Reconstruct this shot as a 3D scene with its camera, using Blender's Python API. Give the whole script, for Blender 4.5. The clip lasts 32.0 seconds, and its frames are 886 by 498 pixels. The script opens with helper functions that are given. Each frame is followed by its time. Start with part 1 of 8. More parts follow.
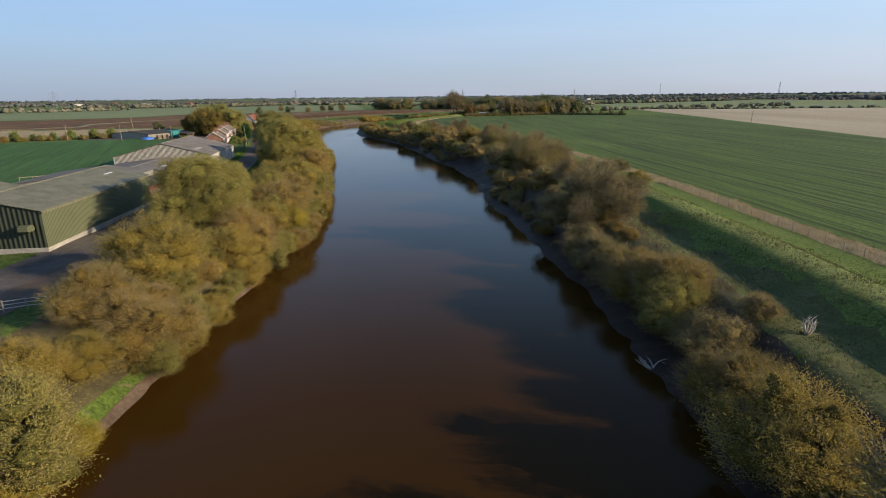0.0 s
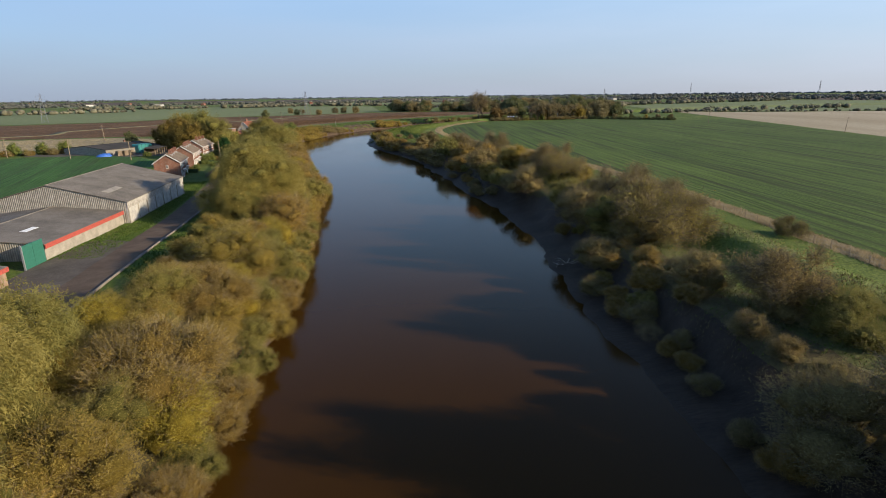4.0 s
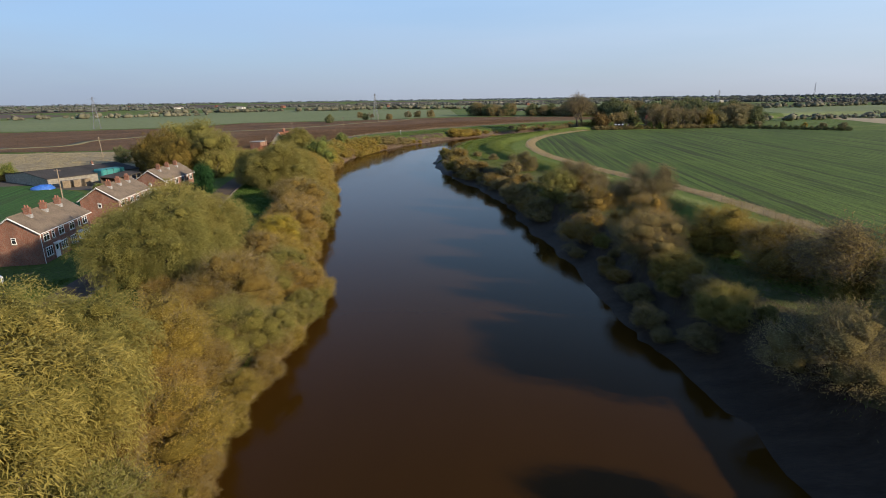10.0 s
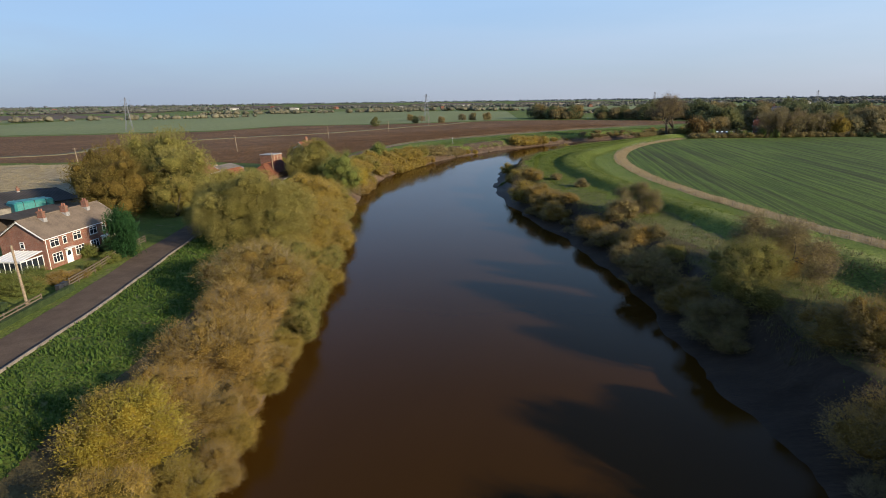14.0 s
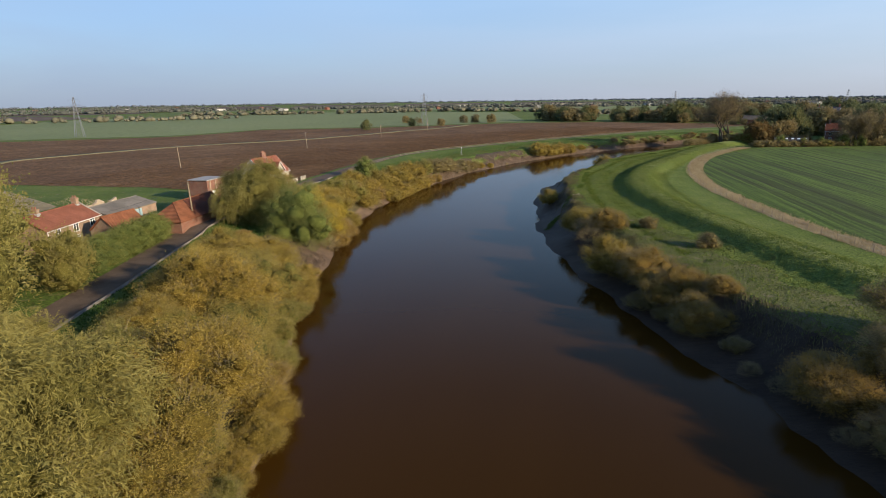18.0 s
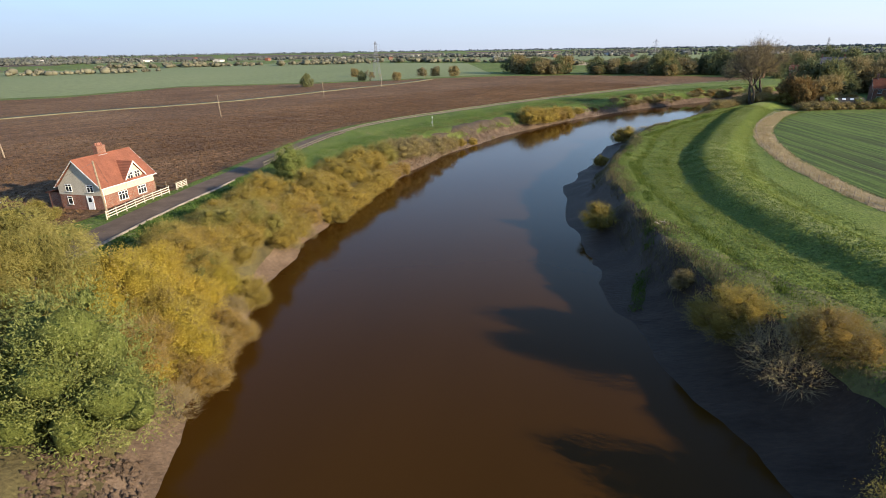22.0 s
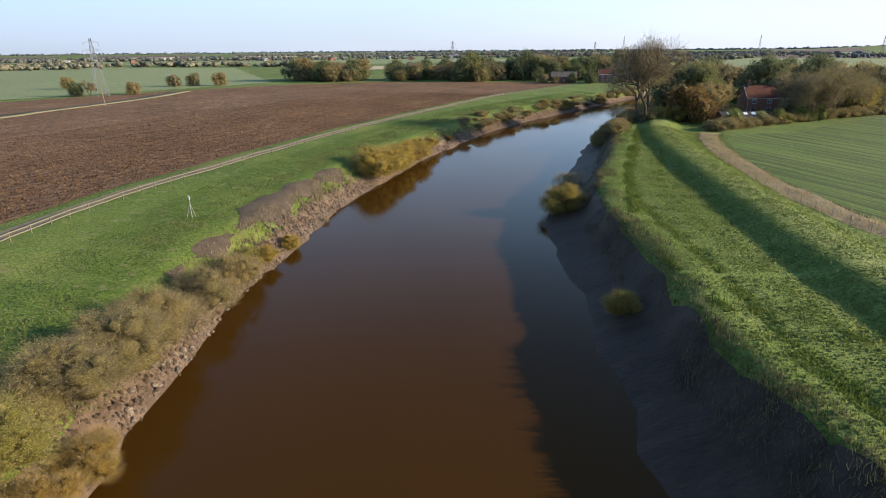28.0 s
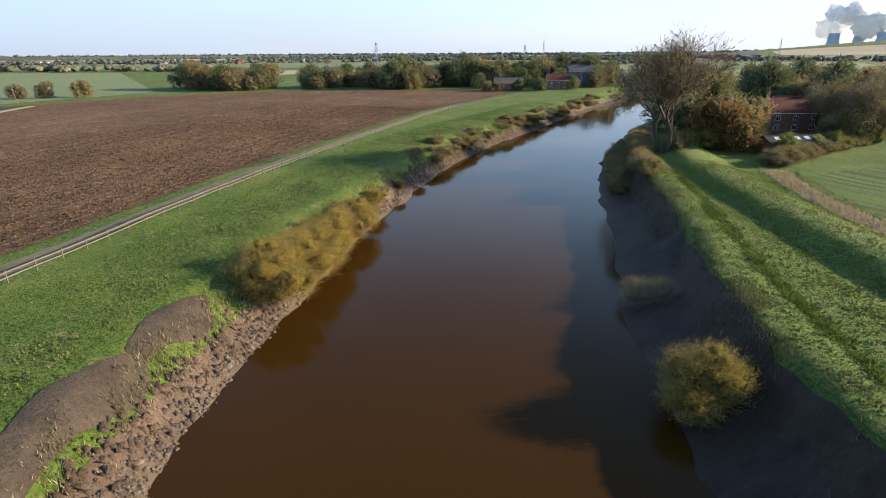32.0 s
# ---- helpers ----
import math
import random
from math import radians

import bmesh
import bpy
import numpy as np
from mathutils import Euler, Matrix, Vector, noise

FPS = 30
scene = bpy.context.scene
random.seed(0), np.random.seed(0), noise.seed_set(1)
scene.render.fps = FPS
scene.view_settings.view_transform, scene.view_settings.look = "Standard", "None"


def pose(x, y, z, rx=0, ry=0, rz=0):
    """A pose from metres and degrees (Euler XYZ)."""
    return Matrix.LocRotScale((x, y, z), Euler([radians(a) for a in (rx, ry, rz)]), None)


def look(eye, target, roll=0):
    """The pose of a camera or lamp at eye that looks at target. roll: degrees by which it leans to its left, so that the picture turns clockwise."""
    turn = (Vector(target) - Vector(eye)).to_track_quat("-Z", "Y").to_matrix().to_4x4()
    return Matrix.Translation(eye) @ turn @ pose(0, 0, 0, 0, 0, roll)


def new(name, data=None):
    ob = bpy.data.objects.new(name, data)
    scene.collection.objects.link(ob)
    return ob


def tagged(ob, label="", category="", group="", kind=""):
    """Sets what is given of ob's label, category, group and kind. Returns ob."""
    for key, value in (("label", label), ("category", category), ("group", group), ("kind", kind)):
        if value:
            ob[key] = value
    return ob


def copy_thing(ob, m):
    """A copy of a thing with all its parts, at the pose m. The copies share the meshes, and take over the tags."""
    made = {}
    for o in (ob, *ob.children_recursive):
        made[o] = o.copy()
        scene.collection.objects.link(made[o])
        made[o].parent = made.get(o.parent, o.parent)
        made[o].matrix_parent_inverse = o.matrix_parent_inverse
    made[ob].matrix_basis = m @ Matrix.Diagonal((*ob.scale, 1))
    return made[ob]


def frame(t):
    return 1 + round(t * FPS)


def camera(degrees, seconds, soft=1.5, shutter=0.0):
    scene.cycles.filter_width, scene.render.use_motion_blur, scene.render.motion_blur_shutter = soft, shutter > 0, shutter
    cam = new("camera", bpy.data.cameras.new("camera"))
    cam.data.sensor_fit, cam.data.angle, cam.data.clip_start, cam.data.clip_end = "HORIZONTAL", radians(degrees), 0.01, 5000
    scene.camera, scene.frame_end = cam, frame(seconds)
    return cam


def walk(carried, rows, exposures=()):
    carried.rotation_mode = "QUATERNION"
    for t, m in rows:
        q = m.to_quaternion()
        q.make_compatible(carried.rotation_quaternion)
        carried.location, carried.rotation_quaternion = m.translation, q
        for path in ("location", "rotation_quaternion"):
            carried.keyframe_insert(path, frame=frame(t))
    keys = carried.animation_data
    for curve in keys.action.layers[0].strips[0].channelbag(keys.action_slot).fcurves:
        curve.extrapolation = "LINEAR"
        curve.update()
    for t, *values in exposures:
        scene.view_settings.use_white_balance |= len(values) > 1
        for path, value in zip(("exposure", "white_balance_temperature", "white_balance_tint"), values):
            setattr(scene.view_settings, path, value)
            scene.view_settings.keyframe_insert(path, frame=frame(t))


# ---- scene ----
cam = camera(79.0, 32.0, soft=0.8)
METRES, EYE, TILT, LEAN, TURN = 460.0, 24.2, -16.0, 0.6, 0.0
ROWS = [
    (0.0, 0.0, 0.0, 0.0, 0.0, 0.0, -0.0),
    (0.5, -0.0014, 0.0149, 0.0047, 0.39, -0.03, -0.11),
    (1.0, -0.0029, 0.0299, 0.0099, 0.66, -0.03, -0.19),
    (1.5, -0.0045, 0.0449, 0.0153, 0.93, -0.04, -0.26),
    (2.0, -0.0059, 0.0599, 0.0208, 1.19, -0.06, -0.3),
    (2.5, -0.0073, 0.075, 0.0264, 1.33, -0.1, -0.34),
    (3.0, -0.0087, 0.0901, 0.0311, 1.41, -0.1, -0.36),
    (3.5, -0.01, 0.1054, 0.0356, 1.42, -0.09, -0.35),
    (5.5, -0.0162, 0.1634, 0.0521, 3.35, -0.13, -0.81),
    (6.0, -0.0177, 0.1778, 0.0561, 3.37, -0.08, -0.77),
    (6.5, -0.0193, 0.1923, 0.0603, 3.69, -0.06, -0.87),
    (7.0, -0.0208, 0.2069, 0.0645, 4.29, -0.05, -1.04),
    (7.5, -0.0225, 0.2217, 0.0689, 4.01, -0.02, -0.93),
    (8.0, -0.0242, 0.2367, 0.0731, 3.15, 0.01, -0.66),
    (8.5, -0.026, 0.252, 0.0775, 2.42, 0.04, -0.46),
    (9.0, -0.028, 0.2672, 0.082, 3.22, 0.07, -0.75),
    (9.5, -0.0295, 0.2825, 0.0866, 7.98, -0.04, -2.09),
    (10.0, -0.0312, 0.2976, 0.0908, 9.71, -0.09, -2.58),
    (10.5, -0.0333, 0.3126, 0.0951, 10.65, -0.12, -2.82),
    (11.0, -0.0361, 0.3274, 0.0993, 11.94, -0.17, -3.21),
    (11.5, -0.0389, 0.342, 0.1035, 13.03, -0.22, -3.5),
    (12.0, -0.0423, 0.3565, 0.1075, 14.08, -0.26, -3.78),
    (12.5, -0.0462, 0.3712, 0.1116, 14.55, -0.28, -3.88),
    (13.0, -0.0506, 0.3858, 0.1159, 14.85, -0.29, -4.0),
    (13.5, -0.0555, 0.4007, 0.1201, 15.05, -0.31, -4.07),
    (14.0, -0.0605, 0.4155, 0.1242, 15.14, -0.3, -4.1),
    (14.5, -0.0658, 0.4302, 0.1283, 15.22, -0.28, -4.14),
    (16.5, -0.0883, 0.4888, 0.1442, 15.36, -0.3, -4.15),
    (17.0, -0.0942, 0.5035, 0.1482, 15.44, -0.29, -4.18),
    (17.5, -0.0999, 0.5181, 0.1524, 15.53, -0.31, -4.21),
    (18.0, -0.1056, 0.5327, 0.1567, 14.55, -0.23, -3.91),
    (18.5, -0.1112, 0.5472, 0.1609, 14.22, -0.21, -3.84),
    (19.0, -0.1166, 0.5616, 0.1653, 14.32, -0.21, -3.91),
    (19.5, -0.1217, 0.5762, 0.1693, 14.26, -0.29, -3.87),
    (20.0, -0.1268, 0.5906, 0.1731, 14.32, -4.15, -3.91),
    (20.5, -0.1316, 0.6052, 0.1774, 14.36, -5.11, -3.9),
    (21.0, -0.1363, 0.6198, 0.1815, 14.14, -5.07, -3.8),
    (21.5, -0.1408, 0.6345, 0.1855, 12.17, -4.96, -3.22),
    (22.0, -0.1454, 0.6492, 0.1897, 9.81, -4.83, -2.57),
    (22.5, -0.1495, 0.664, 0.1938, 9.72, -4.83, -2.51),
    (23.0, -0.1533, 0.6789, 0.1979, 9.54, -4.82, -2.45),
    (23.5, -0.1571, 0.6937, 0.202, 8.07, -4.75, -2.06),
    (24.0, -0.1605, 0.7085, 0.2062, 6.52, -4.72, -1.59),
    (24.5, -0.1637, 0.7234, 0.2104, 4.9, -4.69, -1.14),
    (25.0, -0.1668, 0.7382, 0.2146, 3.29, -4.65, -0.68),
    (25.5, -0.1694, 0.753, 0.2188, 1.56, -4.62, -0.2),
    (27.5, -0.1759, 0.8094, 0.2334, -8.39, -4.52, 2.17),
    (28.0, -0.176, 0.8242, 0.2376, -12.29, -4.69, 3.33),
    (28.5, -0.1755, 0.8389, 0.2418, -15.59, -4.87, 4.23),
    (29.0, -0.1741, 0.8533, 0.2461, -16.47, -4.94, 4.49),
    (29.5, -0.1722, 0.8675, 0.25, -16.7, -4.91, 4.52),
    (30.0, -0.1699, 0.8816, 0.2538, -16.76, -4.9, 4.55),
    (30.5, -0.1675, 0.8957, 0.2578, -16.79, -4.87, 4.55),
    (31.0, -0.1649, 0.9097, 0.2617, -17.19, -4.84, 4.61),
    (31.5, -0.1622, 0.9238, 0.2656, -18.75, -4.92, 5.01),
    (32.0, -0.1594, 0.9377, 0.2695, -20.42, -5.02, 5.45),
]
walk(cam, [(t, pose(0, 0, EYE, TILT, LEAN, TURN) @ pose(METRES * x, METRES * y, METRES * z, 90 + pitch, roll, yaw)) for t, x, y, z, yaw, pitch, roll in ROWS],
     exposures=[(0, 0.43), (20.0, 0.47), (21.0, 0.98), (32, 1.06)])

# ---- light ----
SUN_EL, SUN_AZ = 17.0, 105.0          # degrees above the horizon, and clockwise from +y
world = bpy.data.worlds.new("world")
scene.world = world
world.use_nodes = True
wt = world.node_tree
sky = wt.nodes.new("ShaderNodeTexSky")
sky.sky_type = "NISHITA"
sky.sun_disc = False
sky.sun_elevation = radians(SUN_EL)
sky.sun_rotation = radians(SUN_AZ)
sky.altitude, sky.air_density, sky.dust_density, sky.ozone_density = 20.0, 1.0, 0.9, 4.0
cool = wt.nodes.new("ShaderNodeMix")
cool.data_type, cool.blend_type = "RGBA", "MULTIPLY"
cool.inputs[0].default_value = 1.0
cool.inputs[7].default_value = (0.87, 0.97, 1.14, 1)
wt.links.new(sky.outputs[0], cool.inputs[6])
# thin bright haze with faint streaks of high cloud over the whole sky
way = wt.nodes.new("ShaderNodeTexCoord")
flat_way = wt.nodes.new("ShaderNodeMapping")
flat_way.inputs["Scale"].default_value = (1.2, 2.4, 9.0)
streaks = wt.nodes.new("ShaderNodeTexNoise")
streaks.inputs["Scale"].default_value, streaks.inputs["Detail"].default_value = 1.6, 5.0
amount = wt.nodes.new("ShaderNodeMapRange")
amount.inputs["From Min"].default_value, amount.inputs["From Max"].default_value = 0.35, 0.75
amount.inputs["To Min"].default_value, amount.inputs["To Max"].default_value = 0.85, 1.1
parts = wt.nodes.new("ShaderNodeSeparateXYZ")
low = wt.nodes.new("ShaderNodeValToRGB")
low.color_ramp.elements[0].position, low.color_ramp.elements[0].color = 0.0, (0.92, 0.92, 0.92, 1)
low.color_ramp.elements[1].position, low.color_ramp.elements[1].color = 0.75, (0.03, 0.03, 0.03, 1)
for at, c in ((0.08, 0.84), (0.16, 0.78), (0.28, 0.68), (0.5, 0.2)):
    low.color_ramp.elements.new(at).color = (c, c, c, 1)
both = wt.nodes.new("ShaderNodeMath")
both.operation = "MULTIPLY"
wt.links.new(way.outputs["Generated"], parts.inputs[0])
wt.links.new(parts.outputs[2], low.inputs[0])
wt.links.new(low.outputs[0], both.inputs[0])
wt.links.new(amount.outputs[0], both.inputs[1])
wt.links.new(way.outputs["Generated"], flat_way.inputs[0])
wt.links.new(flat_way.outputs[0], streaks.inputs[0])
wt.links.new(streaks.outputs[0], amount.inputs[0])
haze = wt.nodes.new("ShaderNodeMix")
haze.data_type, haze.blend_type = "RGBA", "MIX"
wt.links.new(both.outputs[0], haze.inputs[0])
wt.links.new(cool.outputs[2], haze.inputs[6])
# the haze is brighter on the sun's side of the sky
side_of = wt.nodes.new("ShaderNodeVectorMath")
side_of.operation = "DOT_PRODUCT"
side_of.inputs[1].default_value = (math.sin(radians(SUN_AZ)), math.cos(radians(SUN_AZ)), 0)
wt.links.new(way.outputs["Generated"], side_of.inputs[0])
sunward = wt.nodes.new("ShaderNodeMapRange")
sunward.inputs["From Min"].default_value, sunward.inputs["From Max"].default_value = -0.85, 0.9
wt.links.new(side_of.outputs["Value"], sunward.inputs[0])
veil = wt.nodes.new("ShaderNodeMix")
veil.data_type = "RGBA"
veil.inputs[6].default_value, veil.inputs[7].default_value = (5.1, 6.7, 9.3, 1), (9.4, 10.8, 12.8, 1)
wt.links.new(sunward.outputs[0], veil.inputs[0])
# greyer towards the horizon, clearer blue above
height_tone = wt.nodes.new("ShaderNodeValToRGB")
height_tone.color_ramp.elements[0].position, height_tone.color_ramp.elements[0].color = 0.0, (0.46, 0.415, 0.39, 1)
height_tone.color_ramp.elements[1].position, height_tone.color_ramp.elements[1].color = 0.30, (0.46, 0.58, 0.65, 1)
height_tone.color_ramp.elements.new(0.09).color = (0.49, 0.50, 0.50, 1)
height_tone.color_ramp.elements.new(0.20).color = (0.48, 0.575, 0.625, 1)
wt.links.new(parts.outputs[2], height_tone.inputs[0])
toned = wt.nodes.new("ShaderNodeMix")
toned.data_type, toned.blend_type = "RGBA", "MULTIPLY"
toned.inputs[0].default_value = 1.0
wt.links.new(veil.outputs[2], toned.inputs[6])
wt.links.new(height_tone.outputs[0], toned.inputs[7])
wt.links.new(toned.outputs[2], haze.inputs[7])
wt.links.new(haze.outputs[2], wt.nodes["Background"].inputs[0])
wt.nodes["Background"].inputs[1].default_value = 0.116
sun_data = bpy.data.lights.new("sun", "SUN")
sun_data.energy, sun_data.angle, sun_data.color = 5.0, radians(0.6), (1.0, 0.84, 0.62)
sun = new("sun", sun_data)
a, e = radians(SUN_AZ), radians(SUN_EL)
sun_way = Vector((math.sin(a) * math.cos(e), math.cos(a) * math.cos(e), math.sin(e)))
sun.matrix_world = look(sun_way * 300, (0, 0, 0))

# ---- tools ----
def mesh_from(name, verts, faces_flat, counts):
    """A mesh from arrays: corner points, corner indices of all faces in a row, and corners per face."""
    verts = np.asarray(verts, np.float32)
    faces_flat, counts = np.asarray(faces_flat, np.int32), np.asarray(counts, np.int32)
    me = bpy.data.meshes.new(name)
    me.vertices.add(len(verts))
    me.vertices.foreach_set("co", verts.ravel())
    me.loops.add(len(faces_flat))
    me.loops.foreach_set("vertex_index", faces_flat)
    me.polygons.add(len(counts))
    starts = np.concatenate([[0], np.cumsum(counts)[:-1]]).astype(np.int32)
    me.polygons.foreach_set("loop_start", starts)
    me.polygons.foreach_set("loop_total", counts)
    me.update(calc_edges=True)
    return me


def smooth(me):
    me.polygons.foreach_set("use_smooth", np.ones(len(me.polygons), bool))
    return me


def thing(name, m, label, category, group="", kind=""):
    ob = new(name)
    ob.empty_display_size = 0.2
    ob.matrix_world = m
    return tagged(ob, label, category, group, kind)


def part(name, bm, material, parent, label="", rounded=False):
    """Links a bmesh (or a ready mesh) as one mesh object under a thing or a part."""
    if isinstance(bm, bmesh.types.BMesh):
        me = bpy.data.meshes.new(name)
        bm.to_mesh(me)
        bm.free()
    else:
        me = bm
    if material is not None and not me.materials:
        me.materials.append(material)
    if rounded:
        smooth(me)
    ob = new(name, me)
    ob.parent = parent
    if label:
        tagged(ob, label)
    return ob


def box(bm, x0, x1, y0, y1, z0, z1, bevel=0.0):
    made = bmesh.ops.create_cube(bm, size=1.0, matrix=Matrix.Translation(((x0 + x1) / 2, (y0 + y1) / 2, (z0 + z1) / 2)) @ Matrix.Diagonal((x1 - x0, y1 - y0, z1 - z0, 1)))
    if bevel:
        edges = list({e for v in made["verts"] for e in v.link_edges})
        bmesh.ops.bevel(bm, geom=edges, offset=bevel, segments=1, affect="EDGES")
    return bm


def boxed(*args, bevel=0.0):
    return box(bmesh.new(), *args, bevel=bevel)


def solid(bm, corners, depth):
    """A flat polygon given a thickness along its normal (backwards)."""
    face = bm.faces.new([bm.verts.new(c) for c in corners])
    face.normal_update()
    n = face.normal.copy()
    ext = bmesh.ops.extrude_face_region(bm, geom=[face])
    bmesh.ops.translate(bm, vec=-n * depth, verts=[v for v in ext["geom"] if isinstance(v, bmesh.types.BMVert)])
    bmesh.ops.recalc_face_normals(bm, faces=bm.faces)
    return bm


def rod(bm, a, b, r0, r1=None, sides=6):
    a, b = Vector(a), Vector(b)
    m = (b - a).to_track_quat("Z", "Y").to_matrix().to_4x4()
    bmesh.ops.create_cone(bm, cap_ends=True, segments=sides, radius1=r0, radius2=r0 if r1 is None else r1, depth=(b - a).length,
                          matrix=Matrix.Translation((a + b) / 2) @ m)
    return bm


def spline(points, step=6.0):
    """A smooth line through the points, resampled."""
    p = np.array(points, float)
    p = np.vstack([2 * p[0] - p[1], p, 2 * p[-1] - p[-2]])
    out = []
    for i in range(1, len(p) - 2):
        n = max(1, int(np.linalg.norm(p[i + 1] - p[i]) / step))
        for t in np.arange(n) / n:
            out.append(0.5 * (2 * p[i] + (p[i + 1] - p[i - 1]) * t + (2 * p[i - 1] - 5 * p[i] + 4 * p[i + 1] - p[i + 2]) * t * t
                              + (3 * p[i] - p[i - 1] - 3 * p[i + 1] + p[i + 2]) * t ** 3))
    out.append(p[-2])
    return np.array(out)


def off_line(pts, line):
    """Signed distance of points from a line (plus: to its left) and how far along it the nearest place lies."""
    best, sign, along, run = np.full(len(pts), 1e9), np.ones(len(pts)), np.zeros(len(pts)), 0.0
    for a, b in zip(line[:-1], line[1:]):
        ab = b - a
        size = np.hypot(*ab)
        if size < 1e-6:
            continue
        rel = pts - a
        t = np.clip((rel @ ab) / size ** 2, 0, 1)
        d = np.hypot(rel[:, 0] - t * ab[0], rel[:, 1] - t * ab[1])
        near = d < best - 1e-9
        best = np.where(near, d, best)
        sign = np.where(near, np.sign(ab[0] * rel[:, 1] - ab[1] * rel[:, 0]), sign)
        along = np.where(near, run + t * size, along)
        run += size
    return best * np.where(sign == 0, 1, sign), along


def in_polygon(pts, poly):
    """Signed distance to a closed polygon: minus inside."""
    poly = np.array(poly, float)
    loop = np.vstack([poly, poly[:1]])
    d = np.abs(off_line(pts, loop)[0])
    inside = np.zeros(len(pts), bool)
    for a, b in zip(loop[:-1], loop[1:]):
        cross = (a[1] > pts[:, 1]) != (b[1] > pts[:, 1])
        with np.errstate(divide="ignore", invalid="ignore"):
            xs = a[0] + (pts[:, 1] - a[1]) / (b[1] - a[1]) * (b[0] - a[0])
        inside ^= cross & (pts[:, 0] < xs)
    return np.where(inside, -d, d)


def value_noise(x, y, seed=0):
    """Smooth noise between -1 and 1, one cell a unit."""
    xi, yi = np.floor(x).astype(np.int64), np.floor(y).astype(np.int64)
    fx, fy = x - xi, y - yi
    fx, fy = fx * fx * (3 - 2 * fx), fy * fy * (3 - 2 * fy)

    def h(i, j):
        n = (i * 374761393 + j * 668265263 + seed * 974711) & 0x7FFFFFFF
        n = ((n ^ (n >> 13)) * 1274126177) & 0x7FFFFFFF
        return ((n ^ (n >> 16)) & 0xFFFF) / 32767.5 - 1

    return (h(xi, yi) * (1 - fx) * (1 - fy) + h(xi + 1, yi) * fx * (1 - fy) + h(xi, yi + 1) * (1 - fx) * fy + h(xi + 1, yi + 1) * fx * fy)


def ramp(x, xs, ys):
    return np.interp(x, xs, ys)


# ---- materials ----
def nodes_of(name):
    mat = bpy.data.materials.new(name)
    mat.use_nodes = True
    nt = mat.node_tree
    return mat, nt, nt.nodes["Principled BSDF"], nt.nodes["Material Output"]


def link(nt, a, b):
    nt.links.new(a, b)


def noise_node(nt, scale, detail=4.0, rough=0.6, stretch=None, turn=0.0):
    tex = nt.nodes.new("ShaderNodeTexNoise")
    tex.inputs["Scale"].default_value, tex.inputs["Detail"].default_value, tex.inputs["Roughness"].default_value = scale, detail, rough
    coord = nt.nodes.new("ShaderNodeTexCoord")
    if stretch or turn:
        mp = nt.nodes.new("ShaderNodeMapping")
        mp.inputs["Scale"].default_value = stretch or (1, 1, 1)
        mp.inputs["Rotation"].default_value = (0, 0, radians(turn))
        link(nt, coord.outputs["Object"], mp.inputs[0])
        link(nt, mp.outputs[0], tex.inputs[0])
    else:
        link(nt, coord.outputs["Object"], tex.inputs[0])
    return tex.outputs[0]


def streak_node(nt, across, along_, turn, detail=4.0, rough=0.6):
    """Noise drawn out along one direction, as drill rows and furrows are."""
    tex = nt.nodes.new("ShaderNodeTexNoise")
    tex.inputs["Scale"].default_value, tex.inputs["Detail"].default_value, tex.inputs["Roughness"].default_value = 1.0, detail, rough
    coord, mp = nt.nodes.new("ShaderNodeTexCoord"), nt.nodes.new("ShaderNodeMapping")
    mp.vector_type = "TEXTURE"
    mp.inputs["Scale"].default_value = (across, along_, 50)
    mp.inputs["Rotation"].default_value = (0, 0, radians(turn))
    link(nt, coord.outputs["Object"], mp.inputs[0])
    link(nt, mp.outputs[0], tex.inputs[0])
    return tex.outputs[0]


def ramp_node(nt, fac, stops):
    r = nt.nodes.new("ShaderNodeValToRGB")
    while len(r.color_ramp.elements) < len(stops):
        r.color_ramp.elements.new(0.5)
    for el, (pos, col) in zip(r.color_ramp.elements, stops):
        el.position, el.color = pos, (*col, 1)
    link(nt, fac, r.inputs[0])
    return r.outputs[0]


def mix_node(nt, fac, a, b, how="MIX"):
    m = nt.nodes.new("ShaderNodeMix")
    m.data_type, m.blend_type = "RGBA", how
    for sock, value in ((m.inputs[0], fac), (m.inputs[6], a), (m.inputs[7], b)):
        if isinstance(value, (int, float)):
            sock.default_value = value
        elif isinstance(value, tuple):
            sock.default_value = (*value, 1)
        else:
            link(nt, value, sock)
    return m.outputs[2]


def bump_node(nt, bsdf, height, strength=0.5, distance=0.1):
    b = nt.nodes.new("ShaderNodeBump")
    b.inputs["Strength"].default_value, b.inputs["Distance"].default_value = strength, distance
    link(nt, height, b.inputs["Height"])
    link(nt, b.outputs[0], bsdf.inputs["Normal"])


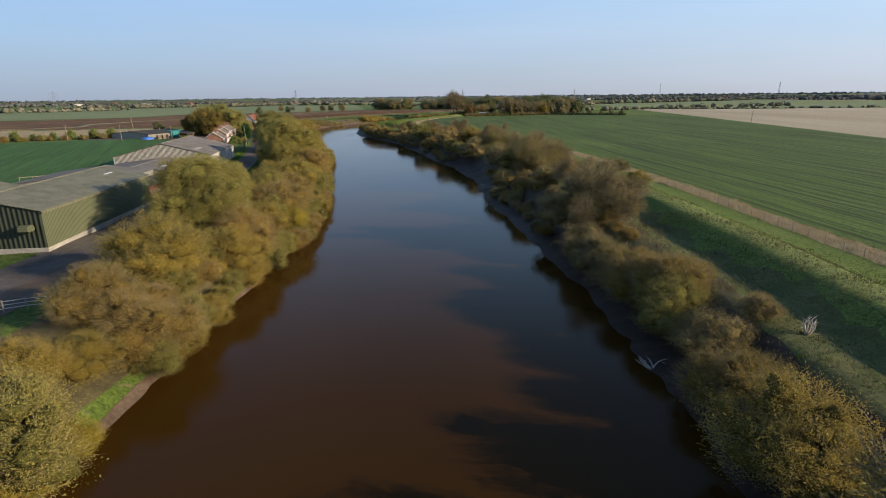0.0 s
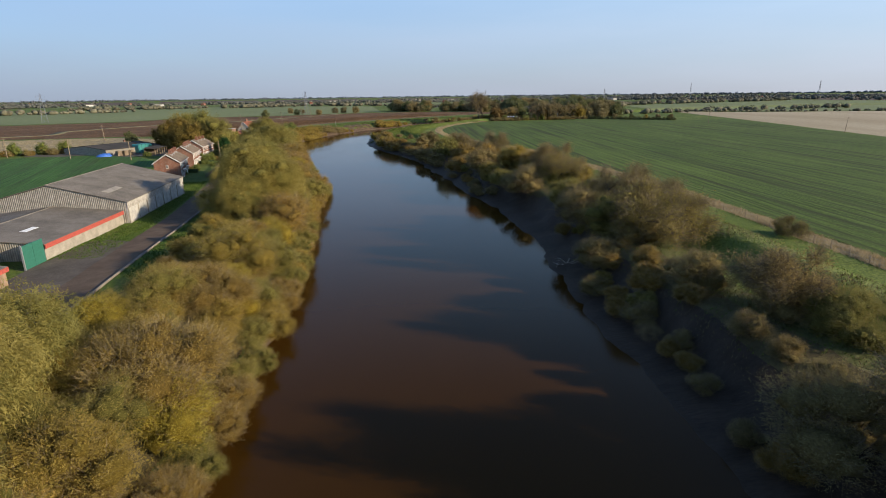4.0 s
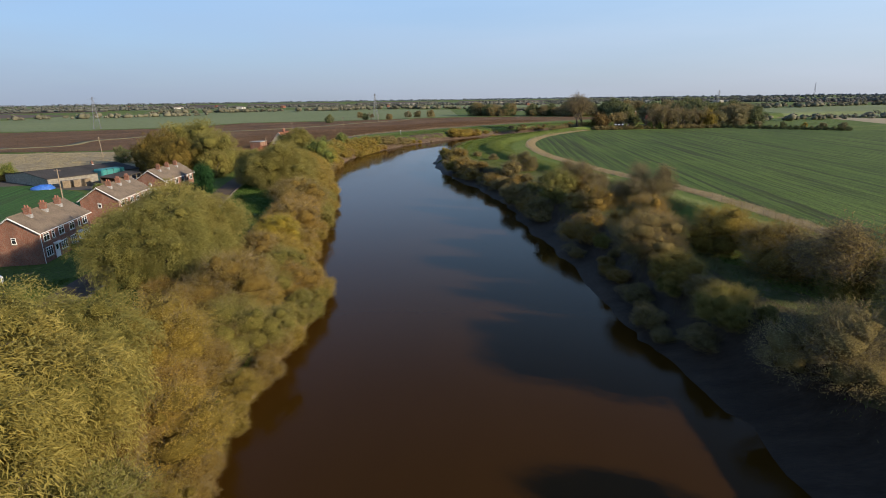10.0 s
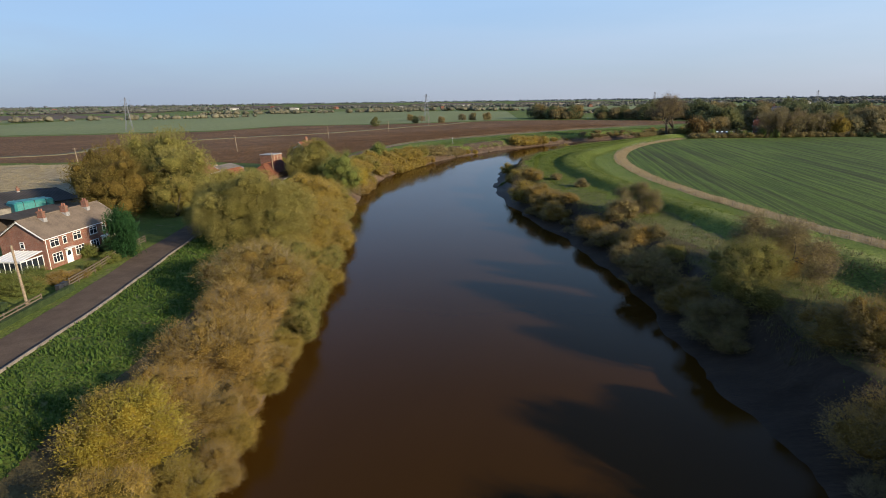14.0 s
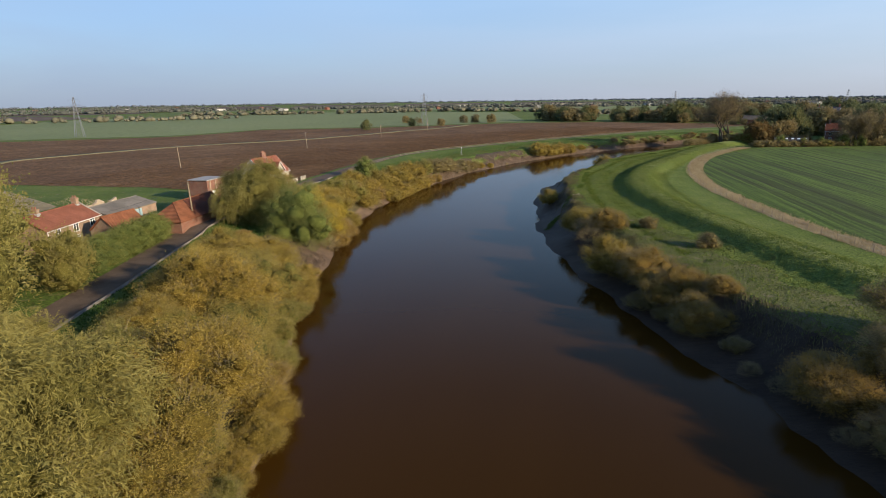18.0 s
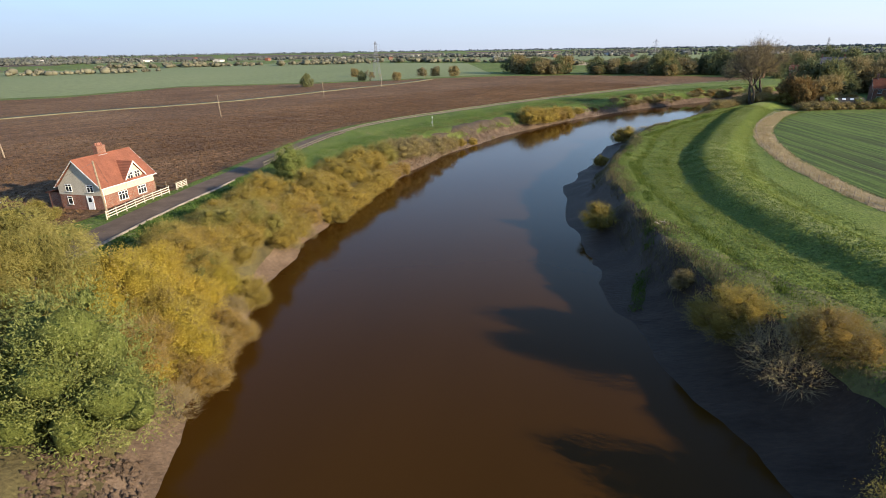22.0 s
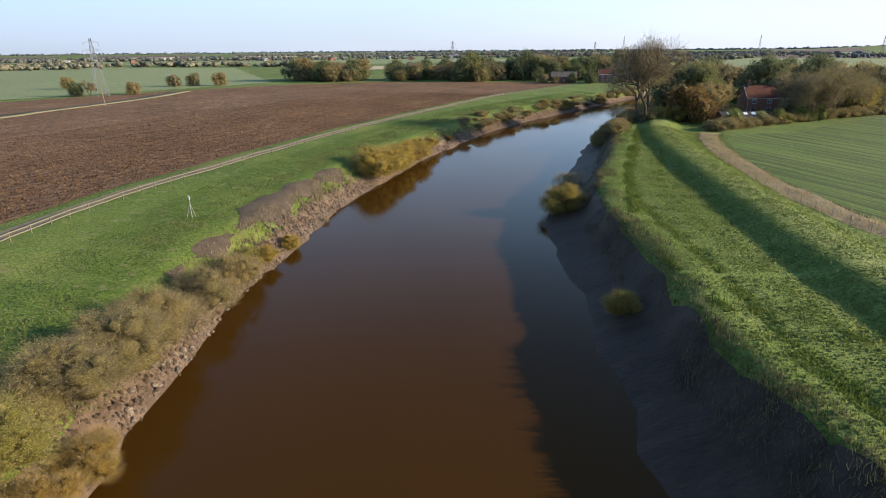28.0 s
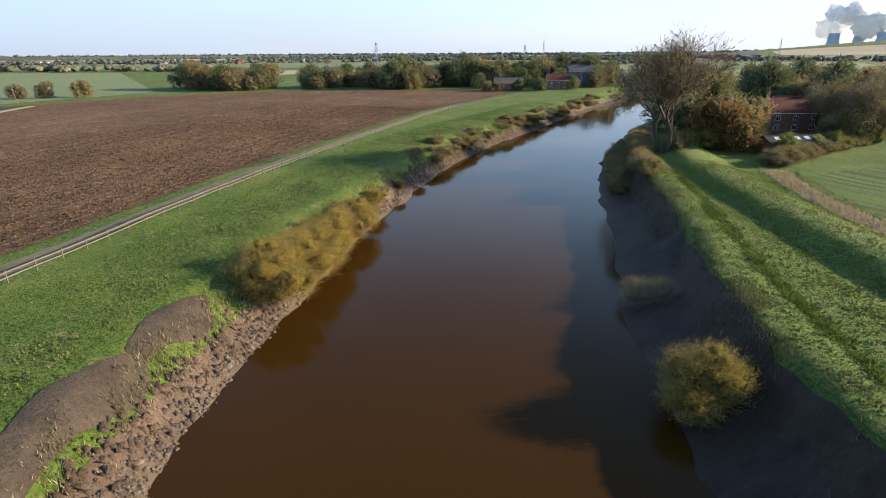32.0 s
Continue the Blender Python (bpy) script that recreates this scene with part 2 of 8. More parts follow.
def surface(name, stops, scale=1.0, fine=8.0, rough=0.9, bump=0.4, dist=0.05, stretch=None, turn=0.0, spots=None, vary=0.0):
    """A matt surface: coarse colour variation, a fine grain that multiplies it, and a bump of the grain."""
    mat, nt, bsdf, _ = nodes_of(name)
    coarse = noise_node(nt, scale, 5, 0.6, stretch, turn)
    grain = noise_node(nt, fine, 6, 0.7, stretch, turn)
    col = ramp_node(nt, coarse, stops)
    shade = ramp_node(nt, grain, [(0.25, (0.62, 0.62, 0.62)), (0.75, (1.3, 1.3, 1.3))])
    col = mix_node(nt, 1.0, col, shade, "MULTIPLY")
    if spots:
        dots = ramp_node(nt, noise_node(nt, spots[1], 3, 0.5), [(spots[2], (0, 0, 0)), (min(1, spots[2] + 0.12), (1, 1, 1))])
        col = mix_node(nt, dots, col, spots[0])
    if vary:
        info = nt.nodes.new("ShaderNodeObjectInfo")
        tone = ramp_node(nt, info.outputs["Random"], [(0, (1 - vary,) * 3), (1, (1 + vary,) * 3)])
        col = mix_node(nt, 1.0, col, tone, "MULTIPLY")
    link(nt, col, bsdf.inputs["Base Color"])
    bsdf.inputs["Roughness"].default_value = rough
    bsdf.inputs["Specular IOR Level"].default_value = 0.25
    bump_node(nt, bsdf, grain, bump, dist)
    return mat


def leaves(name, stops, clear=0.38, tint=0.18):
    """Leaves or twigs: each piece its own tone, each plant its own hue, some light let through."""
    mat, nt, bsdf, out = nodes_of(name)
    geo = nt.nodes.new("ShaderNodeNewGeometry")
    info = nt.nodes.new("ShaderNodeObjectInfo")
    patch = noise_node(nt, 0.55, 2, 0.5)
    m = nt.nodes.new("ShaderNodeMath")
    m.operation = "MULTIPLY_ADD"
    link(nt, geo.outputs["Random Per Island"], m.inputs[0])
    m.inputs[1].default_value = 0.34
    m2 = nt.nodes.new("ShaderNodeMath")
    m2.operation = "MULTIPLY_ADD"
    link(nt, patch, m2.inputs[0])
    m2.inputs[1].default_value, m2.inputs[2].default_value = 0.9, -0.12
    link(nt, m2.outputs[0], m.inputs[2])
    col = ramp_node(nt, m.outputs[0], stops)
    tone = ramp_node(nt, info.outputs["Random"], [(0, (1 - tint, 1 - tint * 0.7, 1 - tint)), (0.5, (1, 1, 1)), (1, (1 + tint, 1 + tint * 0.55, 1 - tint * 0.3))])
    col = mix_node(nt, 1.0, col, tone, "MULTIPLY")
    link(nt, col, bsdf.inputs["Base Color"])
    bsdf.inputs["Roughness"].default_value = 0.75
    bsdf.inputs["Specular IOR Level"].default_value = 0.2
    if clear:
        tr = nt.nodes.new("ShaderNodeBsdfTranslucent")
        link(nt, col, tr.inputs[0])
        mx = nt.nodes.new("ShaderNodeMixShader")
        mx.inputs[0].default_value = clear
        link(nt, bsdf.outputs[0], mx.inputs[1])
        link(nt, tr.outputs[0], mx.inputs[2])
        link(nt, mx.outputs[0], out.inputs["Surface"])
    return mat


def plain(name, color, rough=0.6, metal=0.0, grain=0.25, scale=3.0):
    mat, nt, bsdf, _ = nodes_of(name)
    dark, light = tuple(c * (1 - grain) for c in color), tuple(min(1, c * (1 + grain)) for c in color)
    link(nt, ramp_node(nt, noise_node(nt, scale, 5, 0.65), [(0.3, dark), (0.7, light)]), bsdf.inputs["Base Color"])
    bsdf.inputs["Roughness"].default_value, bsdf.inputs["Metallic"].default_value = rough, metal
    return mat

# ---- plan of the land: water level is 0, fields lie about 5 m above it ----
LEFT = spline([(-27, -420), (-27, -60), (-26, 0), (-26, 64), (-25, 85), (-25.5, 102), (-28, 120), (-31, 137), (-35, 160), (-40, 181), (-44, 209), (-52, 222),
               (-57, 240), (-62, 255), (-68, 274), (-74, 290), (-80, 303), (-86, 318), (-94, 345), (-98, 362), (-100, 381), (-99, 406), (-97, 425), (-93, 446),
               (-88, 461), (-79, 485), (-66, 509), (-57, 524), (-45, 541), (-29, 562), (-6, 586), (20, 608), (50, 634), (117, 687), (200, 750), (420, 880), (1500, 1250)])
RIGHT = spline([(19, -420), (19, -60), (19, 0), (19, 28), (19, 50), (16.5, 75), (15, 91), (11, 120), (10, 135), (9, 150), (7, 170), (3, 188), (-3, 205), (-8, 228),
                (-15, 250), (-22, 278), (-33, 305), (-44, 325), (-52, 346), (-58, 366), (-61, 390), (-62, 411), (-60, 427), (-56, 440), (-50, 463), (-41, 483),
                (-27, 504), (-10, 531), (8, 554), (30, 577), (62, 605), (130, 655), (215, 712), (440, 838), (1500, 1200)])
ROAD = spline([(-43, -420), (-43, -60), (-43, 40), (-44.5, 75), (-48, 103), (-53, 128), (-56, 145), (-59, 160), (-64, 179), (-75, 219), (-81, 238), (-88, 256), (-94, 271),
               (-104, 301), (-109, 315), (-116, 338), (-119.5, 362), (-120.8, 380), (-121.5, 400), (-122.5, 425), (-121.8, 445), (-118.5, 463), (-112.5, 479), (-99, 503),
               (-87, 523), (-72, 546), (-51, 574), (-1, 636), (60, 690), (110, 735)])
LEVEE = spline([(39, -420), (39, -60), (39, 44), (39, 70), (38, 99), (36, 130), (30, 180), (24, 220), (10, 270), (-4, 300), (-21, 340), (-30, 365), (-35, 384), (-36, 400), (-34, 418),
                (-30, 434), (-19, 464), (-6, 496), (5, 519), (18, 540)])
HAY = spline([(53, -420), (53, 0), (53, 62), (52, 94), (50, 130), (44, 188), (40, 204), (34, 232), (21, 280), (6, 310), (-10, 352), (-17, 385), (-19, 415), (-16, 442), (-8, 471), (6, 501), (17, 517)])


def land(pts):
    """Height of the ground, with its distances from the lines of the plan."""
    dl, sl = off_line(pts, LEFT)
    dr, sr = off_line(pts, RIGHT)
    dr = -dr
    x, y = pts[:, 0], pts[:, 1]
    rough = value_noise(x / 5, y / 5, 3) * 0.6 + value_noise(x / 2.1, y / 2.1, 4) * 0.4
    wob = value_noise(x / 13, y / 13, 7)
    left = ramp(dl + rough * 0.9, [-9, -2, 0, 1.6, 3.4, 4.8, 6.5, 14], [-2.5, -0.9, 0.0, 1.1, 2.4, 3.8, 4.5, 5.0])
    right = ramp(dr + rough * 0.8 + wob * 0.6, [-9, -2, 0, 3.5, 5.4, 7.2, 8.6, 20], [-2.5, -0.6, 0.0, 0.8, 1.5, 4.2, 4.75, 4.55])
    z = np.where(dl > 0, left, np.where(dr > 0, right, np.maximum(np.minimum(left, 0), np.minimum(right, 0))))
    z = np.where((dl < 0) & (dr < 0), np.maximum(left, right), z)
    lv, ls = off_line(pts, LEVEE)
    bank = np.clip(1 - np.maximum(np.abs(lv) - 1.5, 0) / 4.8, 0, 1)
    bank = bank * bank * (3 - 2 * bank)
    side = dr > 4
    z = z + np.where(side, bank * np.interp(y, [250, 330], [2.1, 1.45]), 0)
    # the gentle flood bank that carries the road
    rd, rs = off_line(pts, ROAD)
    hump = np.clip(1 - np.maximum(np.abs(rd) - 3.0, 0) / 8.0, 0, 1)
    z = z + np.where((dl > 6) & (y > 330) & (y < 700), hump * 0.5, 0)
    # a worn step along the right-hand berm
    step = np.clip(1 - np.abs(dr - 13.0 - wob * 0.8) / 0.9, 0, 1)
    z = z - np.where((y > 330) & (y < 520) & (dr > 9), step * 0.35, 0)
    ground = (dl > 8) | (dr > 10)
    z = z + np.where(ground, value_noise(x / 9, y / 9, 11) * 0.10 + value_noise(x / 3, y / 3, 12) * 0.05, rough * 0.18 * ((dl > -1) | (dr > -1)))
    # far hill on the right horizon
    hx, hy = (x - 2950) / 620, (y - 2080) / 620
    z = z + 62 * np.exp(-(hx * hx + hy * hy))
    return z, dict(dl=dl, dr=dr, lv=lv, rd=rd, x=x, y=y, rough=rough, wob=wob)


def lines(lo, hi, step, far_lo, far_hi, grow=1.06):
    mid = list(np.arange(lo, hi + step / 2, step))
    d, p, up = step, hi, []
    while p < far_hi:
        d *= grow
        p += d
        up.append(p)
    d, p, down = step, lo, []
    while p > far_lo:
        d *= grow
        p -= d
        down.append(p)
    return np.array(down[::-1] + mid + up)


GX, GY = lines(-140, 68, 1.6, -4300, 4300), lines(0, 640, 2.0, -900, 4400)
NX, NY = len(GX), len(GY)
gx, gy = np.meshgrid(GX, GY)
PTS = np.stack([gx.ravel(), gy.ravel()], 1)
Z, D = land(PTS)


ZG = Z.reshape(NY, NX)


def heights(px, py):
    """Heights of places, read from the grid."""
    px, py = np.asarray(px, float), np.asarray(py, float)
    i = np.clip(np.searchsorted(GX, px) - 1, 0, NX - 2)
    j = np.clip(np.searchsorted(GY, py) - 1, 0, NY - 2)
    u = np.clip((px - GX[i]) / (GX[i + 1] - GX[i]), 0, 1)
    v = np.clip((py - GY[j]) / (GY[j + 1] - GY[j]), 0, 1)
    return ZG[j, i] * (1 - u) * (1 - v) + ZG[j, i + 1] * u * (1 - v) + ZG[j + 1, i] * (1 - u) * v + ZG[j + 1, i + 1] * u * v


def height(x, y):
    return float(heights(x, y))


def sheet(name, f, lift, material, flat=None):
    """The piece of the ground where f is below 0, cut cleanly along f = 0, lifted a little."""
    idx = np.arange(NX * NY).reshape(NY, NX)
    quad = np.stack([idx[:-1, :-1], idx[:-1, 1:], idx[1:, 1:], idx[1:, :-1]], -1).reshape(-1, 4)
    quad = np.concatenate([quad[:, [0, 1, 2]], quad[:, [0, 2, 3]]])
    fin = f[quad] < 0
    whole, some = fin.all(1), fin.any(1) & ~fin.all(1)
    zz = np.full(len(Z), flat) if flat is not None else Z + lift
    verts = np.column_stack([PTS, zz])
    extra, faces, counts, cut = [], [], [], {}
    n = len(verts)
    for q in quad[some]:
        ring = []
        for a, b in zip(q, np.roll(q, -1)):
            if f[a] < 0:
                ring.append(int(a))
            if (f[a] < 0) != (f[b] < 0):
                key = (min(a, b), max(a, b))
                if key not in cut:
                    t = f[key[0]] / (f[key[0]] - f[key[1]])
                    cut[key] = n + len(extra)
                    extra.append(verts[key[0]] * (1 - t) + verts[key[1]] * t)
                ring.append(cut[key])
        if len(ring) > 2:
            faces.extend(ring)
            counts.append(len(ring))
    flat_faces = np.concatenate([quad[whole].ravel(), np.array(faces, int)])
    counts = np.concatenate([np.full(whole.sum(), 3), np.array(counts, int)])
    allv = np.vstack([verts, np.array(extra).reshape(-1, 3)])
    used, inverse = np.unique(flat_faces, return_inverse=True)
    me = smooth(mesh_from(name, allv[used], inverse, counts))
    me.materials.append(material)
    return new(name, me)

# ---- the land's materials ----
GRASS = surface("grass", [(0.25, (0.055, 0.090, 0.012)), (0.5, (0.088, 0.128, 0.018)), (0.78, (0.15, 0.165, 0.035))], 0.09, 3.2, 0.95, 0.9, 0.25,
                spots=((0.16, 0.15, 0.06), 0.7, 0.60))
grain_ramp = [n for n in GRASS.node_tree.nodes if n.bl_idname == "ShaderNodeValToRGB"][1].color_ramp
for el, at, tone in zip(grain_ramp.elements, (0.32, 0.68), (0.42, 1.55)):
    el.position, el.color = at, (tone, tone, tone, 1)
MUD = surface("river_mud", [(0.3, (0.085, 0.056, 0.036)), (0.6, (0.155, 0.106, 0.070)), (0.8, (0.22, 0.158, 0.108))], 0.35, 3.0, 0.7, 0.9, 0.18)
# wet mud of the right bank, with the bank's shade darkened into its colour
WETSHADEMUD = surface("wet_silt_shade_dark", [(0.3, (0.034, 0.023, 0.015)), (0.7, (0.064, 0.044, 0.030))], 0.3, 2.2, 0.6, 0.9, 0.15, stretch=(0.5, 1.6, 1))
WETSHADEMUD.node_tree.nodes["Principled BSDF"].inputs["Specular IOR Level"].default_value = 0.12
MUD.node_tree.nodes["Principled BSDF"].inputs["Specular IOR Level"].default_value = 0.15


def plough_material():
    """Turned soil: broad damp and dry patches, furrow streaks and clods."""
    mat, nt, bsdf, _ = nodes_of("ploughed_soil")
    patch, clod, small = noise_node(nt, 0.03, 5, 0.65), noise_node(nt, 0.9, 5, 0.7), noise_node(nt, 3.5, 4, 0.7)
    col = ramp_node(nt, patch, [(0.28, (0.108, 0.061, 0.031)), (0.55, (0.152, 0.090, 0.047)), (0.8, (0.198, 0.124, 0.069))])
    for tex, lo, hi in ((streak_node(nt, 0.9, 60, -33, 3.0, 0.6), 0.72, 1.25), (clod, 0.45, 1.5), (small, 0.6, 1.35)):
        col = mix_node(nt, 1.0, col, ramp_node(nt, tex, [(0.32, (lo,) * 3), (0.68, (hi, hi * 0.98, hi * 0.95))]), "MULTIPLY")
    link(nt, col, bsdf.inputs["Base Color"])
    bsdf.inputs["Roughness"].default_value, bsdf.inputs["Specular IOR Level"].default_value = 0.95, 0.15
    bump_node(nt, bsdf, clod, 1.0, 0.5)
    return mat


PLOUGH = plough_material()
TARMAC = surface("worn_tarmac", [(0.3, (0.085, 0.058, 0.039)), (0.7, (0.145, 0.102, 0.070))], 0.4, 9.0, 0.9, 0.2, 0.02)
TRACK = surface("dirt_track", [(0.3, (0.115, 0.098, 0.052)), (0.7, (0.19, 0.158, 0.09))], 0.6, 6.0, 0.95, 0.4, 0.05)
HAYMAT = surface("dry_grass", [(0.3, (0.21, 0.165, 0.09)), (0.55, (0.32, 0.255, 0.15)), (0.8, (0.42, 0.345, 0.22))], 0.5, 3.0, 0.95, 1.0, 0.35)
STUBBLE = surface("pale_stubble", [(0.3, (0.35, 0.275, 0.165)), (0.7, (0.45, 0.365, 0.235))], 0.02, 1.5, 0.95, 0.3, 0.05, stretch=(1, 0.2, 1), turn=-60)
CONCRETE = surface("pale_concrete", [(0.3, (0.26, 0.23, 0.19)), (0.7, (0.40, 0.36, 0.30))], 0.8, 9.0, 0.85, 0.3, 0.02)


def rows_material(name, stops, angle, spacing, soil, cover):
    """A drilled crop: rows of green over soil, with patches."""
    mat, nt, bsdf, _ = nodes_of(name)
    coarse = noise_node(nt, 0.035, 5, 0.6, (1, 0.35, 1), angle)
    fine = noise_node(nt, 2.2, 5, 0.7)
    wide = streak_node(nt, spacing, spacing * 60, angle, 2.0, 0.5)
    narrow = streak_node(nt, spacing * 0.22, spacing * 25, angle, 3.0, 0.7)
    col = ramp_node(nt, coarse, stops)
    shade = ramp_node(nt, fine, [(0.3, (0.5, 0.5, 0.5)), (0.7, (1.45, 1.45, 1.45))])
    col = mix_node(nt, 1.0, col, shade, "MULTIPLY")
    col = mix_node(nt, 1.0, col, ramp_node(nt, narrow, [(0.34, (0.45, 0.5, 0.45)), (0.60, (1.3, 1.25, 1.2))]), "MULTIPLY")
    row = ramp_node(nt, wide, [(0.30, (1, 1, 1)), (0.40, (0.5, 0.5, 0.5)), (0.50, (0, 0, 0))])
    wave, coord, mp = nt.nodes.new("ShaderNodeTexWave"), nt.nodes.new("ShaderNodeTexCoord"), nt.nodes.new("ShaderNodeMapping")
    mp.vector_type = "TEXTURE"
    mp.inputs["Rotation"].default_value = (0, 0, radians(angle))
    link(nt, coord.outputs["Object"], mp.inputs[0])
    link(nt, mp.outputs[0], wave.inputs[0])
    wave.inputs["Scale"].default_value, wave.inputs["Distortion"].default_value = 0.314 / (spacing * 1.15), 0.25
    thin = ramp_node(nt, wave.outputs[0], [(0.0, (0.85, 0.85, 0.85)), (0.12, (0.5, 0.5, 0.5)), (0.3, (0, 0, 0))])
    worn = ramp_node(nt, noise_node(nt, 0.05, 3, 0.6), [(0.35, (0.25, 0.25, 0.25)), (0.65, (1, 1, 1))])
    row = mix_node(nt, 1.0, row, mix_node(nt, 1.0, thin, worn, "MULTIPLY"), "ADD")
    gap = mix_node(nt, 1.0, row, (cover, cover, cover), "MULTIPLY")
    col = mix_node(nt, gap, col, soil)
    link(nt, col, bsdf.inputs["Base Color"])
    bsdf.inputs["Roughness"].default_value = 0.95
    bsdf.inputs["Specular IOR Level"].default_value = 0.2
    bump_node(nt, bsdf, fine, 0.6, 0.12)
    return mat


CROP = rows_material("winter_cereal", [(0.3, (0.062, 0.103, 0.015)), (0.7, (0.096, 0.142, 0.025))], 4, 2.6, (0.036, 0.042, 0.012), 0.8)
CROP2 = rows_material("leafy_crop", [(0.3, (0.040, 0.105, 0.020)), (0.7, (0.062, 0.145, 0.030))], 25, 1.8, (0.045, 0.07, 0.02), 0.6)
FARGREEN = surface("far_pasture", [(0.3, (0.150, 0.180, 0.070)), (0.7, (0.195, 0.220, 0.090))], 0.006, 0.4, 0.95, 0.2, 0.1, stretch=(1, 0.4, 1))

# ---- the ground, one sheet to the horizon, and what lies on it ----
ground = tagged(sheet("ground", np.full(len(Z), -1.0), 0.0, GRASS), "rough green grass and meadow reaching the horizon", "ground", kind="structure")
x, y, dl, dr, rd, lv = D["x"], D["y"], D["dl"], D["dr"], D["rd"], D["lv"]
edge = D["rough"] * 1.2 + D["wob"] * 0.8
mud_l = np.maximum(-dl - 3.5, dl - np.interp(y, [319, 331, 340, 358, 392, 420, 440, 470, 505], [0.3, 3.4, 2.0, 4.6, 4.2, 3.3, 3.0, 2.9, 2.4]) + edge * 0.6)
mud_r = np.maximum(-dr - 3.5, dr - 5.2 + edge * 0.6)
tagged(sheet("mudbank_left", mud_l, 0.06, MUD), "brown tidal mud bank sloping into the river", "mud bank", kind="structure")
tagged(sheet("mudbank_right", mud_r, 0.06, WETSHADEMUD), "wet mud bank beside the river, its shade darkened into the colour", "mud bank", kind="structure")

LITTER = surface("leaf_litter", [(0.3, (0.060, 0.048, 0.022)), (0.55, (0.105, 0.085, 0.036)), (0.8, (0.15, 0.13, 0.05))], 0.3, 3.5, 0.95, 0.9, 0.2)
SCAR = surface("bare_bank_soil", [(0.3, (0.050, 0.036, 0.024)), (0.7, (0.095, 0.070, 0.048))], 0.5, 3.0, 0.95, 0.9, 0.15)
scar = value_noise(x / 4.5, y / 4.5, 61) * 1.8 + value_noise(x / 11, y / 11, 62) * 1.5 + 0.3
tagged(sheet("soil_strip", np.maximum.reduce([np.abs(dl - 5.6) - np.interp(y, [430, 442, 452, 464, 480, 494], [0.1, 1.7, 2.0, 2.0, 1.6, 0.3]) + scar, 430 - y, y - 500]), 0.07, SCAR), "dark bare soil scar along the top of the bank", "soil", kind="structure")
tagged(sheet("road", np.maximum(np.abs(rd) - 2.3 + edge * 0.08, y - 452), 0.05, TARMAC), "narrow worn tarmac lane along the flood bank", "road", kind="structure")
tagged(sheet("track", np.maximum(np.abs(rd) - 1.5 + edge * 0.2, 446 - y), 0.05, TRACK), "pale dirt track beside a ploughed field", "track", kind="structure")

field_edge = np.minimum(rd - 4.2 - edge * 0.2, 1e9)
plough_poly = [(-128, 368), (-160, 372), (-200, 369), (-250, 354), (-330, 352), (-560, 330), (-560, 420), (-385, 512), (-312, 562), (-300, 640), (-210, 678),
               (-160, 722), (-101, 760), (-45, 768), (37, 740), (75, 716), (40, 680), (0, 630), (-60, 555), (-100, 480)]
plough = np.maximum(in_polygon(PTS, plough_poly), -(rd - 4.0 - edge * 0.25))
tagged(sheet("ploughed_field", plough, 0.10, PLOUGH), "dark brown freshly ploughed field with clods", "field", kind="structure")
cross_track = spline([(-560, 300), (-282, 369), (-272, 427), (-250, 490), (-208, 545), (-184, 612), (-158, 680), (-150, 720)])

hay_d = off_line(PTS, HAY)[0]
tagged(sheet("rough_strip", np.maximum(np.abs(hay_d) - 2.0 + edge * 0.5, y - 518), 0.06, HAYMAT), "strip of tall dry straw-coloured grass along a fence", "grass strip", kind="structure")


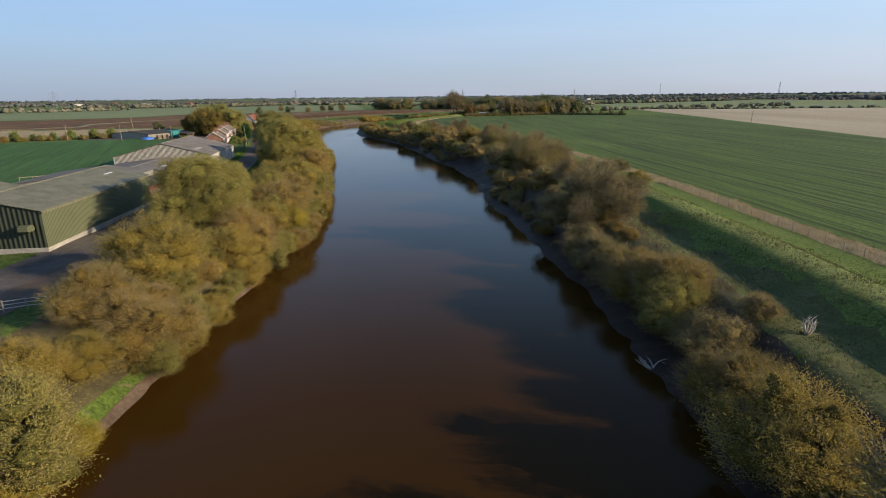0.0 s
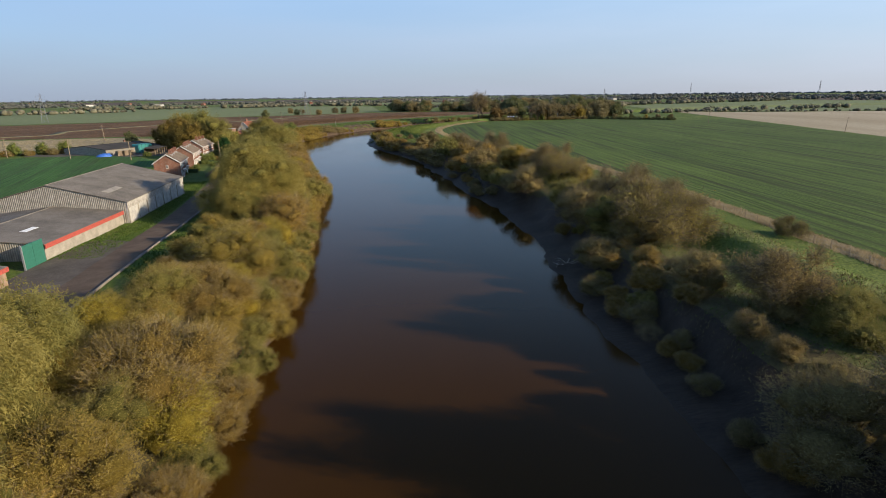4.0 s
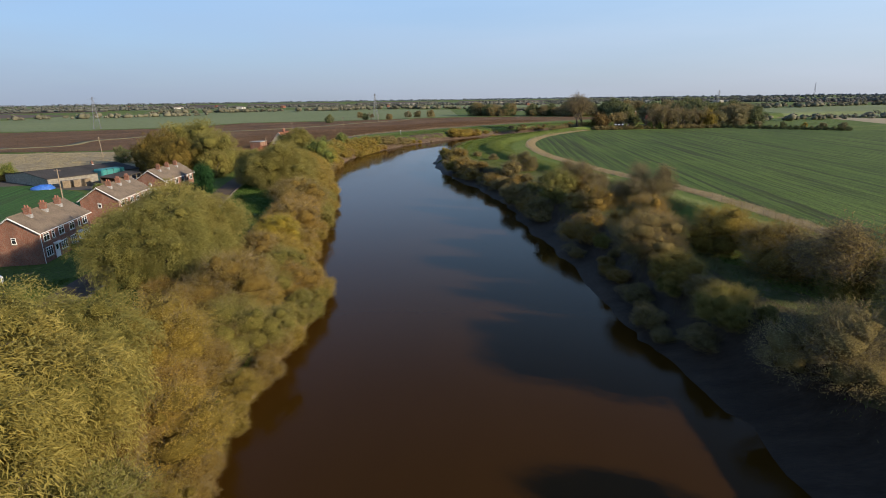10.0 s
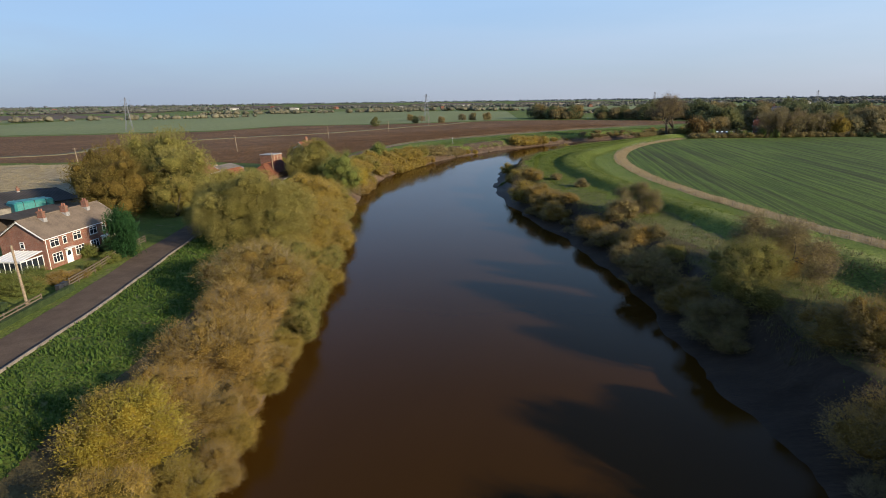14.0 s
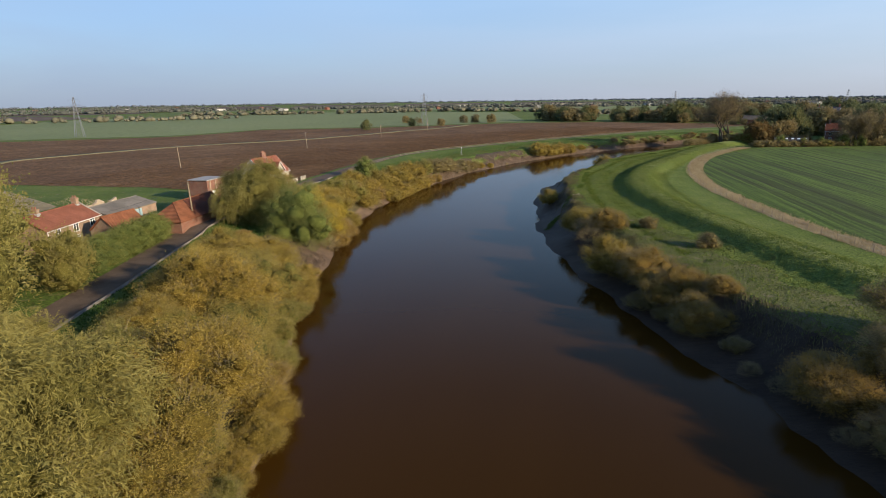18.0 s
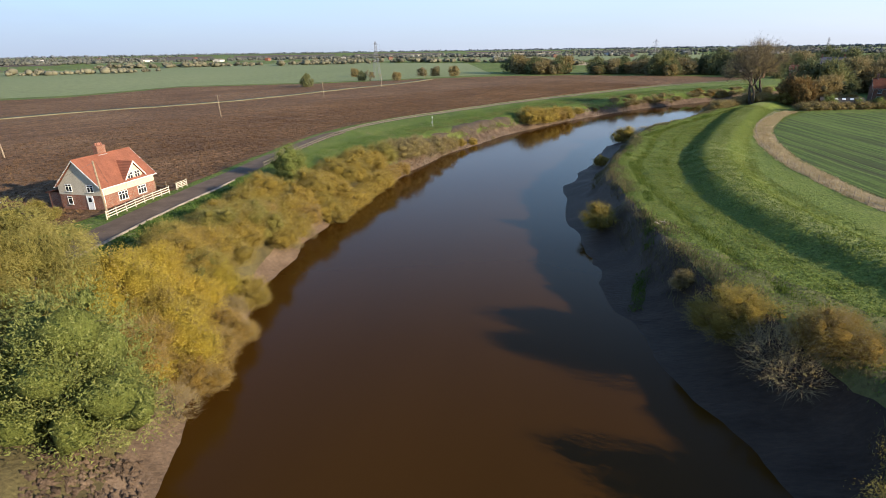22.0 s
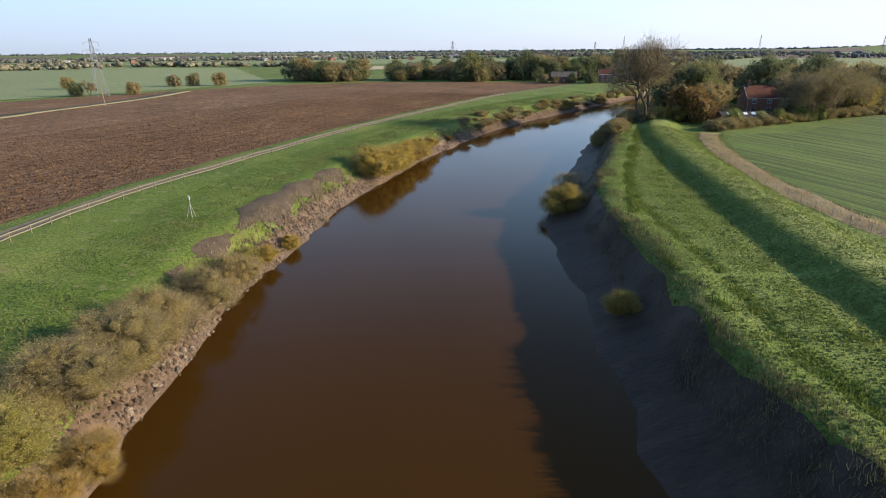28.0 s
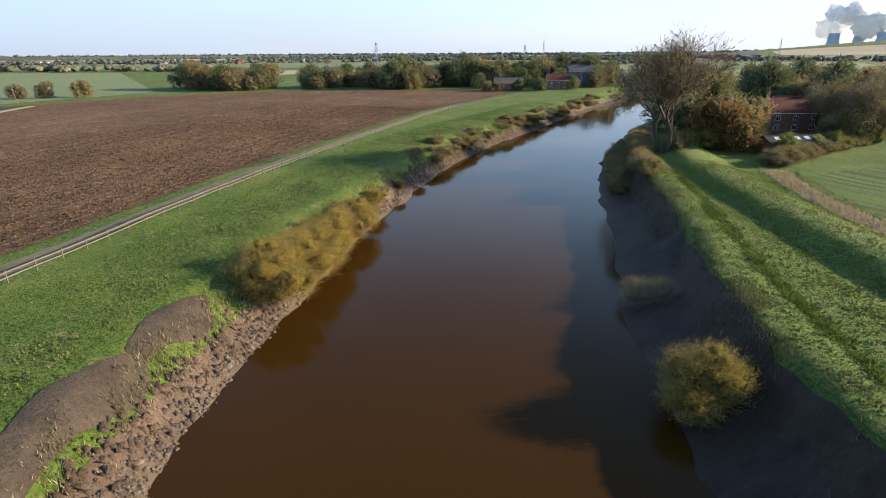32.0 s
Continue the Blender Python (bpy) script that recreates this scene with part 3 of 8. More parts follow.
def berm_material():
    """Grazed meadow with lines of ruts and mowing along the bank, paler on the crest of the flood bank."""
    mat, nt, bsdf, _ = nodes_of("berm_grass")
    coarse, fine = noise_node(nt, 0.16, 5, 0.65), noise_node(nt, 2.6, 6, 0.75)
    col = ramp_node(nt, coarse, [(0.28, (0.102, 0.146, 0.026)), (0.5, (0.128, 0.170, 0.034)), (0.75, (0.164, 0.194, 0.050))])
    uv, sep = nt.nodes.new("ShaderNodeUVMap"), nt.nodes.new("ShaderNodeSeparateXYZ")
    uv.uv_map = "bank"
    link(nt, uv.outputs[0], sep.inputs[0])
    off = nt.nodes.new("ShaderNodeMath")
    off.operation = "MULTIPLY_ADD"
    link(nt, noise_node(nt, 0.12, 3, 0.6), off.inputs[0])
    off.inputs[1].default_value = 2.2
    link(nt, sep.outputs[0], off.inputs[2])
    lines_ = nt.nodes.new("ShaderNodeTexNoise")
    lines_.noise_dimensions = "1D"
    lines_.inputs["Scale"].default_value, lines_.inputs["Detail"].default_value, lines_.inputs["Roughness"].default_value = 0.9, 3.0, 0.7
    link(nt, off.outputs[0], lines_.inputs["W"])
    col = mix_node(nt, 1.0, col, ramp_node(nt, lines_.outputs[0], [(0.27, (0.42, 0.48, 0.42)), (0.31, (0.97, 0.97, 0.97)), (0.7, (1.08, 1.06, 1.04))]), "MULTIPLY")
    crest = nt.nodes.new("ShaderNodeMath")
    crest.operation = "ABSOLUTE"
    link(nt, sep.outputs[1], crest.inputs[0])
    near_ = nt.nodes.new("ShaderNodeMath")
    near_.operation = "MULTIPLY"
    link(nt, crest.outputs[0], near_.inputs[0])
    near_.inputs[1].default_value = 0.42
    worn = ramp_node(nt, near_.outputs[0], [(0.0, (0.75, 0.75, 0.75)), (0.55, (0.6, 0.6, 0.6)), (0.95, (0, 0, 0))])
    col = mix_node(nt, worn, col, (0.200, 0.222, 0.070))
    col = mix_node(nt, 1.0, col, ramp_node(nt, fine, [(0.32, (0.38, 0.42, 0.38)), (0.5, (1, 1, 1)), (0.68, (1.6, 1.52, 1.35))]), "MULTIPLY")
    link(nt, col, bsdf.inputs["Base Color"])
    bsdf.inputs["Roughness"].default_value, bsdf.inputs["Specular IOR Level"].default_value = 0.95, 0.2
    bump_node(nt, bsdf, fine, 1.0, 0.30)
    return mat


berm = sheet("berm_meadow", np.maximum.reduce([8.3 - dr + edge * 0.5, 1.9 - hay_d, y - 546, dl]), 0.05, berm_material())
uv_layer = berm.data.uv_layers.new(name="bank")
loop_v = np.empty(len(berm.data.loops), np.int32)
berm.data.loops.foreach_get("vertex_index", loop_v)
spots_b = np.array([v.co[:2] for v in berm.data.vertices])
bank_uv = np.stack([-off_line(spots_b, RIGHT)[0], off_line(spots_b, LEVEE)[0]], 1)[loop_v]
uv_layer.data.foreach_set("uv", bank_uv.astype(np.float32).ravel())
tagged(berm, "grazed rough meadow and flood bank beside the river", "meadow", kind="structure")
ROUGHGRASS = surface("rough_dead_grass", [(0.28, (0.072, 0.086, 0.022)), (0.52, (0.120, 0.125, 0.038)), (0.8, (0.185, 0.165, 0.066))], 0.22, 2.4, 0.95, 1.0, 0.3, spots=((0.17, 0.145, 0.075), 0.5, 0.60))
tagged(sheet("rough_grass", np.maximum.reduce([7.0 - dr, dr - np.interp(y, [0, 60, 200, 300, 345, 368, 392], [15, 17, 17, 19, 18, 13, 6]) + edge * 2.6, y - 392, dl]), 0.07, ROUGHGRASS), "rough olive-brown dead grass between the bank trees", "grass", kind="structure")
crop_poly = [(53, -420), (53, 0), (53, 62), (52, 94), (50, 130), (44, 188), (40, 204), (34, 232), (21, 280), (6, 310), (-10, 352), (-17, 385), (-19, 415), (-16, 442), (-8, 471), (6, 501),
             (14, 512), (40, 512), (60, 522), (99, 538), (165, 506), (215, 505), (183, 227), (160, -20), (130, -420)]
tagged(sheet("cereal_field", np.maximum(in_polygon(PTS, crop_poly), hay_d + 2.6), 0.08, CROP), "green field of young winter cereal with drill rows", "field", kind="structure")
tagged(sheet("stubble_field", in_polygon(PTS, [(187, 227), (219, 505), (236, 700), (300, 655), (640, 640), (900, 500), (700, 0), (150, -420), (134, -420), (164, -20)]), 0.08, STUBBLE),
       "pale straw-coloured stubble field", "field", kind="structure")
tagged(sheet("leafy_field", in_polygon(PTS, [(-78, 60), (-76, 112), (-96, 190), (-98, 214), (-112, 246), (-126, 258), (-150, 268), (-178, 256), (-205, 244), (-300, 200), (-300, 20)]), 0.08, CROP2),
       "bright green field of low leafy crop", "field", kind="structure")
tagged(sheet("dry_meadow", in_polygon(PTS, [(-150, 300), (-160, 345), (-200, 362), (-250, 346), (-330, 345), (-330, 290), (-205, 285)]), 0.07, HAYMAT), "dry pale meadow grass behind a farmyard", "meadow", kind="structure")
YARD = surface("yard_earth", [(0.3, (0.075, 0.062, 0.050)), (0.7, (0.14, 0.115, 0.09))], 0.3, 4.0, 0.9, 0.4, 0.05)
tagged(sheet("farmyard", in_polygon(PTS, [(-112, 268), (-130, 262), (-176, 264), (-178, 285), (-150, 304), (-130, 300)]) + edge * 0.4, 0.07, YARD), "dark earth farmyard", "yard", kind="structure")
tagged(sheet("works_yard", np.maximum(in_polygon(PTS, [(-45, 40), (-47, 100), (-56, 138), (-63, 139), (-62, 122), (-52, 66), (-52, 40)]), 2.2 - np.abs(rd)) + edge * 0.2, 0.045, YARD),
       "dark bare yard beside a warehouse", "yard", kind="structure")

tagged(sheet("thicket_floor", np.maximum.reduce([1.8 - dl, dl - np.interp(y, [195, 205, 280, 290, 310, 318], [17, 10, 10, 17, 17, 10]), 5.5 + rd + edge * 0.6, y - 424]), 0.075, LITTER), "brown leaf litter and rough grass under the willows", "ground", kind="structure")
tagged(sheet("thicket_floor", np.maximum.reduce([6.4 - dr, dr - np.interp(y, [0, 40, 60, 260, 330, 345], [7, 8, 12.5, 12.5, 9, 6]) + edge, y - 352, dl]), 0.075, LITTER), "brown litter and rank dead grass under the bank trees", "ground", kind="structure")

# the slope takes the same mud colour, darkened for shade
tagged(sheet("bank_slope", np.maximum.reduce([3.4 - dr, dr - 7.8 - edge * 0.4, y - 548, dl]), 0.085, WETSHADEMUD), "steep crumbling bank above the mud, its shade darkened into the colour", "bank", kind="structure")

# patchwork of far fields
FARBROWN = surface("far_soil", [(0.3, (0.09, 0.06, 0.045)), (0.7, (0.13, 0.09, 0.065))], 0.006, 0.4, 0.95, 0.2, 0.1)
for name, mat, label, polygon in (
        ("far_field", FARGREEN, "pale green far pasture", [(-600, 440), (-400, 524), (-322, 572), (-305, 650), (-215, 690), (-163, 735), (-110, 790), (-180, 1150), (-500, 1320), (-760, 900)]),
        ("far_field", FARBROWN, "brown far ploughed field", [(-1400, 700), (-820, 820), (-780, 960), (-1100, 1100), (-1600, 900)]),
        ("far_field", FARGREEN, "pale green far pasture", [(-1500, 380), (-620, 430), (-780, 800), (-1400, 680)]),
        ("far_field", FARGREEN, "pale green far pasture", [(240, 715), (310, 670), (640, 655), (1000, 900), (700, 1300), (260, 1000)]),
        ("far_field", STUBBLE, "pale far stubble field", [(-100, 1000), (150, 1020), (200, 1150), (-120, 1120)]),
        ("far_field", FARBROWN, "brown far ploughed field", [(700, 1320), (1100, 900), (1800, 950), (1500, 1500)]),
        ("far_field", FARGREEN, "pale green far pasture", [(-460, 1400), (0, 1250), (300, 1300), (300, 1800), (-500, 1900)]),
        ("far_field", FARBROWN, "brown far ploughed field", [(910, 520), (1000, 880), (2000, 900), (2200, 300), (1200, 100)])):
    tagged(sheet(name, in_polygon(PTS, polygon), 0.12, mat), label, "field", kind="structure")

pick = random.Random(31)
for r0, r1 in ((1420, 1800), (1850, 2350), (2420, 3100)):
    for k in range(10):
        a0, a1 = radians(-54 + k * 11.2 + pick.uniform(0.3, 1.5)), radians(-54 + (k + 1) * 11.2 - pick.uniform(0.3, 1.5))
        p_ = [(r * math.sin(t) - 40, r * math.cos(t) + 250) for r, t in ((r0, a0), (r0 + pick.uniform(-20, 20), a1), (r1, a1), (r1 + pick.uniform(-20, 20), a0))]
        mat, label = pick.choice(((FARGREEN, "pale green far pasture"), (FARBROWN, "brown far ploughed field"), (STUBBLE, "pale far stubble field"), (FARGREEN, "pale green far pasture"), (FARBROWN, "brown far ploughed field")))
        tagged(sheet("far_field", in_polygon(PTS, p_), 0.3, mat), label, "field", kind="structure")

# ---- the river ----
def water_material():
    mat, nt, bsdf, _ = nodes_of("muddy_water")
    silt = noise_node(nt, 0.03, 4, 0.6, (1, 0.3, 1), 12)
    link(nt, ramp_node(nt, silt, [(0.3, (0.036, 0.0160, 0.0024)), (0.7, (0.046, 0.0205, 0.0032))]), bsdf.inputs["Base Color"])
    bsdf.inputs["IOR"].default_value = 1.33
    bsdf.inputs["Specular IOR Level"].default_value = 0.13
    calm = noise_node(nt, 0.05, 3, 0.6, (1.0, 0.35, 1), -10)
    rr = ramp_node(nt, calm, [(0.4, (0.05,) * 3), (0.65, (0.12,) * 3)])
    link(nt, rr, bsdf.inputs["Roughness"])
    bump_node(nt, bsdf, noise_node(nt, 1.1, 4, 0.55, (1, 0.6, 1)), 0.12, 0.05)
    return mat


WATER = water_material()
wet = np.maximum(dl, dr) - 3.0
tagged(sheet("river", wet, 0, WATER, flat=0.0), "smooth brown muddy river reflecting the sky", "river", kind="structure")

# ---- plants ----
BARK = surface("bark", [(0.3, (0.045, 0.035, 0.026)), (0.7, (0.11, 0.09, 0.065))], 2.0, 9.0, 0.95, 0.6, 0.05, stretch=(1, 1, 0.2))
TWIG = surface("brown_twigs", [(0.3, (0.13, 0.098, 0.060)), (0.7, (0.23, 0.178, 0.11))], 2.0, 9.0, 0.95, 0.4, 0.05)
PALEBARK = surface("pale_twigs", [(0.3, (0.19, 0.145, 0.075)), (0.7, (0.31, 0.245, 0.14))], 2.0, 9.0, 0.95, 0.4, 0.05)
GOLD = leaves("golden_willow_leaves", [(0.1, (0.201, 0.145, 0.031)), (0.4, (0.292, 0.218, 0.048)), (0.65, (0.372, 0.275, 0.067)), (0.9, (0.412, 0.330, 0.103))])
OLIVE = leaves("olive_willow_leaves", [(0.1, (0.165, 0.149, 0.040)), (0.4, (0.242, 0.211, 0.059)), (0.7, (0.319, 0.273, 0.083)), (0.92, (0.385, 0.341, 0.132))])
RUST = leaves("rusty_shrub_leaves", [(0.1, (0.205, 0.134, 0.034)), (0.45, (0.295, 0.200, 0.052)), (0.75, (0.372, 0.257, 0.072)), (0.95, (0.390, 0.300, 0.105))])
YELLOW = leaves("yellow_leaves", [(0.1, (0.263, 0.194, 0.027)), (0.5, (0.399, 0.304, 0.047)), (0.85, (0.493, 0.399, 0.089))])
AUTUMN = leaves("dark_gold_leaves", [(0.1, (0.120, 0.085, 0.022)), (0.5, (0.205, 0.145, 0.036)), (0.85, (0.30, 0.215, 0.060))])
GREEN = leaves("green_leaves", [(0.1, (0.118, 0.142, 0.038)), (0.5, (0.182, 0.208, 0.060)), (0.85, (0.26, 0.272, 0.095))])
BROWN = leaves("brown_twiggy_leaves", [(0.1, (0.205, 0.160, 0.066)), (0.5, (0.300, 0.238, 0.098)), (0.85, (0.39, 0.312, 0.140))], 0.45)
FARLEAF = leaves("far_tree_leaves", [(0.1, (0.150, 0.128, 0.068)), (0.5, (0.235, 0.198, 0.105)), (0.85, (0.32, 0.265, 0.145))], 0.4, 0.3)
FARDARK = leaves("far_dark_leaves", [(0.1, (0.090, 0.102, 0.050)), (0.5, (0.140, 0.155, 0.072)), (0.85, (0.20, 0.205, 0.095))], 0.35, 0.25)
EVERGREEN = leaves("evergreen_leaves", [(0.1, (0.012, 0.040, 0.012)), (0.5, (0.024, 0.072, 0.020)), (0.85, (0.045, 0.105, 0.030))], 0.15)
REDLEAF = leaves("dark_red_leaves", [(0.1, (0.110, 0.078, 0.032)), (0.5, (0.165, 0.112, 0.044)), (0.85, (0.24, 0.130, 0.048))])


def shaded_leaf_mass(name, stops):
    """The dense inside of a crown: leaf colours darkened to stand for shade in the gaps."""
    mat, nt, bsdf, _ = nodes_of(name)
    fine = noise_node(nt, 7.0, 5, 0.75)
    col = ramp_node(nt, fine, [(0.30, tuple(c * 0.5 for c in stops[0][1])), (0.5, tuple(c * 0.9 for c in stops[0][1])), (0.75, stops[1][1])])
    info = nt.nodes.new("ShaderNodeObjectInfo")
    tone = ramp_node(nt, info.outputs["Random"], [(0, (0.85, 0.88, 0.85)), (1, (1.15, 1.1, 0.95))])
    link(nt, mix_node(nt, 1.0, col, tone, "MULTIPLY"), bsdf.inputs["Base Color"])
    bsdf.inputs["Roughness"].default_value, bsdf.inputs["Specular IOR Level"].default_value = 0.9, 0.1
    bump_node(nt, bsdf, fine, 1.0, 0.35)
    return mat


def ramp_stops(mat):
    """The colours of a leaf material, for the inside of its crown."""
    r = [n for n in mat.node_tree.nodes if n.bl_idname == "ShaderNodeValToRGB" and tuple(n.color_ramp.elements[0].color)[:3] != (1, 1, 1)][0]
    return [(e.position, tuple(e.color)[:3]) for e in r.color_ramp.elements]


MASS = {}


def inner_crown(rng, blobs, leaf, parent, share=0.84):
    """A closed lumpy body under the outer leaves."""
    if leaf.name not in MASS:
        MASS[leaf.name] = shaded_leaf_mass(leaf.name + "_shaded_inside", ramp_stops(leaf))
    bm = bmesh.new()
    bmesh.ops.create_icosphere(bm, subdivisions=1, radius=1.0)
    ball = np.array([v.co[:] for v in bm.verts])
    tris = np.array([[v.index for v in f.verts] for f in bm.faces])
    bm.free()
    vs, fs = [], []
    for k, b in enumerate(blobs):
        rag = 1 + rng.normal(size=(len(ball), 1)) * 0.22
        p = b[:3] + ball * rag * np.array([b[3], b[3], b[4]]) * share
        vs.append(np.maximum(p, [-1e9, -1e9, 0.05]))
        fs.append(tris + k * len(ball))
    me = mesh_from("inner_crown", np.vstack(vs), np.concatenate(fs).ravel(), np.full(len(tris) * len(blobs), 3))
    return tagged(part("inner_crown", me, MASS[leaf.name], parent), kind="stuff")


def diamonds(center, along, across):
    """One four-cornered leaf for each row."""
    n = len(center)
    v = np.empty((n, 4, 3))
    v[:, 0], v[:, 1], v[:, 2], v[:, 3] = center - along, center + across, center + along, center - across
    return v.reshape(-1, 3), np.arange(4 * n), np.full(n, 4)


def slivers(center, along, across):
    """One three-cornered leaf for each row."""
    n = len(center)
    v = np.empty((n, 3, 3))
    v[:, 0], v[:, 1], v[:, 2] = center - along - across * 0.8, center - along * 0.4 + across, center + along
    return v.reshape(-1, 3), np.arange(3 * n), np.full(n, 3)


def unit(v):
    return v / (np.linalg.norm(v, axis=-1, keepdims=True) + 1e-9)


def tubes(paths, sides=5):
    """Tapered limbs: each path is a list of (point, radius)."""
    vs, fs, cs, base = [], [], [], 0
    for path in paths:
        p = np.array([q for q, _ in path], float)
        r = np.array([w for _, w in path], float)
        t = unit(np.gradient(p, axis=0))
        side = unit(np.cross(t, [0.31, 0.17, 0.93] if abs(t[0][2]) < 0.9 else [1, 0.2, 0]))
        up = np.cross(t, side)
        a = np.arange(sides) * 2 * np.pi / sides
        ring = p[:, None] + r[:, None, None] * (np.cos(a)[None, :, None] * side[:, None] + np.sin(a)[None, :, None] * up[:, None])
        vs.append(ring.reshape(-1, 3))
        for i in range(len(p) - 1):
            for k in range(sides):
                k2 = (k + 1) % sides
                fs.extend([base + i * sides + k, base + i * sides + k2, base + (i + 1) * sides + k2, base + (i + 1) * sides + k])
                cs.append(4)
        fs.extend(range(base + (len(p) - 1) * sides, base + len(p) * sides))
        cs.append(sides)
        base += len(p) * sides
    return np.vstack(vs), fs, cs


def limb(rng, a, b, r0, r1, bend=0.12, n=5):
    a, b = np.array(a, float), np.array(b, float)
    size = np.linalg.norm(b - a)
    side = rng.normal(size=3) * bend * size
    out = []
    for t in np.linspace(0, 1, n):
        out.append((a + (b - a) * t + side * math.sin(math.pi * t) * 0.6, r0 + (r1 - r0) * t))
    return out


def blobs_for(rng, r, h, n, low=0.3):
    """The lumps that make up an uneven crown: a few broad domes, and small ones set on them."""
    out = []
    broad = max(6, n // 8)
    for k in range(broad):
        a, q = 2.4 * k + rng.uniform(-0.5, 0.5), np.sqrt((k + rng.uniform(0.1, 0.9)) / broad)
        s = rng.uniform(0.34, 0.48) * r
        flat = rng.uniform(0.62, 0.85)
        z = h * rng.uniform(0.80, 1.0) * (1 - 0.42 * q * q) - s * flat * 0.9
        out.append((q * r * 0.66 * math.cos(a), q * r * 0.66 * math.sin(a), max(z, low * h), s, s * flat * h / r * 0.8))
        out.append((q * r * 0.62 * math.cos(a + 0.3), q * r * 0.62 * math.sin(a + 0.3), h * 0.24, s * 0.9, h * 0.24))
    for _ in range(n - 2 * broad):
        b = out[int(rng.integers(0, broad)) * 2]
        d = unit(rng.normal(size=3) + np.array([0, 0, 0.5]))
        s = rng.uniform(0.09, 0.2) * r
        out.append((b[0] + d[0] * b[3] * 0.85, b[1] + d[1] * b[3] * 0.85, max(b[2] + d[2] * b[4] * 0.85, s), s, s * rng.uniform(0.8, 1.1)))
    return np.array(out)


def crown_points(rng, blobs, n, fill=0.55):
    """Places on the outside of a crown; those deep inside another lump are left out."""
    w = blobs[:, 3] ** 2
    k = rng.choice(len(blobs), n * 3, p=w / w.sum())
    d = unit(rng.normal(size=(n * 3, 3)))
    q = rng.uniform(fill, 1.0, n * 3) ** 0.6 * rng.uniform(0.9, 1.1, n * 3)
    p = blobs[k, :3] + d * q[:, None] * np.stack([blobs[k, 3], blobs[k, 3], blobs[k, 4]], 1)
    keep = p[:, 2] > 0.05
    for b in blobs[blobs[:, 3] > np.median(blobs[:, 3])]:
        keep &= (((p - b[:3]) / [b[3], b[3], b[4]]) ** 2).sum(1) > 0.5
    p, d = p[keep][:n], d[keep][:n]
    return p + rng.normal(size=p.shape) * 0.12, d


def stems_mesh(rng, blobs, trunks, r0, spread):
    paths = []
    for i in range(trunks):
        a = rng.uniform(0, 2 * np.pi)
        foot = np.array([spread * math.cos(a) * 0.5, spread * math.sin(a) * 0.5, -0.3])
        for b in blobs[i::trunks][:4]:
            mid = foot * 0.6 + np.array([b[0] * 0.35, b[1] * 0.35, b[2] * 0.45])
            paths.append(limb(rng, foot, mid, r0, r0 * 0.62, 0.08, 4))
            paths.append(limb(rng, mid, b[:3], r0 * 0.62, r0 * 0.3, 0.12, 4))
            for _ in range(2):
                tip = b[:3] + unit(rng.normal(size=3) + [0, 0, 0.5]) * b[3] * 0.95
                paths.append(limb(rng, b[:3], tip, r0 * 0.3, r0 * 0.08, 0.15, 3))
    return smooth(mesh_from("trunk", *tubes(paths, 4)))


def leafy_mesh(name, center, along_, across):
    return mesh_from(name, *slivers(center, along_, across))


def shoot_leaves(rng, blobs, n, size, droop=0.0, per=5, reach=0.95, fill=0.5, thin=0.46):
    """Leaves set along shoots that spring outwards from all over a crown."""
    p, d = crown_points(rng, blobs, n // per, fill)
    mid = blobs[:, :3].mean(0) * [1, 1, 0.6]
    w = unit(unit(p - mid) * 0.8 + d * 0.35 + rng.normal(size=p.shape) * 0.45 + [0, 0, 0.45 - 1.6 * droop])
    p = p + rng.normal(size=p.shape) * 0.2
    L = reach * rng.uniform(0.4, 1.2, (len(p), 1))
    cs, us, vs = [], [], []
    for k in range(per):
        t = (k + 0.6) / per
        c = p + w * L * (t - 0.3) + [0, 0, -droop * t * t * reach] + rng.normal(size=p.shape) * 0.07
        u = unit(w + rng.normal(size=p.shape) * 0.7)
        v = unit(np.cross(u, rng.normal(size=p.shape)))
        s = size * rng.uniform(0.6, 1.35, (len(p), 1)) * (1.1 - 0.3 * t)
        ok = c[:, 2] > 0.03
        cs.append(c[ok]), us.append((u * s)[ok]), vs.append((v * s * thin)[ok])
    return [np.vstack(q) for q in (cs, us, vs)]


def shrub(name, label, category, seed, r, h, leaf, n, stick, nstick, trunks=3, lumps=46, low=0.2, leaf_size=0.075, droop=0.0, twig=0.6, fill=0.55, stem_r=0.07, mass=0.72):
    """A bush or tree: stems, and a crown of separate leaves and withies with gaps."""
    rng = np.random.default_rng(seed)
    blobs = blobs_for(rng, r, h, lumps, low)
    ob = thing(name, Matrix.Identity(4), label, category)
    part("trunk", stems_mesh(rng, blobs, trunks, stem_r, r * 0.3), BARK, ob)
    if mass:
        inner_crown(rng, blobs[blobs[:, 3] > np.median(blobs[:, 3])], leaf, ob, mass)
    tagged(part("crown", leafy_mesh("crown", *shoot_leaves(rng, blobs, n, leaf_size, droop, per=7, reach=0.4 + 0.19 * r, fill=fill)), leaf, ob), kind="stuff")
    if nstick:
        p, d = crown_points(rng, blobs, nstick, 0.75)
        u = unit(d + rng.normal(size=p.shape) * 0.3 + [0, 0, 0.6 - 2.2 * droop])
        v = unit(np.cross(u, rng.normal(size=p.shape)))
        s = twig * rng.uniform(0.5, 1.2, (len(p), 1))
        me = mesh_from("twig_crown", *slivers(p + u * s * 0.35, u * s * 0.6, v * 0.010))
        tagged(part("twig_crown", me, stick, ob), kind="stuff")
    return ob


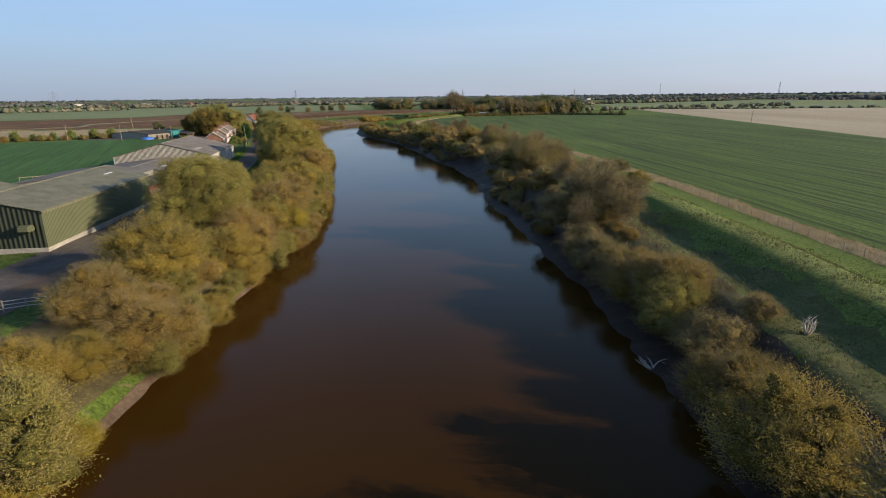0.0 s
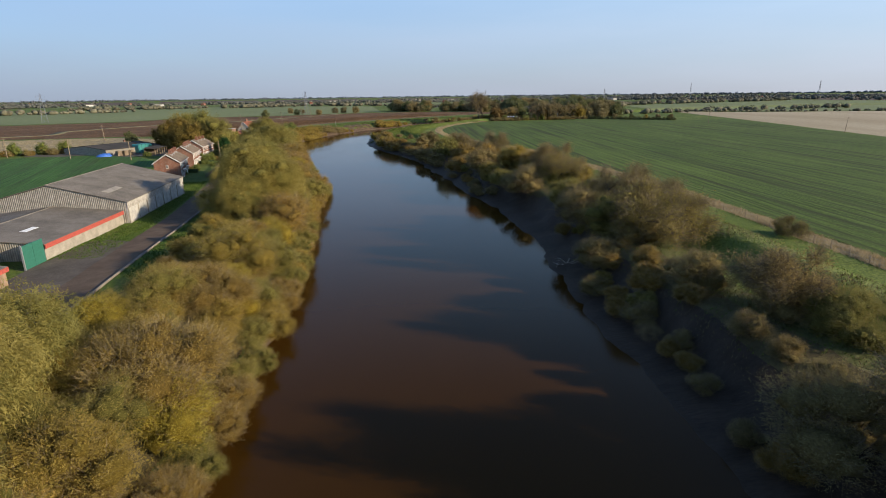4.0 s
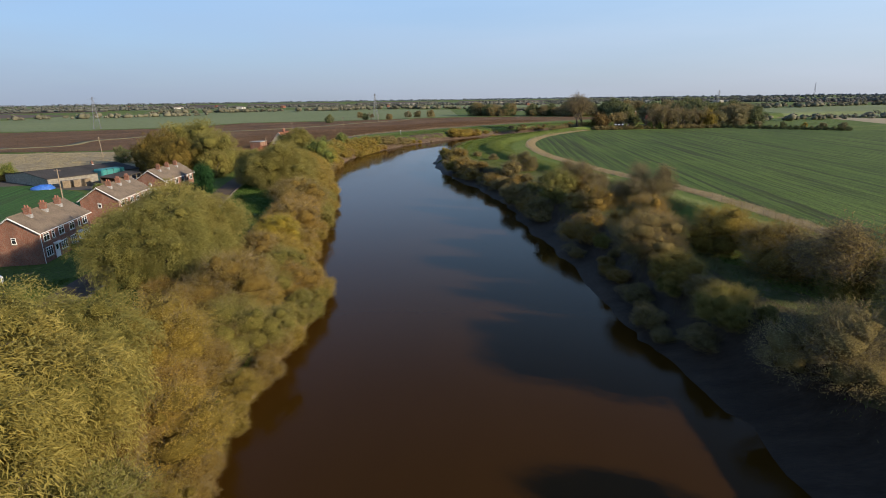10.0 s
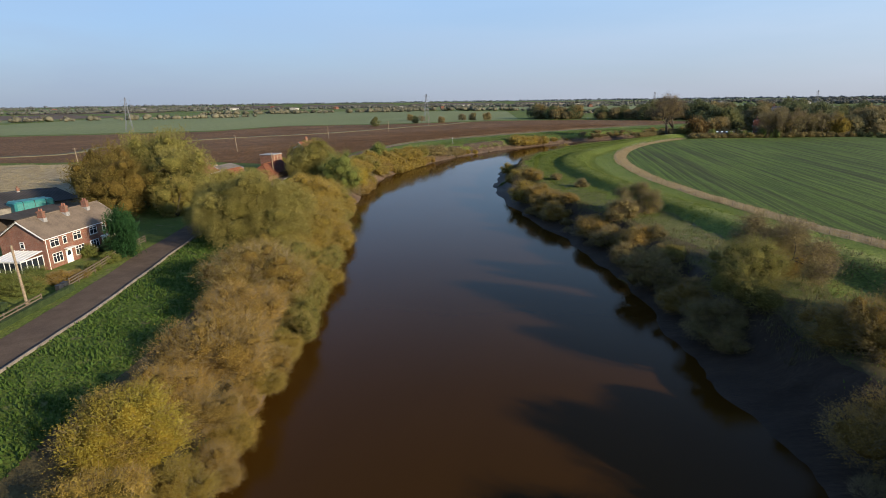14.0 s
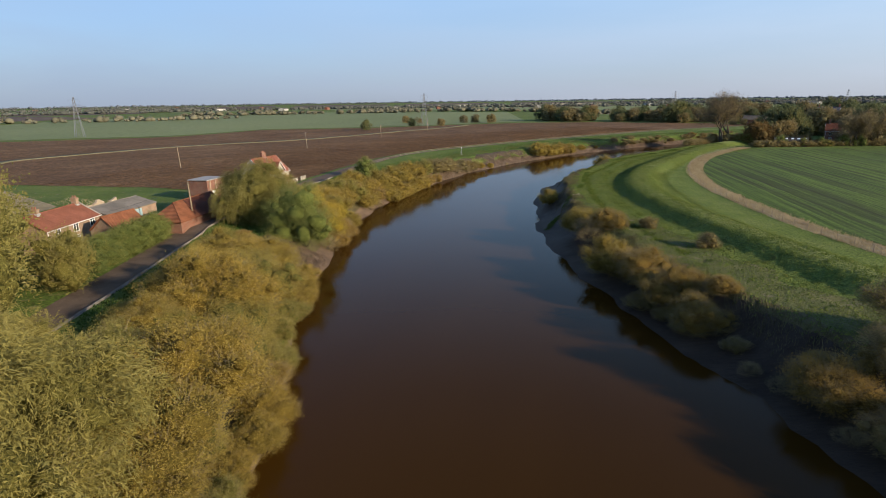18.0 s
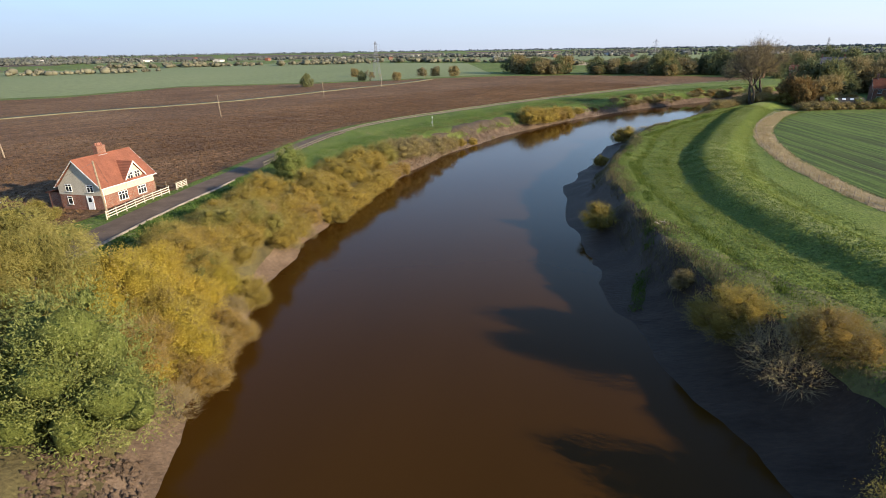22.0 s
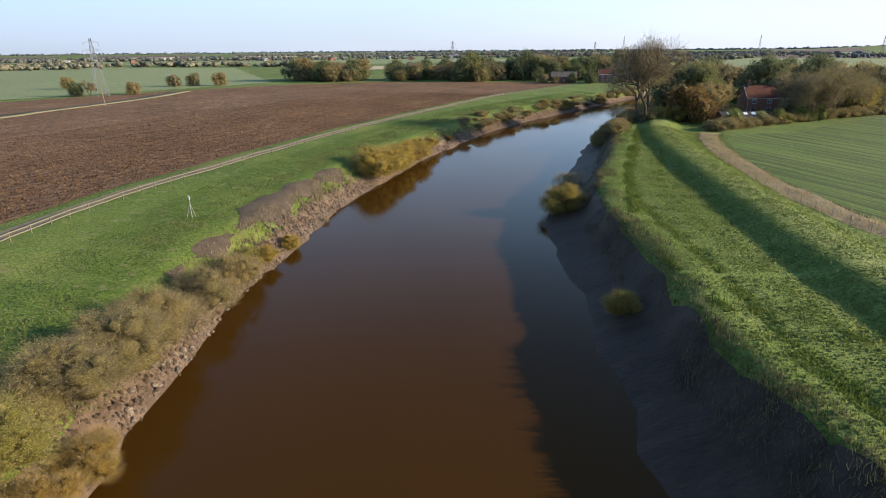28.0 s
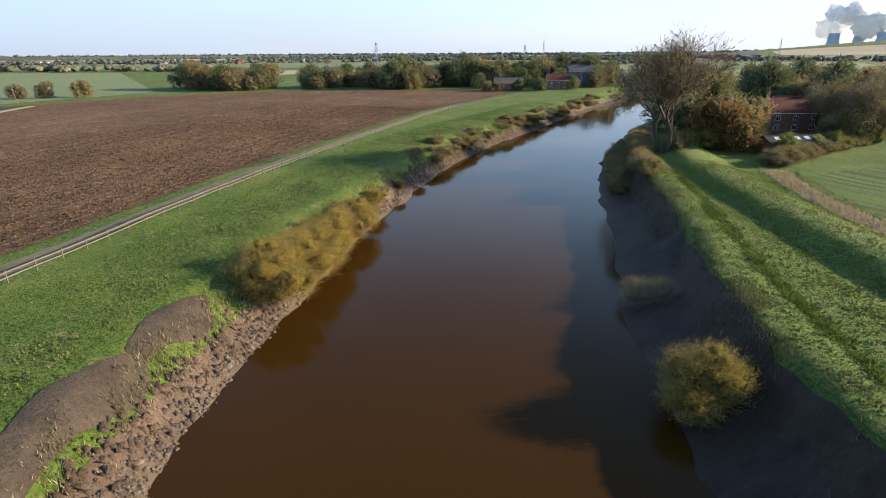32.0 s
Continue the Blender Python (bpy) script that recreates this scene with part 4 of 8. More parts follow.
def weeper(name, label, seed, r, h, leaf, strands, leaf_n):
    """A weeping willow: a domed crown with curtains of hanging shoots."""
    rng = np.random.default_rng(seed)
    blobs = blobs_for(rng, r, h, 46, 0.36)
    ob = thing(name, Matrix.Identity(4), label, "tree")
    part("trunk", stems_mesh(rng, blobs, 2, 0.2, 0.8), BARK, ob)
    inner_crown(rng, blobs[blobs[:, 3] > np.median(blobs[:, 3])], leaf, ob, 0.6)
    root, way = crown_points(rng, blobs, strands // 11, 0.75)
    p = np.repeat(root, 11, axis=0) + rng.normal(size=(len(root) * 11, 3)) * np.array([0.22, 0.22, 0.14])
    d = np.repeat(way, 11, axis=0)
    out = unit(d * np.array([1, 1, 0.2]) + rng.normal(size=d.shape) * 0.25)
    size = np.repeat(rng.uniform(0.45, 1.0, (len(root), 1)), 11, axis=0) * rng.uniform(0.75, 1.1, (len(p), 1)) * h * 0.21
    k, pieces = 7, []
    for i in range(k):
        t = (i + 0.5) / k
        at = p + out * 0.75 * t ** 0.7 + np.array([0, 0, 0.3]) * math.sin(math.pi * min(1, t * 1.6)) - np.array([0, 0, 1.0]) * size * t ** 1.6 + rng.normal(size=p.shape) * 0.05
        ok = at[:, 2] > 0.2
        u = unit(out * (1.1 * (1 - t)) + np.array([0, 0, 0.5 - 1.7 * t]) + rng.normal(size=p.shape) * 0.35)
        v = unit(np.cross(u, rng.normal(size=p.shape)))
        pieces.append((at[ok], (u * (0.07 + size / k * 0.42))[ok], (v * rng.uniform(0.016, 0.034, (len(p), 1)))[ok]))
    tagged(part("curtain", leafy_mesh("curtain", *(np.vstack([q[i] for q in pieces]) for i in range(3))), leaf, ob, "hanging willow shoots"), kind="stuff")
    tagged(part("crown", leafy_mesh("crown", *shoot_leaves(rng, blobs, leaf_n, 0.08, 0.25, reach=1.1)), leaf, ob), kind="stuff")
    return ob


GROWN = 1.3           # the bank shrubs' patterns are that much larger than the scale 1 of the plan


def plant(ob, x, y, scale=1.0, turn=0.0, label="", group="", tall=1.0, sink=0.1):
    if ob in LARGE:
        scale, tall = scale / GROWN, tall * 0.86
    m = Matrix.Translation((x, y, max(height(x, y), 0.0) - sink)) @ Matrix.Rotation(turn, 4, "Z") @ Matrix.Diagonal((scale, scale, scale * tall, 1))
    out = copy_thing(ob, Matrix.Identity(4))
    out.matrix_basis = m
    tagged(out, label, group=group)
    return out


def along(line, y0, y1, gap):
    """Places along a line between two y values: x, y and the unit vector to its left."""
    seg = np.diff(line, axis=0)
    run = np.concatenate([[0], np.cumsum(np.hypot(*seg.T))])
    s = np.arange(0, run[-1], gap)
    px, py = np.interp(s, run, line[:, 0]), np.interp(s, run, line[:, 1])
    k = np.clip(np.searchsorted(run, s, "right") - 1, 0, len(seg) - 1)
    t = unit(seg[k])
    return [(a, b, -q[1], q[0]) for a, b, q in zip(px, py, t) if y0 <= b <= y1]


KINDS, LARGE = {}, []
for key, args in {
        "gold": dict(label="golden-leaved willow shrub on the river bank", leaf=GOLD, stick=PALEBARK, r=4.3, h=6.0, n=27000, nstick=2200, twig=0.8),
        "olive": dict(label="olive-gold willow shrub on the river bank", leaf=OLIVE, stick=PALEBARK, r=4.4, h=6.5, n=27000, nstick=1500, twig=0.8),
        "rust": dict(label="rusty brown twiggy shrub on the river bank", leaf=RUST, stick=PALEBARK, r=4.2, h=5.6, n=22000, nstick=5500, twig=0.9),
        "yellow": dict(label="bright yellow autumn shrub on the river bank", leaf=YELLOW, stick=PALEBARK, r=3.64, h=5.46, n=24000, nstick=1200, twig=0.8),
        "brown": dict(label="half-bare brown shrub on the river bank", leaf=BROWN, stick=TWIG, r=4.4, h=6.0, n=18000, nstick=5500, twig=0.9, fill=0.6, mass=0.66),
        "green": dict(label="dense green leafy tree beside the river", leaf=GREEN, stick=BARK, r=3.6, h=6.2, n=24000, nstick=0, lumps=44, low=0.14, leaf_size=0.072),
        "twig": dict(label="bare pale twiggy shrub on the mud bank", leaf=BROWN, stick=PALEBARK, r=2.4, h=3.0, n=1400, nstick=1900, twig=1.0, fill=0.3, mass=0)}.items():
    KINDS[key] = [shrub({"gold": "willow_shrub", "olive": "olive_willow", "green": "leafy_tree", "brown": "scrub_bush", "twig": "twiggy_bush", "yellow": "yellow_shrub"}.get(key, "shrub"), category="shrub" if key != "green" else "tree", seed=sum(map(ord, key)) + k, **args)
                  for k in range(3 if key in ("gold", "olive", "rust", "brown") else 1)]
LARGE = [o for key in ("gold", "olive", "rust", "brown", "yellow") for o in KINDS[key]]
WILLOW = [weeper("weeping_willow", "large weeping willow with yellow-olive hanging shoots", 31 + k, 7.0, 11.5, OLIVE, 12100, 24000) for k in range(2)]
HOUSETREE = [shrub("garden_tree", "broad leafy tree in autumn colour", "tree", 171 + k, 5.0, 8.5, m, 15000, PALEBARK, 600, trunks=1, lumps=44, low=0.16, leaf_size=0.125, stem_r=0.22)
             for k, m in enumerate((AUTUMN, OLIVE))]
ROUND = [shrub("field_tree", "broad leafy tree in autumn colour", "tree", 71 + k, 5.0, 8.5, m, 6500, BARK, 500, trunks=1, lumps=40, low=0.22, leaf_size=0.24, stem_r=0.25, mass=0.55)
         for k, m in enumerate((FARLEAF, FARDARK, GOLD, OLIVE))]
ORIGINALS = [o for ks in KINDS.values() for o in ks] + WILLOW + ROUND + HOUSETREE


def grow(kind, x, y, scale=1.0, rng=random, label="", group="", tall=1.0):
    pool = KINDS[kind] if isinstance(kind, str) else kind
    return plant(rng.choice(pool), x, y, scale, rng.uniform(0, 6.28), label, group, tall)


def bare_tree(name, label, seed, h, spread, twigs, leaf=None, leaf_n=0, r0=0.45, forks=3, material=None, thick=0.018, leaf_size=0.13, rise=0.12, first=0.30):
    """A tree with its limbs showing: limbs fork again and again and end in fine twigs."""
    rng = np.random.default_rng(seed)
    paths, tips = [], []

    def branch(a, way, size, r, level):
        b = a + way * size
        paths.append(limb(rng, a, b, r, r * 0.62, 0.10, 4))
        if level == 0 or r < 0.015:
            tips.append((b, way, size))
            return
        n = forks if level > 1 else 3
        for k in range(n):
            turn = rng.normal(size=3)
            side = unit(turn - way * (turn @ way))
            w = unit(way * rng.uniform(0.75, 1.05) + side * rng.uniform(0.45, 0.85) * spread + np.array([0, 0, rise]))
            branch(b - way * size * rng.uniform(0, 0.28), w, size * rng.uniform(0.62, 0.82), r * rng.uniform(0.5, 0.66), level - 1)
            tips.append((b, w, size * 0.6))

    for k in range(3):
        a = 2 * np.pi * k / 3 + rng.uniform(0, 1)
        branch(np.array([0.5 * math.cos(a), 0.5 * math.sin(a), -0.3]), unit(np.array([0.24 * math.cos(a), 0.24 * math.sin(a), 1.0])), h * first, r0 * rng.uniform(0.7, 1.0), 5)
    ob = thing(name, Matrix.Identity(4), label, "tree")
    part("trunk", smooth(mesh_from("trunk", *tubes(paths, 4))), BARK, ob)
    c = np.array([t[0] for t in tips])
    w = np.array([t[1] for t in tips])
    k = rng.integers(0, len(c), twigs)
    u = unit(w[k] + rng.normal(size=(twigs, 3)) * 0.6)
    s = rng.uniform(0.4, 1.2, (twigs, 1))
    v = unit(np.cross(u, rng.normal(size=u.shape)))
    p = c[k] + rng.normal(size=u.shape) * 0.35
    tagged(part("twig_crown", mesh_from("twig_crown", *slivers(p + u * s * 0.5, u * s * 0.5, v * thick)), material or TWIG, ob), kind="stuff")
    if leaf_n:
        k = rng.integers(0, len(c), leaf_n)
        p = c[k] + rng.normal(size=(leaf_n, 3)) * 0.5
        u = unit(rng.normal(size=p.shape))
        v = unit(np.cross(u, rng.normal(size=p.shape)))
        s = leaf_size * rng.uniform(0.6, 1.4, (leaf_n, 1))
        tagged(part("crown", mesh_from("crown", *slivers(p, u * s, v * s * 0.6)), leaf, ob), kind="stuff")
    return ob


BIGTREE = [bare_tree("bare_tree", "tall nearly bare tree with a forked trunk and fine twigs", 93, 14, 1.0, 16000, BROWN, 5200, 0.34, leaf_size=0.10, rise=0.16, first=0.27)]
LEAFLESS = [bare_tree("bare_tree", "leafless tree with upswept branches", 95 + k, 11, 1.1, 7500, BROWN, 4200, 0.2, 2, leaf_size=0.12, rise=0.1) for k in range(2)]
REDTREE = [shrub("copper_tree", "dark copper-leaved tree beside a bare tree", "tree", 131, 6.0, 9.5, REDLEAF, 6000, BARK, 0, trunks=2, lumps=22, leaf_size=0.26, stem_r=0.2)]
CONIFER = [shrub("conifer", "dense dark green conical conifer", "tree", 141, 1.7, 4.6, EVERGREEN, 10000, BARK, 0, trunks=1, lumps=60, low=0.10, leaf_size=0.10, stem_r=0.1, mass=0.8)]
BANKTREE = [bare_tree("bank_tree", "spreading half-leafless tree with crooked limbs", 61 + k, 8.0, 1.25, 9000, BROWN if k else OLIVE, 19000, 0.2, 2, leaf_size=0.07, rise=0.02, first=0.27) for k in range(2)]
ORIGINALS += BANKTREE + BIGTREE + LEAFLESS + REDTREE + CONIFER

rnd = random.Random(5)
def reach_of(ob):
    """How far the crown of a plant reaches from its stem."""
    part_ = [o for o in ob.children if o.name.startswith(("crown", "curtain"))][0]
    co = np.empty(len(part_.data.vertices) * 3, np.float32)
    part_.data.vertices.foreach_get("co", co)
    return float(np.percentile(np.hypot(co[0::3], co[1::3]), 93))


REACH = {ob.name: reach_of(ob) for ks in (*KINDS.values(), WILLOW, BANKTREE) for ob in ks}


def crowns(spots_, group):
    """Plants whose crowns have the given centre and radius."""
    for px, py, r, kind in spots_:
        ob = rnd.choice(WILLOW if kind == "willow" else BANKTREE if kind == "tree" else KINDS[kind])
        size = 1.12 * r / REACH[ob.name] * (GROWN if ob in LARGE else 1)
        plant(ob, px, py, size, rnd.uniform(0, 6.28), group=group, tall=rnd.uniform(0.92, 1.05) * (0.74 if kind == "willow" else 0.95))
        if kind == "tree":
            low_ = rnd.choice(KINDS[rnd.choice(["brown", "olive", "rust"])])
            plant(low_, px + rnd.uniform(-1, 1), py + rnd.uniform(-1, 1), 0.72 * r / REACH[low_.name] * GROWN, rnd.uniform(0, 6.28), group=group)


# left bank: low growth from the water's edge up to the lane, and the large crowns that stand in it
for d0, gap, size in ((0.3, 3.9, 0.80), (4.2, 5.0, 0.98), (9.2, 6.2, 0.90), (14.0, 8.0, 0.76)):
    for px, py, nx, ny in along(LEFT, -6, 428, gap):
        cove = 364 < py < 389
        if (cove and d0 < 2) or (361 < py < 366 and d0 < 3) or (py > 388 and d0 > 8) or (205 < py < 262 and d0 > 6) or (py < 78 and d0 > 8) or (36 < py < 41 and d0 < 3) or (331 < py < 350 and d0 > 8) or (326 < py < 341):
            continue
        d = d0 + rnd.uniform(-0.7, 0.7)
        qx, qy = px + nx * d, py + ny * d
        lane = min(np.hypot(ROAD[:, 0] - qx, ROAD[:, 1] - qy))
        keep_off = 6.8 if py < 214 else 14.0 if py < 280 else 6.8 if py < 306 else 11.5 if py < 346 else 9.5 if py < 390 else 11.0
        if lane < keep_off:
            continue
        mixed = value_noise(np.array([py / 17.0]), np.array([d0 / 6.0]), 21)[0] + rnd.uniform(-0.5, 0.5)
        if py < 120:
            kind = "yellow" if mixed > 0.85 else "gold" if mixed > -0.2 else "olive" if mixed > -0.6 else "rust"
        elif py < 250:
            kind = "rust" if mixed > 0.05 or (py < 160 and mixed > -0.35) else "gold" if mixed > -0.6 else "olive"
        elif py < 330:
            kind = "gold" if mixed > -0.05 else "olive"
        else:
            kind = "yellow" if mixed > 0.55 and py < 358 else "gold" if mixed > -0.15 else "olive" if mixed > -0.5 else "twig" if rnd.random() < 0.3 else "rust"
        grow(kind, qx, qy, size * rnd.uniform(0.8, 1.15) * (1.15 if py > 330 else 1.0), rnd, group="left bank shrubs")
crowns(((-27.6, 27, 4.9, "olive"), (-28.4, 45.6, 4.8, "rust"), (-33.5, 47.5, 3.9, "rust"), (-32.5, 58.5, 5.6, "gold"), (-28.6, 67.6, 4.6, "gold"), (-29.2, 76.3, 4.9, "rust"), (-27.2, 79.5, 3.0, "olive"),
        (-29.4, 85, 3.6, "gold"), (-27.2, 92.4, 3.1, "yellow"), (-29.4, 96, 5.0, "rust"), (-39.2, 103.8, 2.4, "yellow"), (-35.8, 108.5, 3.6, "olive"), (-32.6, 113.2, 4.0, "rust"), (-38.6, 117.9, 2.6, "rust"),
        (-30.4, 118.5, 3.0, "olive"), (-34.8, 124.6, 4.7, "gold"), (-32.4, 129, 3.5, "olive")), "left bank shrubs")
crowns(((-38.6, 139, 2.9, "rust"), (-36, 142.6, 3.1, "yellow"), (-37.6, 151, 5.4, "rust"), (-38.6, 162, 4.4, "olive"), (-41, 173.5, 4.0, "gold"), (-46.6, 181.2, 4.6, "gold"), (-43.6, 189, 4.2, "olive"),
        (-48, 195, 5.0, "rust"), (-46.6, 206.5, 3.8, "rust"), (-53.4, 211.5, 3.6, "rust"), (-53, 217.8, 3.4, "gold"), (-57, 224.2, 3.6, "yellow"), (-57.6, 230, 3.6, "rust"), (-60.2, 237, 4.7, "rust"),
        (-63, 244.5, 4.2, "rust"), (-66.4, 252.5, 5.4, "rust"), (-69.5, 265, 4.1, "olive")), "left bank shrubs")
crowns(((-74.6, 271, 4.4, "olive"), (-75.4, 280, 4.9, "gold"), (-78, 287, 5.4, "gold"), (-76.6, 293.5, 2.7, "rust"), (-80.6, 296.4, 4.0, "olive"), (-87, 292.5, 3.4, "gold"), (-85.6, 301, 5.2, "gold"),
        (-92, 303, 4.0, "gold"), (-87.6, 310, 4.7, "olive"), (-92.6, 315.5, 3.4, "gold"), (-98, 317.5, 3.4, "gold"), (-91, 319.4, 3.9, "gold"), (-95.5, 309.5, 3.0, "olive")), "left bank shrubs")
crowns(((-37.4, 82.5, 7.2, "willow"), (-39.6, 90, 6.2, "willow"), (-45, 160, 8.4, "willow"), (-49.4, 171, 7.0, "willow"), (-45.4, 152.5, 5.6, "willow"), (-59.2, 198.5, 6.8, "willow"), (-63, 207.5, 7.2, "willow"),
        (-79.6, 272.5, 7.2, "willow"), (-89, 277.5, 5.6, "willow"), (-84, 284, 4.4, "olive"), (-107.6, 343, 7.2, "willow")), "bank willows")
plant(KINDS["green"][0], -95.6, 335.5, 1.65, 0.5, tall=0.95)
for px, py in ((-104, 331), (-101.5, 329.5), (-98.5, 328)):
    grow("rust", px, py, 0.45, rnd, label="low dead brown bramble on the verge", tall=0.6)
for px, py, s in ((-96.8, 345.5, 1.55), (-99.0, 351, 1.5), (-102, 347, 1.7), (-103, 353, 1.3)):
    grow("yellow", px, py, s, rnd)
for px, py, s, kind in ((-103.2, 357, 1.3, "gold"), (-104, 361.5, 1.2, "gold"), (-104.6, 366.5, 1.15, "olive"), (-105, 371, 1.15, "gold"), (-104.6, 375.5, 1.1, "rust"), (-100.5, 357.5, 1.15, "yellow"), (-101.6, 375.5, 1.0, "gold"), (-102.0, 380, 1.05, "gold"), (-102.3, 385, 1.05, "rust"), (-101.8, 390, 1.05, "gold"), (-103.6, 371, 0.9, "gold"), (-100.6, 383, 0.6, "twig"), (-100.4, 377.5, 0.5, "twig")):
    grow(kind, px, py, s, rnd, group="left bank shrubs")
plant(KINDS["green"][0], -110.8, 400, 1.05, 2.0, "fresh green bush beside the lane", tall=0.85)
# left bank further on: scattered bushes
for px, py, s, kind in ((-99.5, 431, 1.25, "brown"), (-97.8, 436, 1.3, "brown"), (-94.2, 448, 1.1, "brown"), (-92.4, 451, 0.9, "twig"), (-91.9, 454.5, 1.0, "brown"), (-90.6, 456.8, 0.8, "twig"), (-94.6, 444, 1.0, "twig"), (-96.6, 441, 1.2, "brown"), (-89.2, 461, 0.55, "gold"), (-91.0, 459.5, 0.5, "olive"), (-86.2, 466.5, 0.5, "gold"), (-81.5, 478, 0.35, "twig"), (-71.6, 503, 1.5, "gold"), (-68.8, 507.4, 1.45, "gold"), (-66.0, 511.5, 1.35, "gold"),
                        (-63.4, 516, 1.3, "gold"), (-60.6, 520.5, 1.2, "rust"), (-58.2, 524.4, 1.2, "gold"), (-58, 527, 0.85, "rust"), (-53, 534, 0.7, "gold"), (-46, 543, 0.45, "rust")):
    grow(kind, px, py, s, rnd, group="far left bank shrubs")
for px, py, nx, ny in along(LEFT, 556, 690, 1.7):
    if value_noise(np.array([px / 11.0]), np.array([py / 11.0]), 44)[0] + rnd.uniform(-0.35, 0.35) > 0.0:
        d = rnd.uniform(1.5, 6.0)
        grow(rnd.choice(["brown", "brown", "brown", "rust", "twig", "twig"]), px + nx * d, py + ny * d, rnd.uniform(0.35, 0.9), rnd, group="far left bank shrubs", tall=rnd.uniform(0.45, 0.8))
# right bank: low scrub, then the crowns that stand apart from each other
for px, py, nx, ny in along(RIGHT, 20, 318, 4.6):
    d = rnd.uniform(4.6, 9.5)
    if 158 < py < 186 or 240 < py < 258 or rnd.random() < 0.25:
        continue
    grow(rnd.choice(["brown", "brown", "rust", "olive"]), px - nx * d, py - ny * d, rnd.uniform(0.35, 0.7), rnd, group="right bank scrub")
for px, py, nx, ny in along(RIGHT, 20, 330, 3.6):
    if not (56 < py < 128 or 192 < py < 238 or 256 < py < 326) or rnd.random() < 0.2:
        continue
    d = rnd.uniform(1.6, 4.2)
    grow(rnd.choice(["brown", "brown", "rust", "twig"]), px - nx * d, py - ny * d, rnd.uniform(0.45, 0.75), rnd, group="right bank scrub", tall=rnd.uniform(0.7, 1.0))
crowns(((23.5, 16, 5.5, "tree"), (22.5, 5, 4.5, "brown"), (22.0, 28.8, 4.6, "gold"), (22.8, 37, 3.8, "rust"), (24, 43.5, 3.6, "brown"), (24.5, 54.5, 3.6, "rust"), (22.8, 49.5, 3.8, "olive"), (23.0, 59, 4.2, "rust"), (21.4, 68.5, 3.8, "brown"), (20.8, 77, 3.6, "brown"), (24.8, 84.5, 6.0, "tree"), (20.8, 91, 4.6, "brown"),
        (30.1, 104, 3.4, "olive"), (38.1, 106.3, 2.4, "gold"), (27.4, 110, 4.6, "tree"), (22.5, 118.5, 3.4, "brown"), (17.6, 121, 2.0, "rust"), (15.6, 135.5, 3.6, "brown"), (14.2, 129, 1.6, "gold"), (23.6, 138, 6.4, "tree")), "right bank shrubs")
crowns(((46.6, 142, 2.3, "tree"), (19, 142.4, 4.3, "olive"), (28.4, 146.4, 5.4, "tree"), (17, 151.5, 5.0, "brown"), (23.6, 154, 6.4, "tree"), (16.3, 168.5, 3.4, "olive"), (20, 163, 4.2, "tree"), (10.2, 189, 4.6, "brown"),
        (24.4, 192.4, 3.3, "gold"), (19.6, 193, 6.0, "tree"), (5.4, 200, 3.0, "olive"), (20.3, 206, 6.0, "tree"), (3.2, 211, 3.2, "gold"), (16.9, 215, 5.4, "rust"), (2, 220.5, 4.8, "brown")), "right bank shrubs")
crowns(((11.8, 223.7, 5.6, "gold"), (2.6, 232, 5.0, "rust"), (-6, 239.5, 3.8, "rust"), (-3.5, 251.4, 4.2, "rust"), (6.4, 255.3, 5.6, "tree"), (3.8, 258, 3.5, "gold"), (-14, 261.3, 3.4, "brown"), (-10.4, 263, 4.4, "olive"),
        (-15.8, 268, 2.8, "rust"), (-5, 273, 5.2, "tree"), (-19.4, 278, 4.0, "brown"), (-21.6, 287, 2.8, "brown"), (-20.2, 291, 2.9, "rust"), (-25, 297, 2.8, "brown"), (-27, 303, 3.4, "rust"), (-22.7, 304, 3.0, "brown"),
        (-18.6, 310.6, 4.0, "tree"), (-35.6, 317.5, 3.4, "rust")), "right bank shrubs")
for px, py, s, kind in ((-40, 330, 1.35, "rust"), (-44.5, 337, 1.35, "gold"), (-42, 334, 1.3, "twig"), (-47.5, 351, 1.45, "twig"), (-49.5, 357, 1.15, "gold"), (-44.5, 351, 1.05, "rust"), (-37, 324, 1.3, "rust"), (-57.5, 391, 0.95, "gold"), (-53, 438, 0.62, "gold"),
                        (-43.2, 473.5, 1.2, "gold"), (-35.6, 489.5, 0.95, "twig"), (-33.6, 488.5, 0.8, "twig"), (-38, 352, 0.55, "brown"), (-31, 340, 0.6, "brown"), (-51.5, 366, 0.5, "brown")):
    grow(kind, px, py, s, rnd, group="right bank shrubs")

# trees behind the houses, hedges and gardens
for px, py, s, k in ((-118, 283, 1.45, 2), (-127, 289, 1.6, 2), (-121, 300, 1.95, 3), (-112, 293, 1.6, 3), (-130, 305, 1.8, 3), (-135, 295, 1.3, 2), (-107.5, 287, 0.95, 3), (-109, 303, 0.9, 3), (-165, 318, 0.7, 1)):
    plant(HOUSETREE[k - 2] if k > 1 else ROUND[1], px, py, s, rnd.uniform(0, 6), "broad leafy tree in gold and olive behind the houses")
plant(CONIFER[0], -93.4, 259.6, 1.25, 0.4, tall=1.25)
for px, py, s in ((-93.5, 257, 0.42), (-92.5, 253.5, 0.36), (-90.5, 236.5, 0.4), (-86.6, 233, 0.36), (-94.5, 262, 0.4), (-125, 262, 0.5)):
    grow("green", px, py, s, rnd, label="small green garden bush", tall=0.6)
grow("yellow", -95.6, 241.6, 0.5, rnd, label="bright yellow garden shrub beside a house")
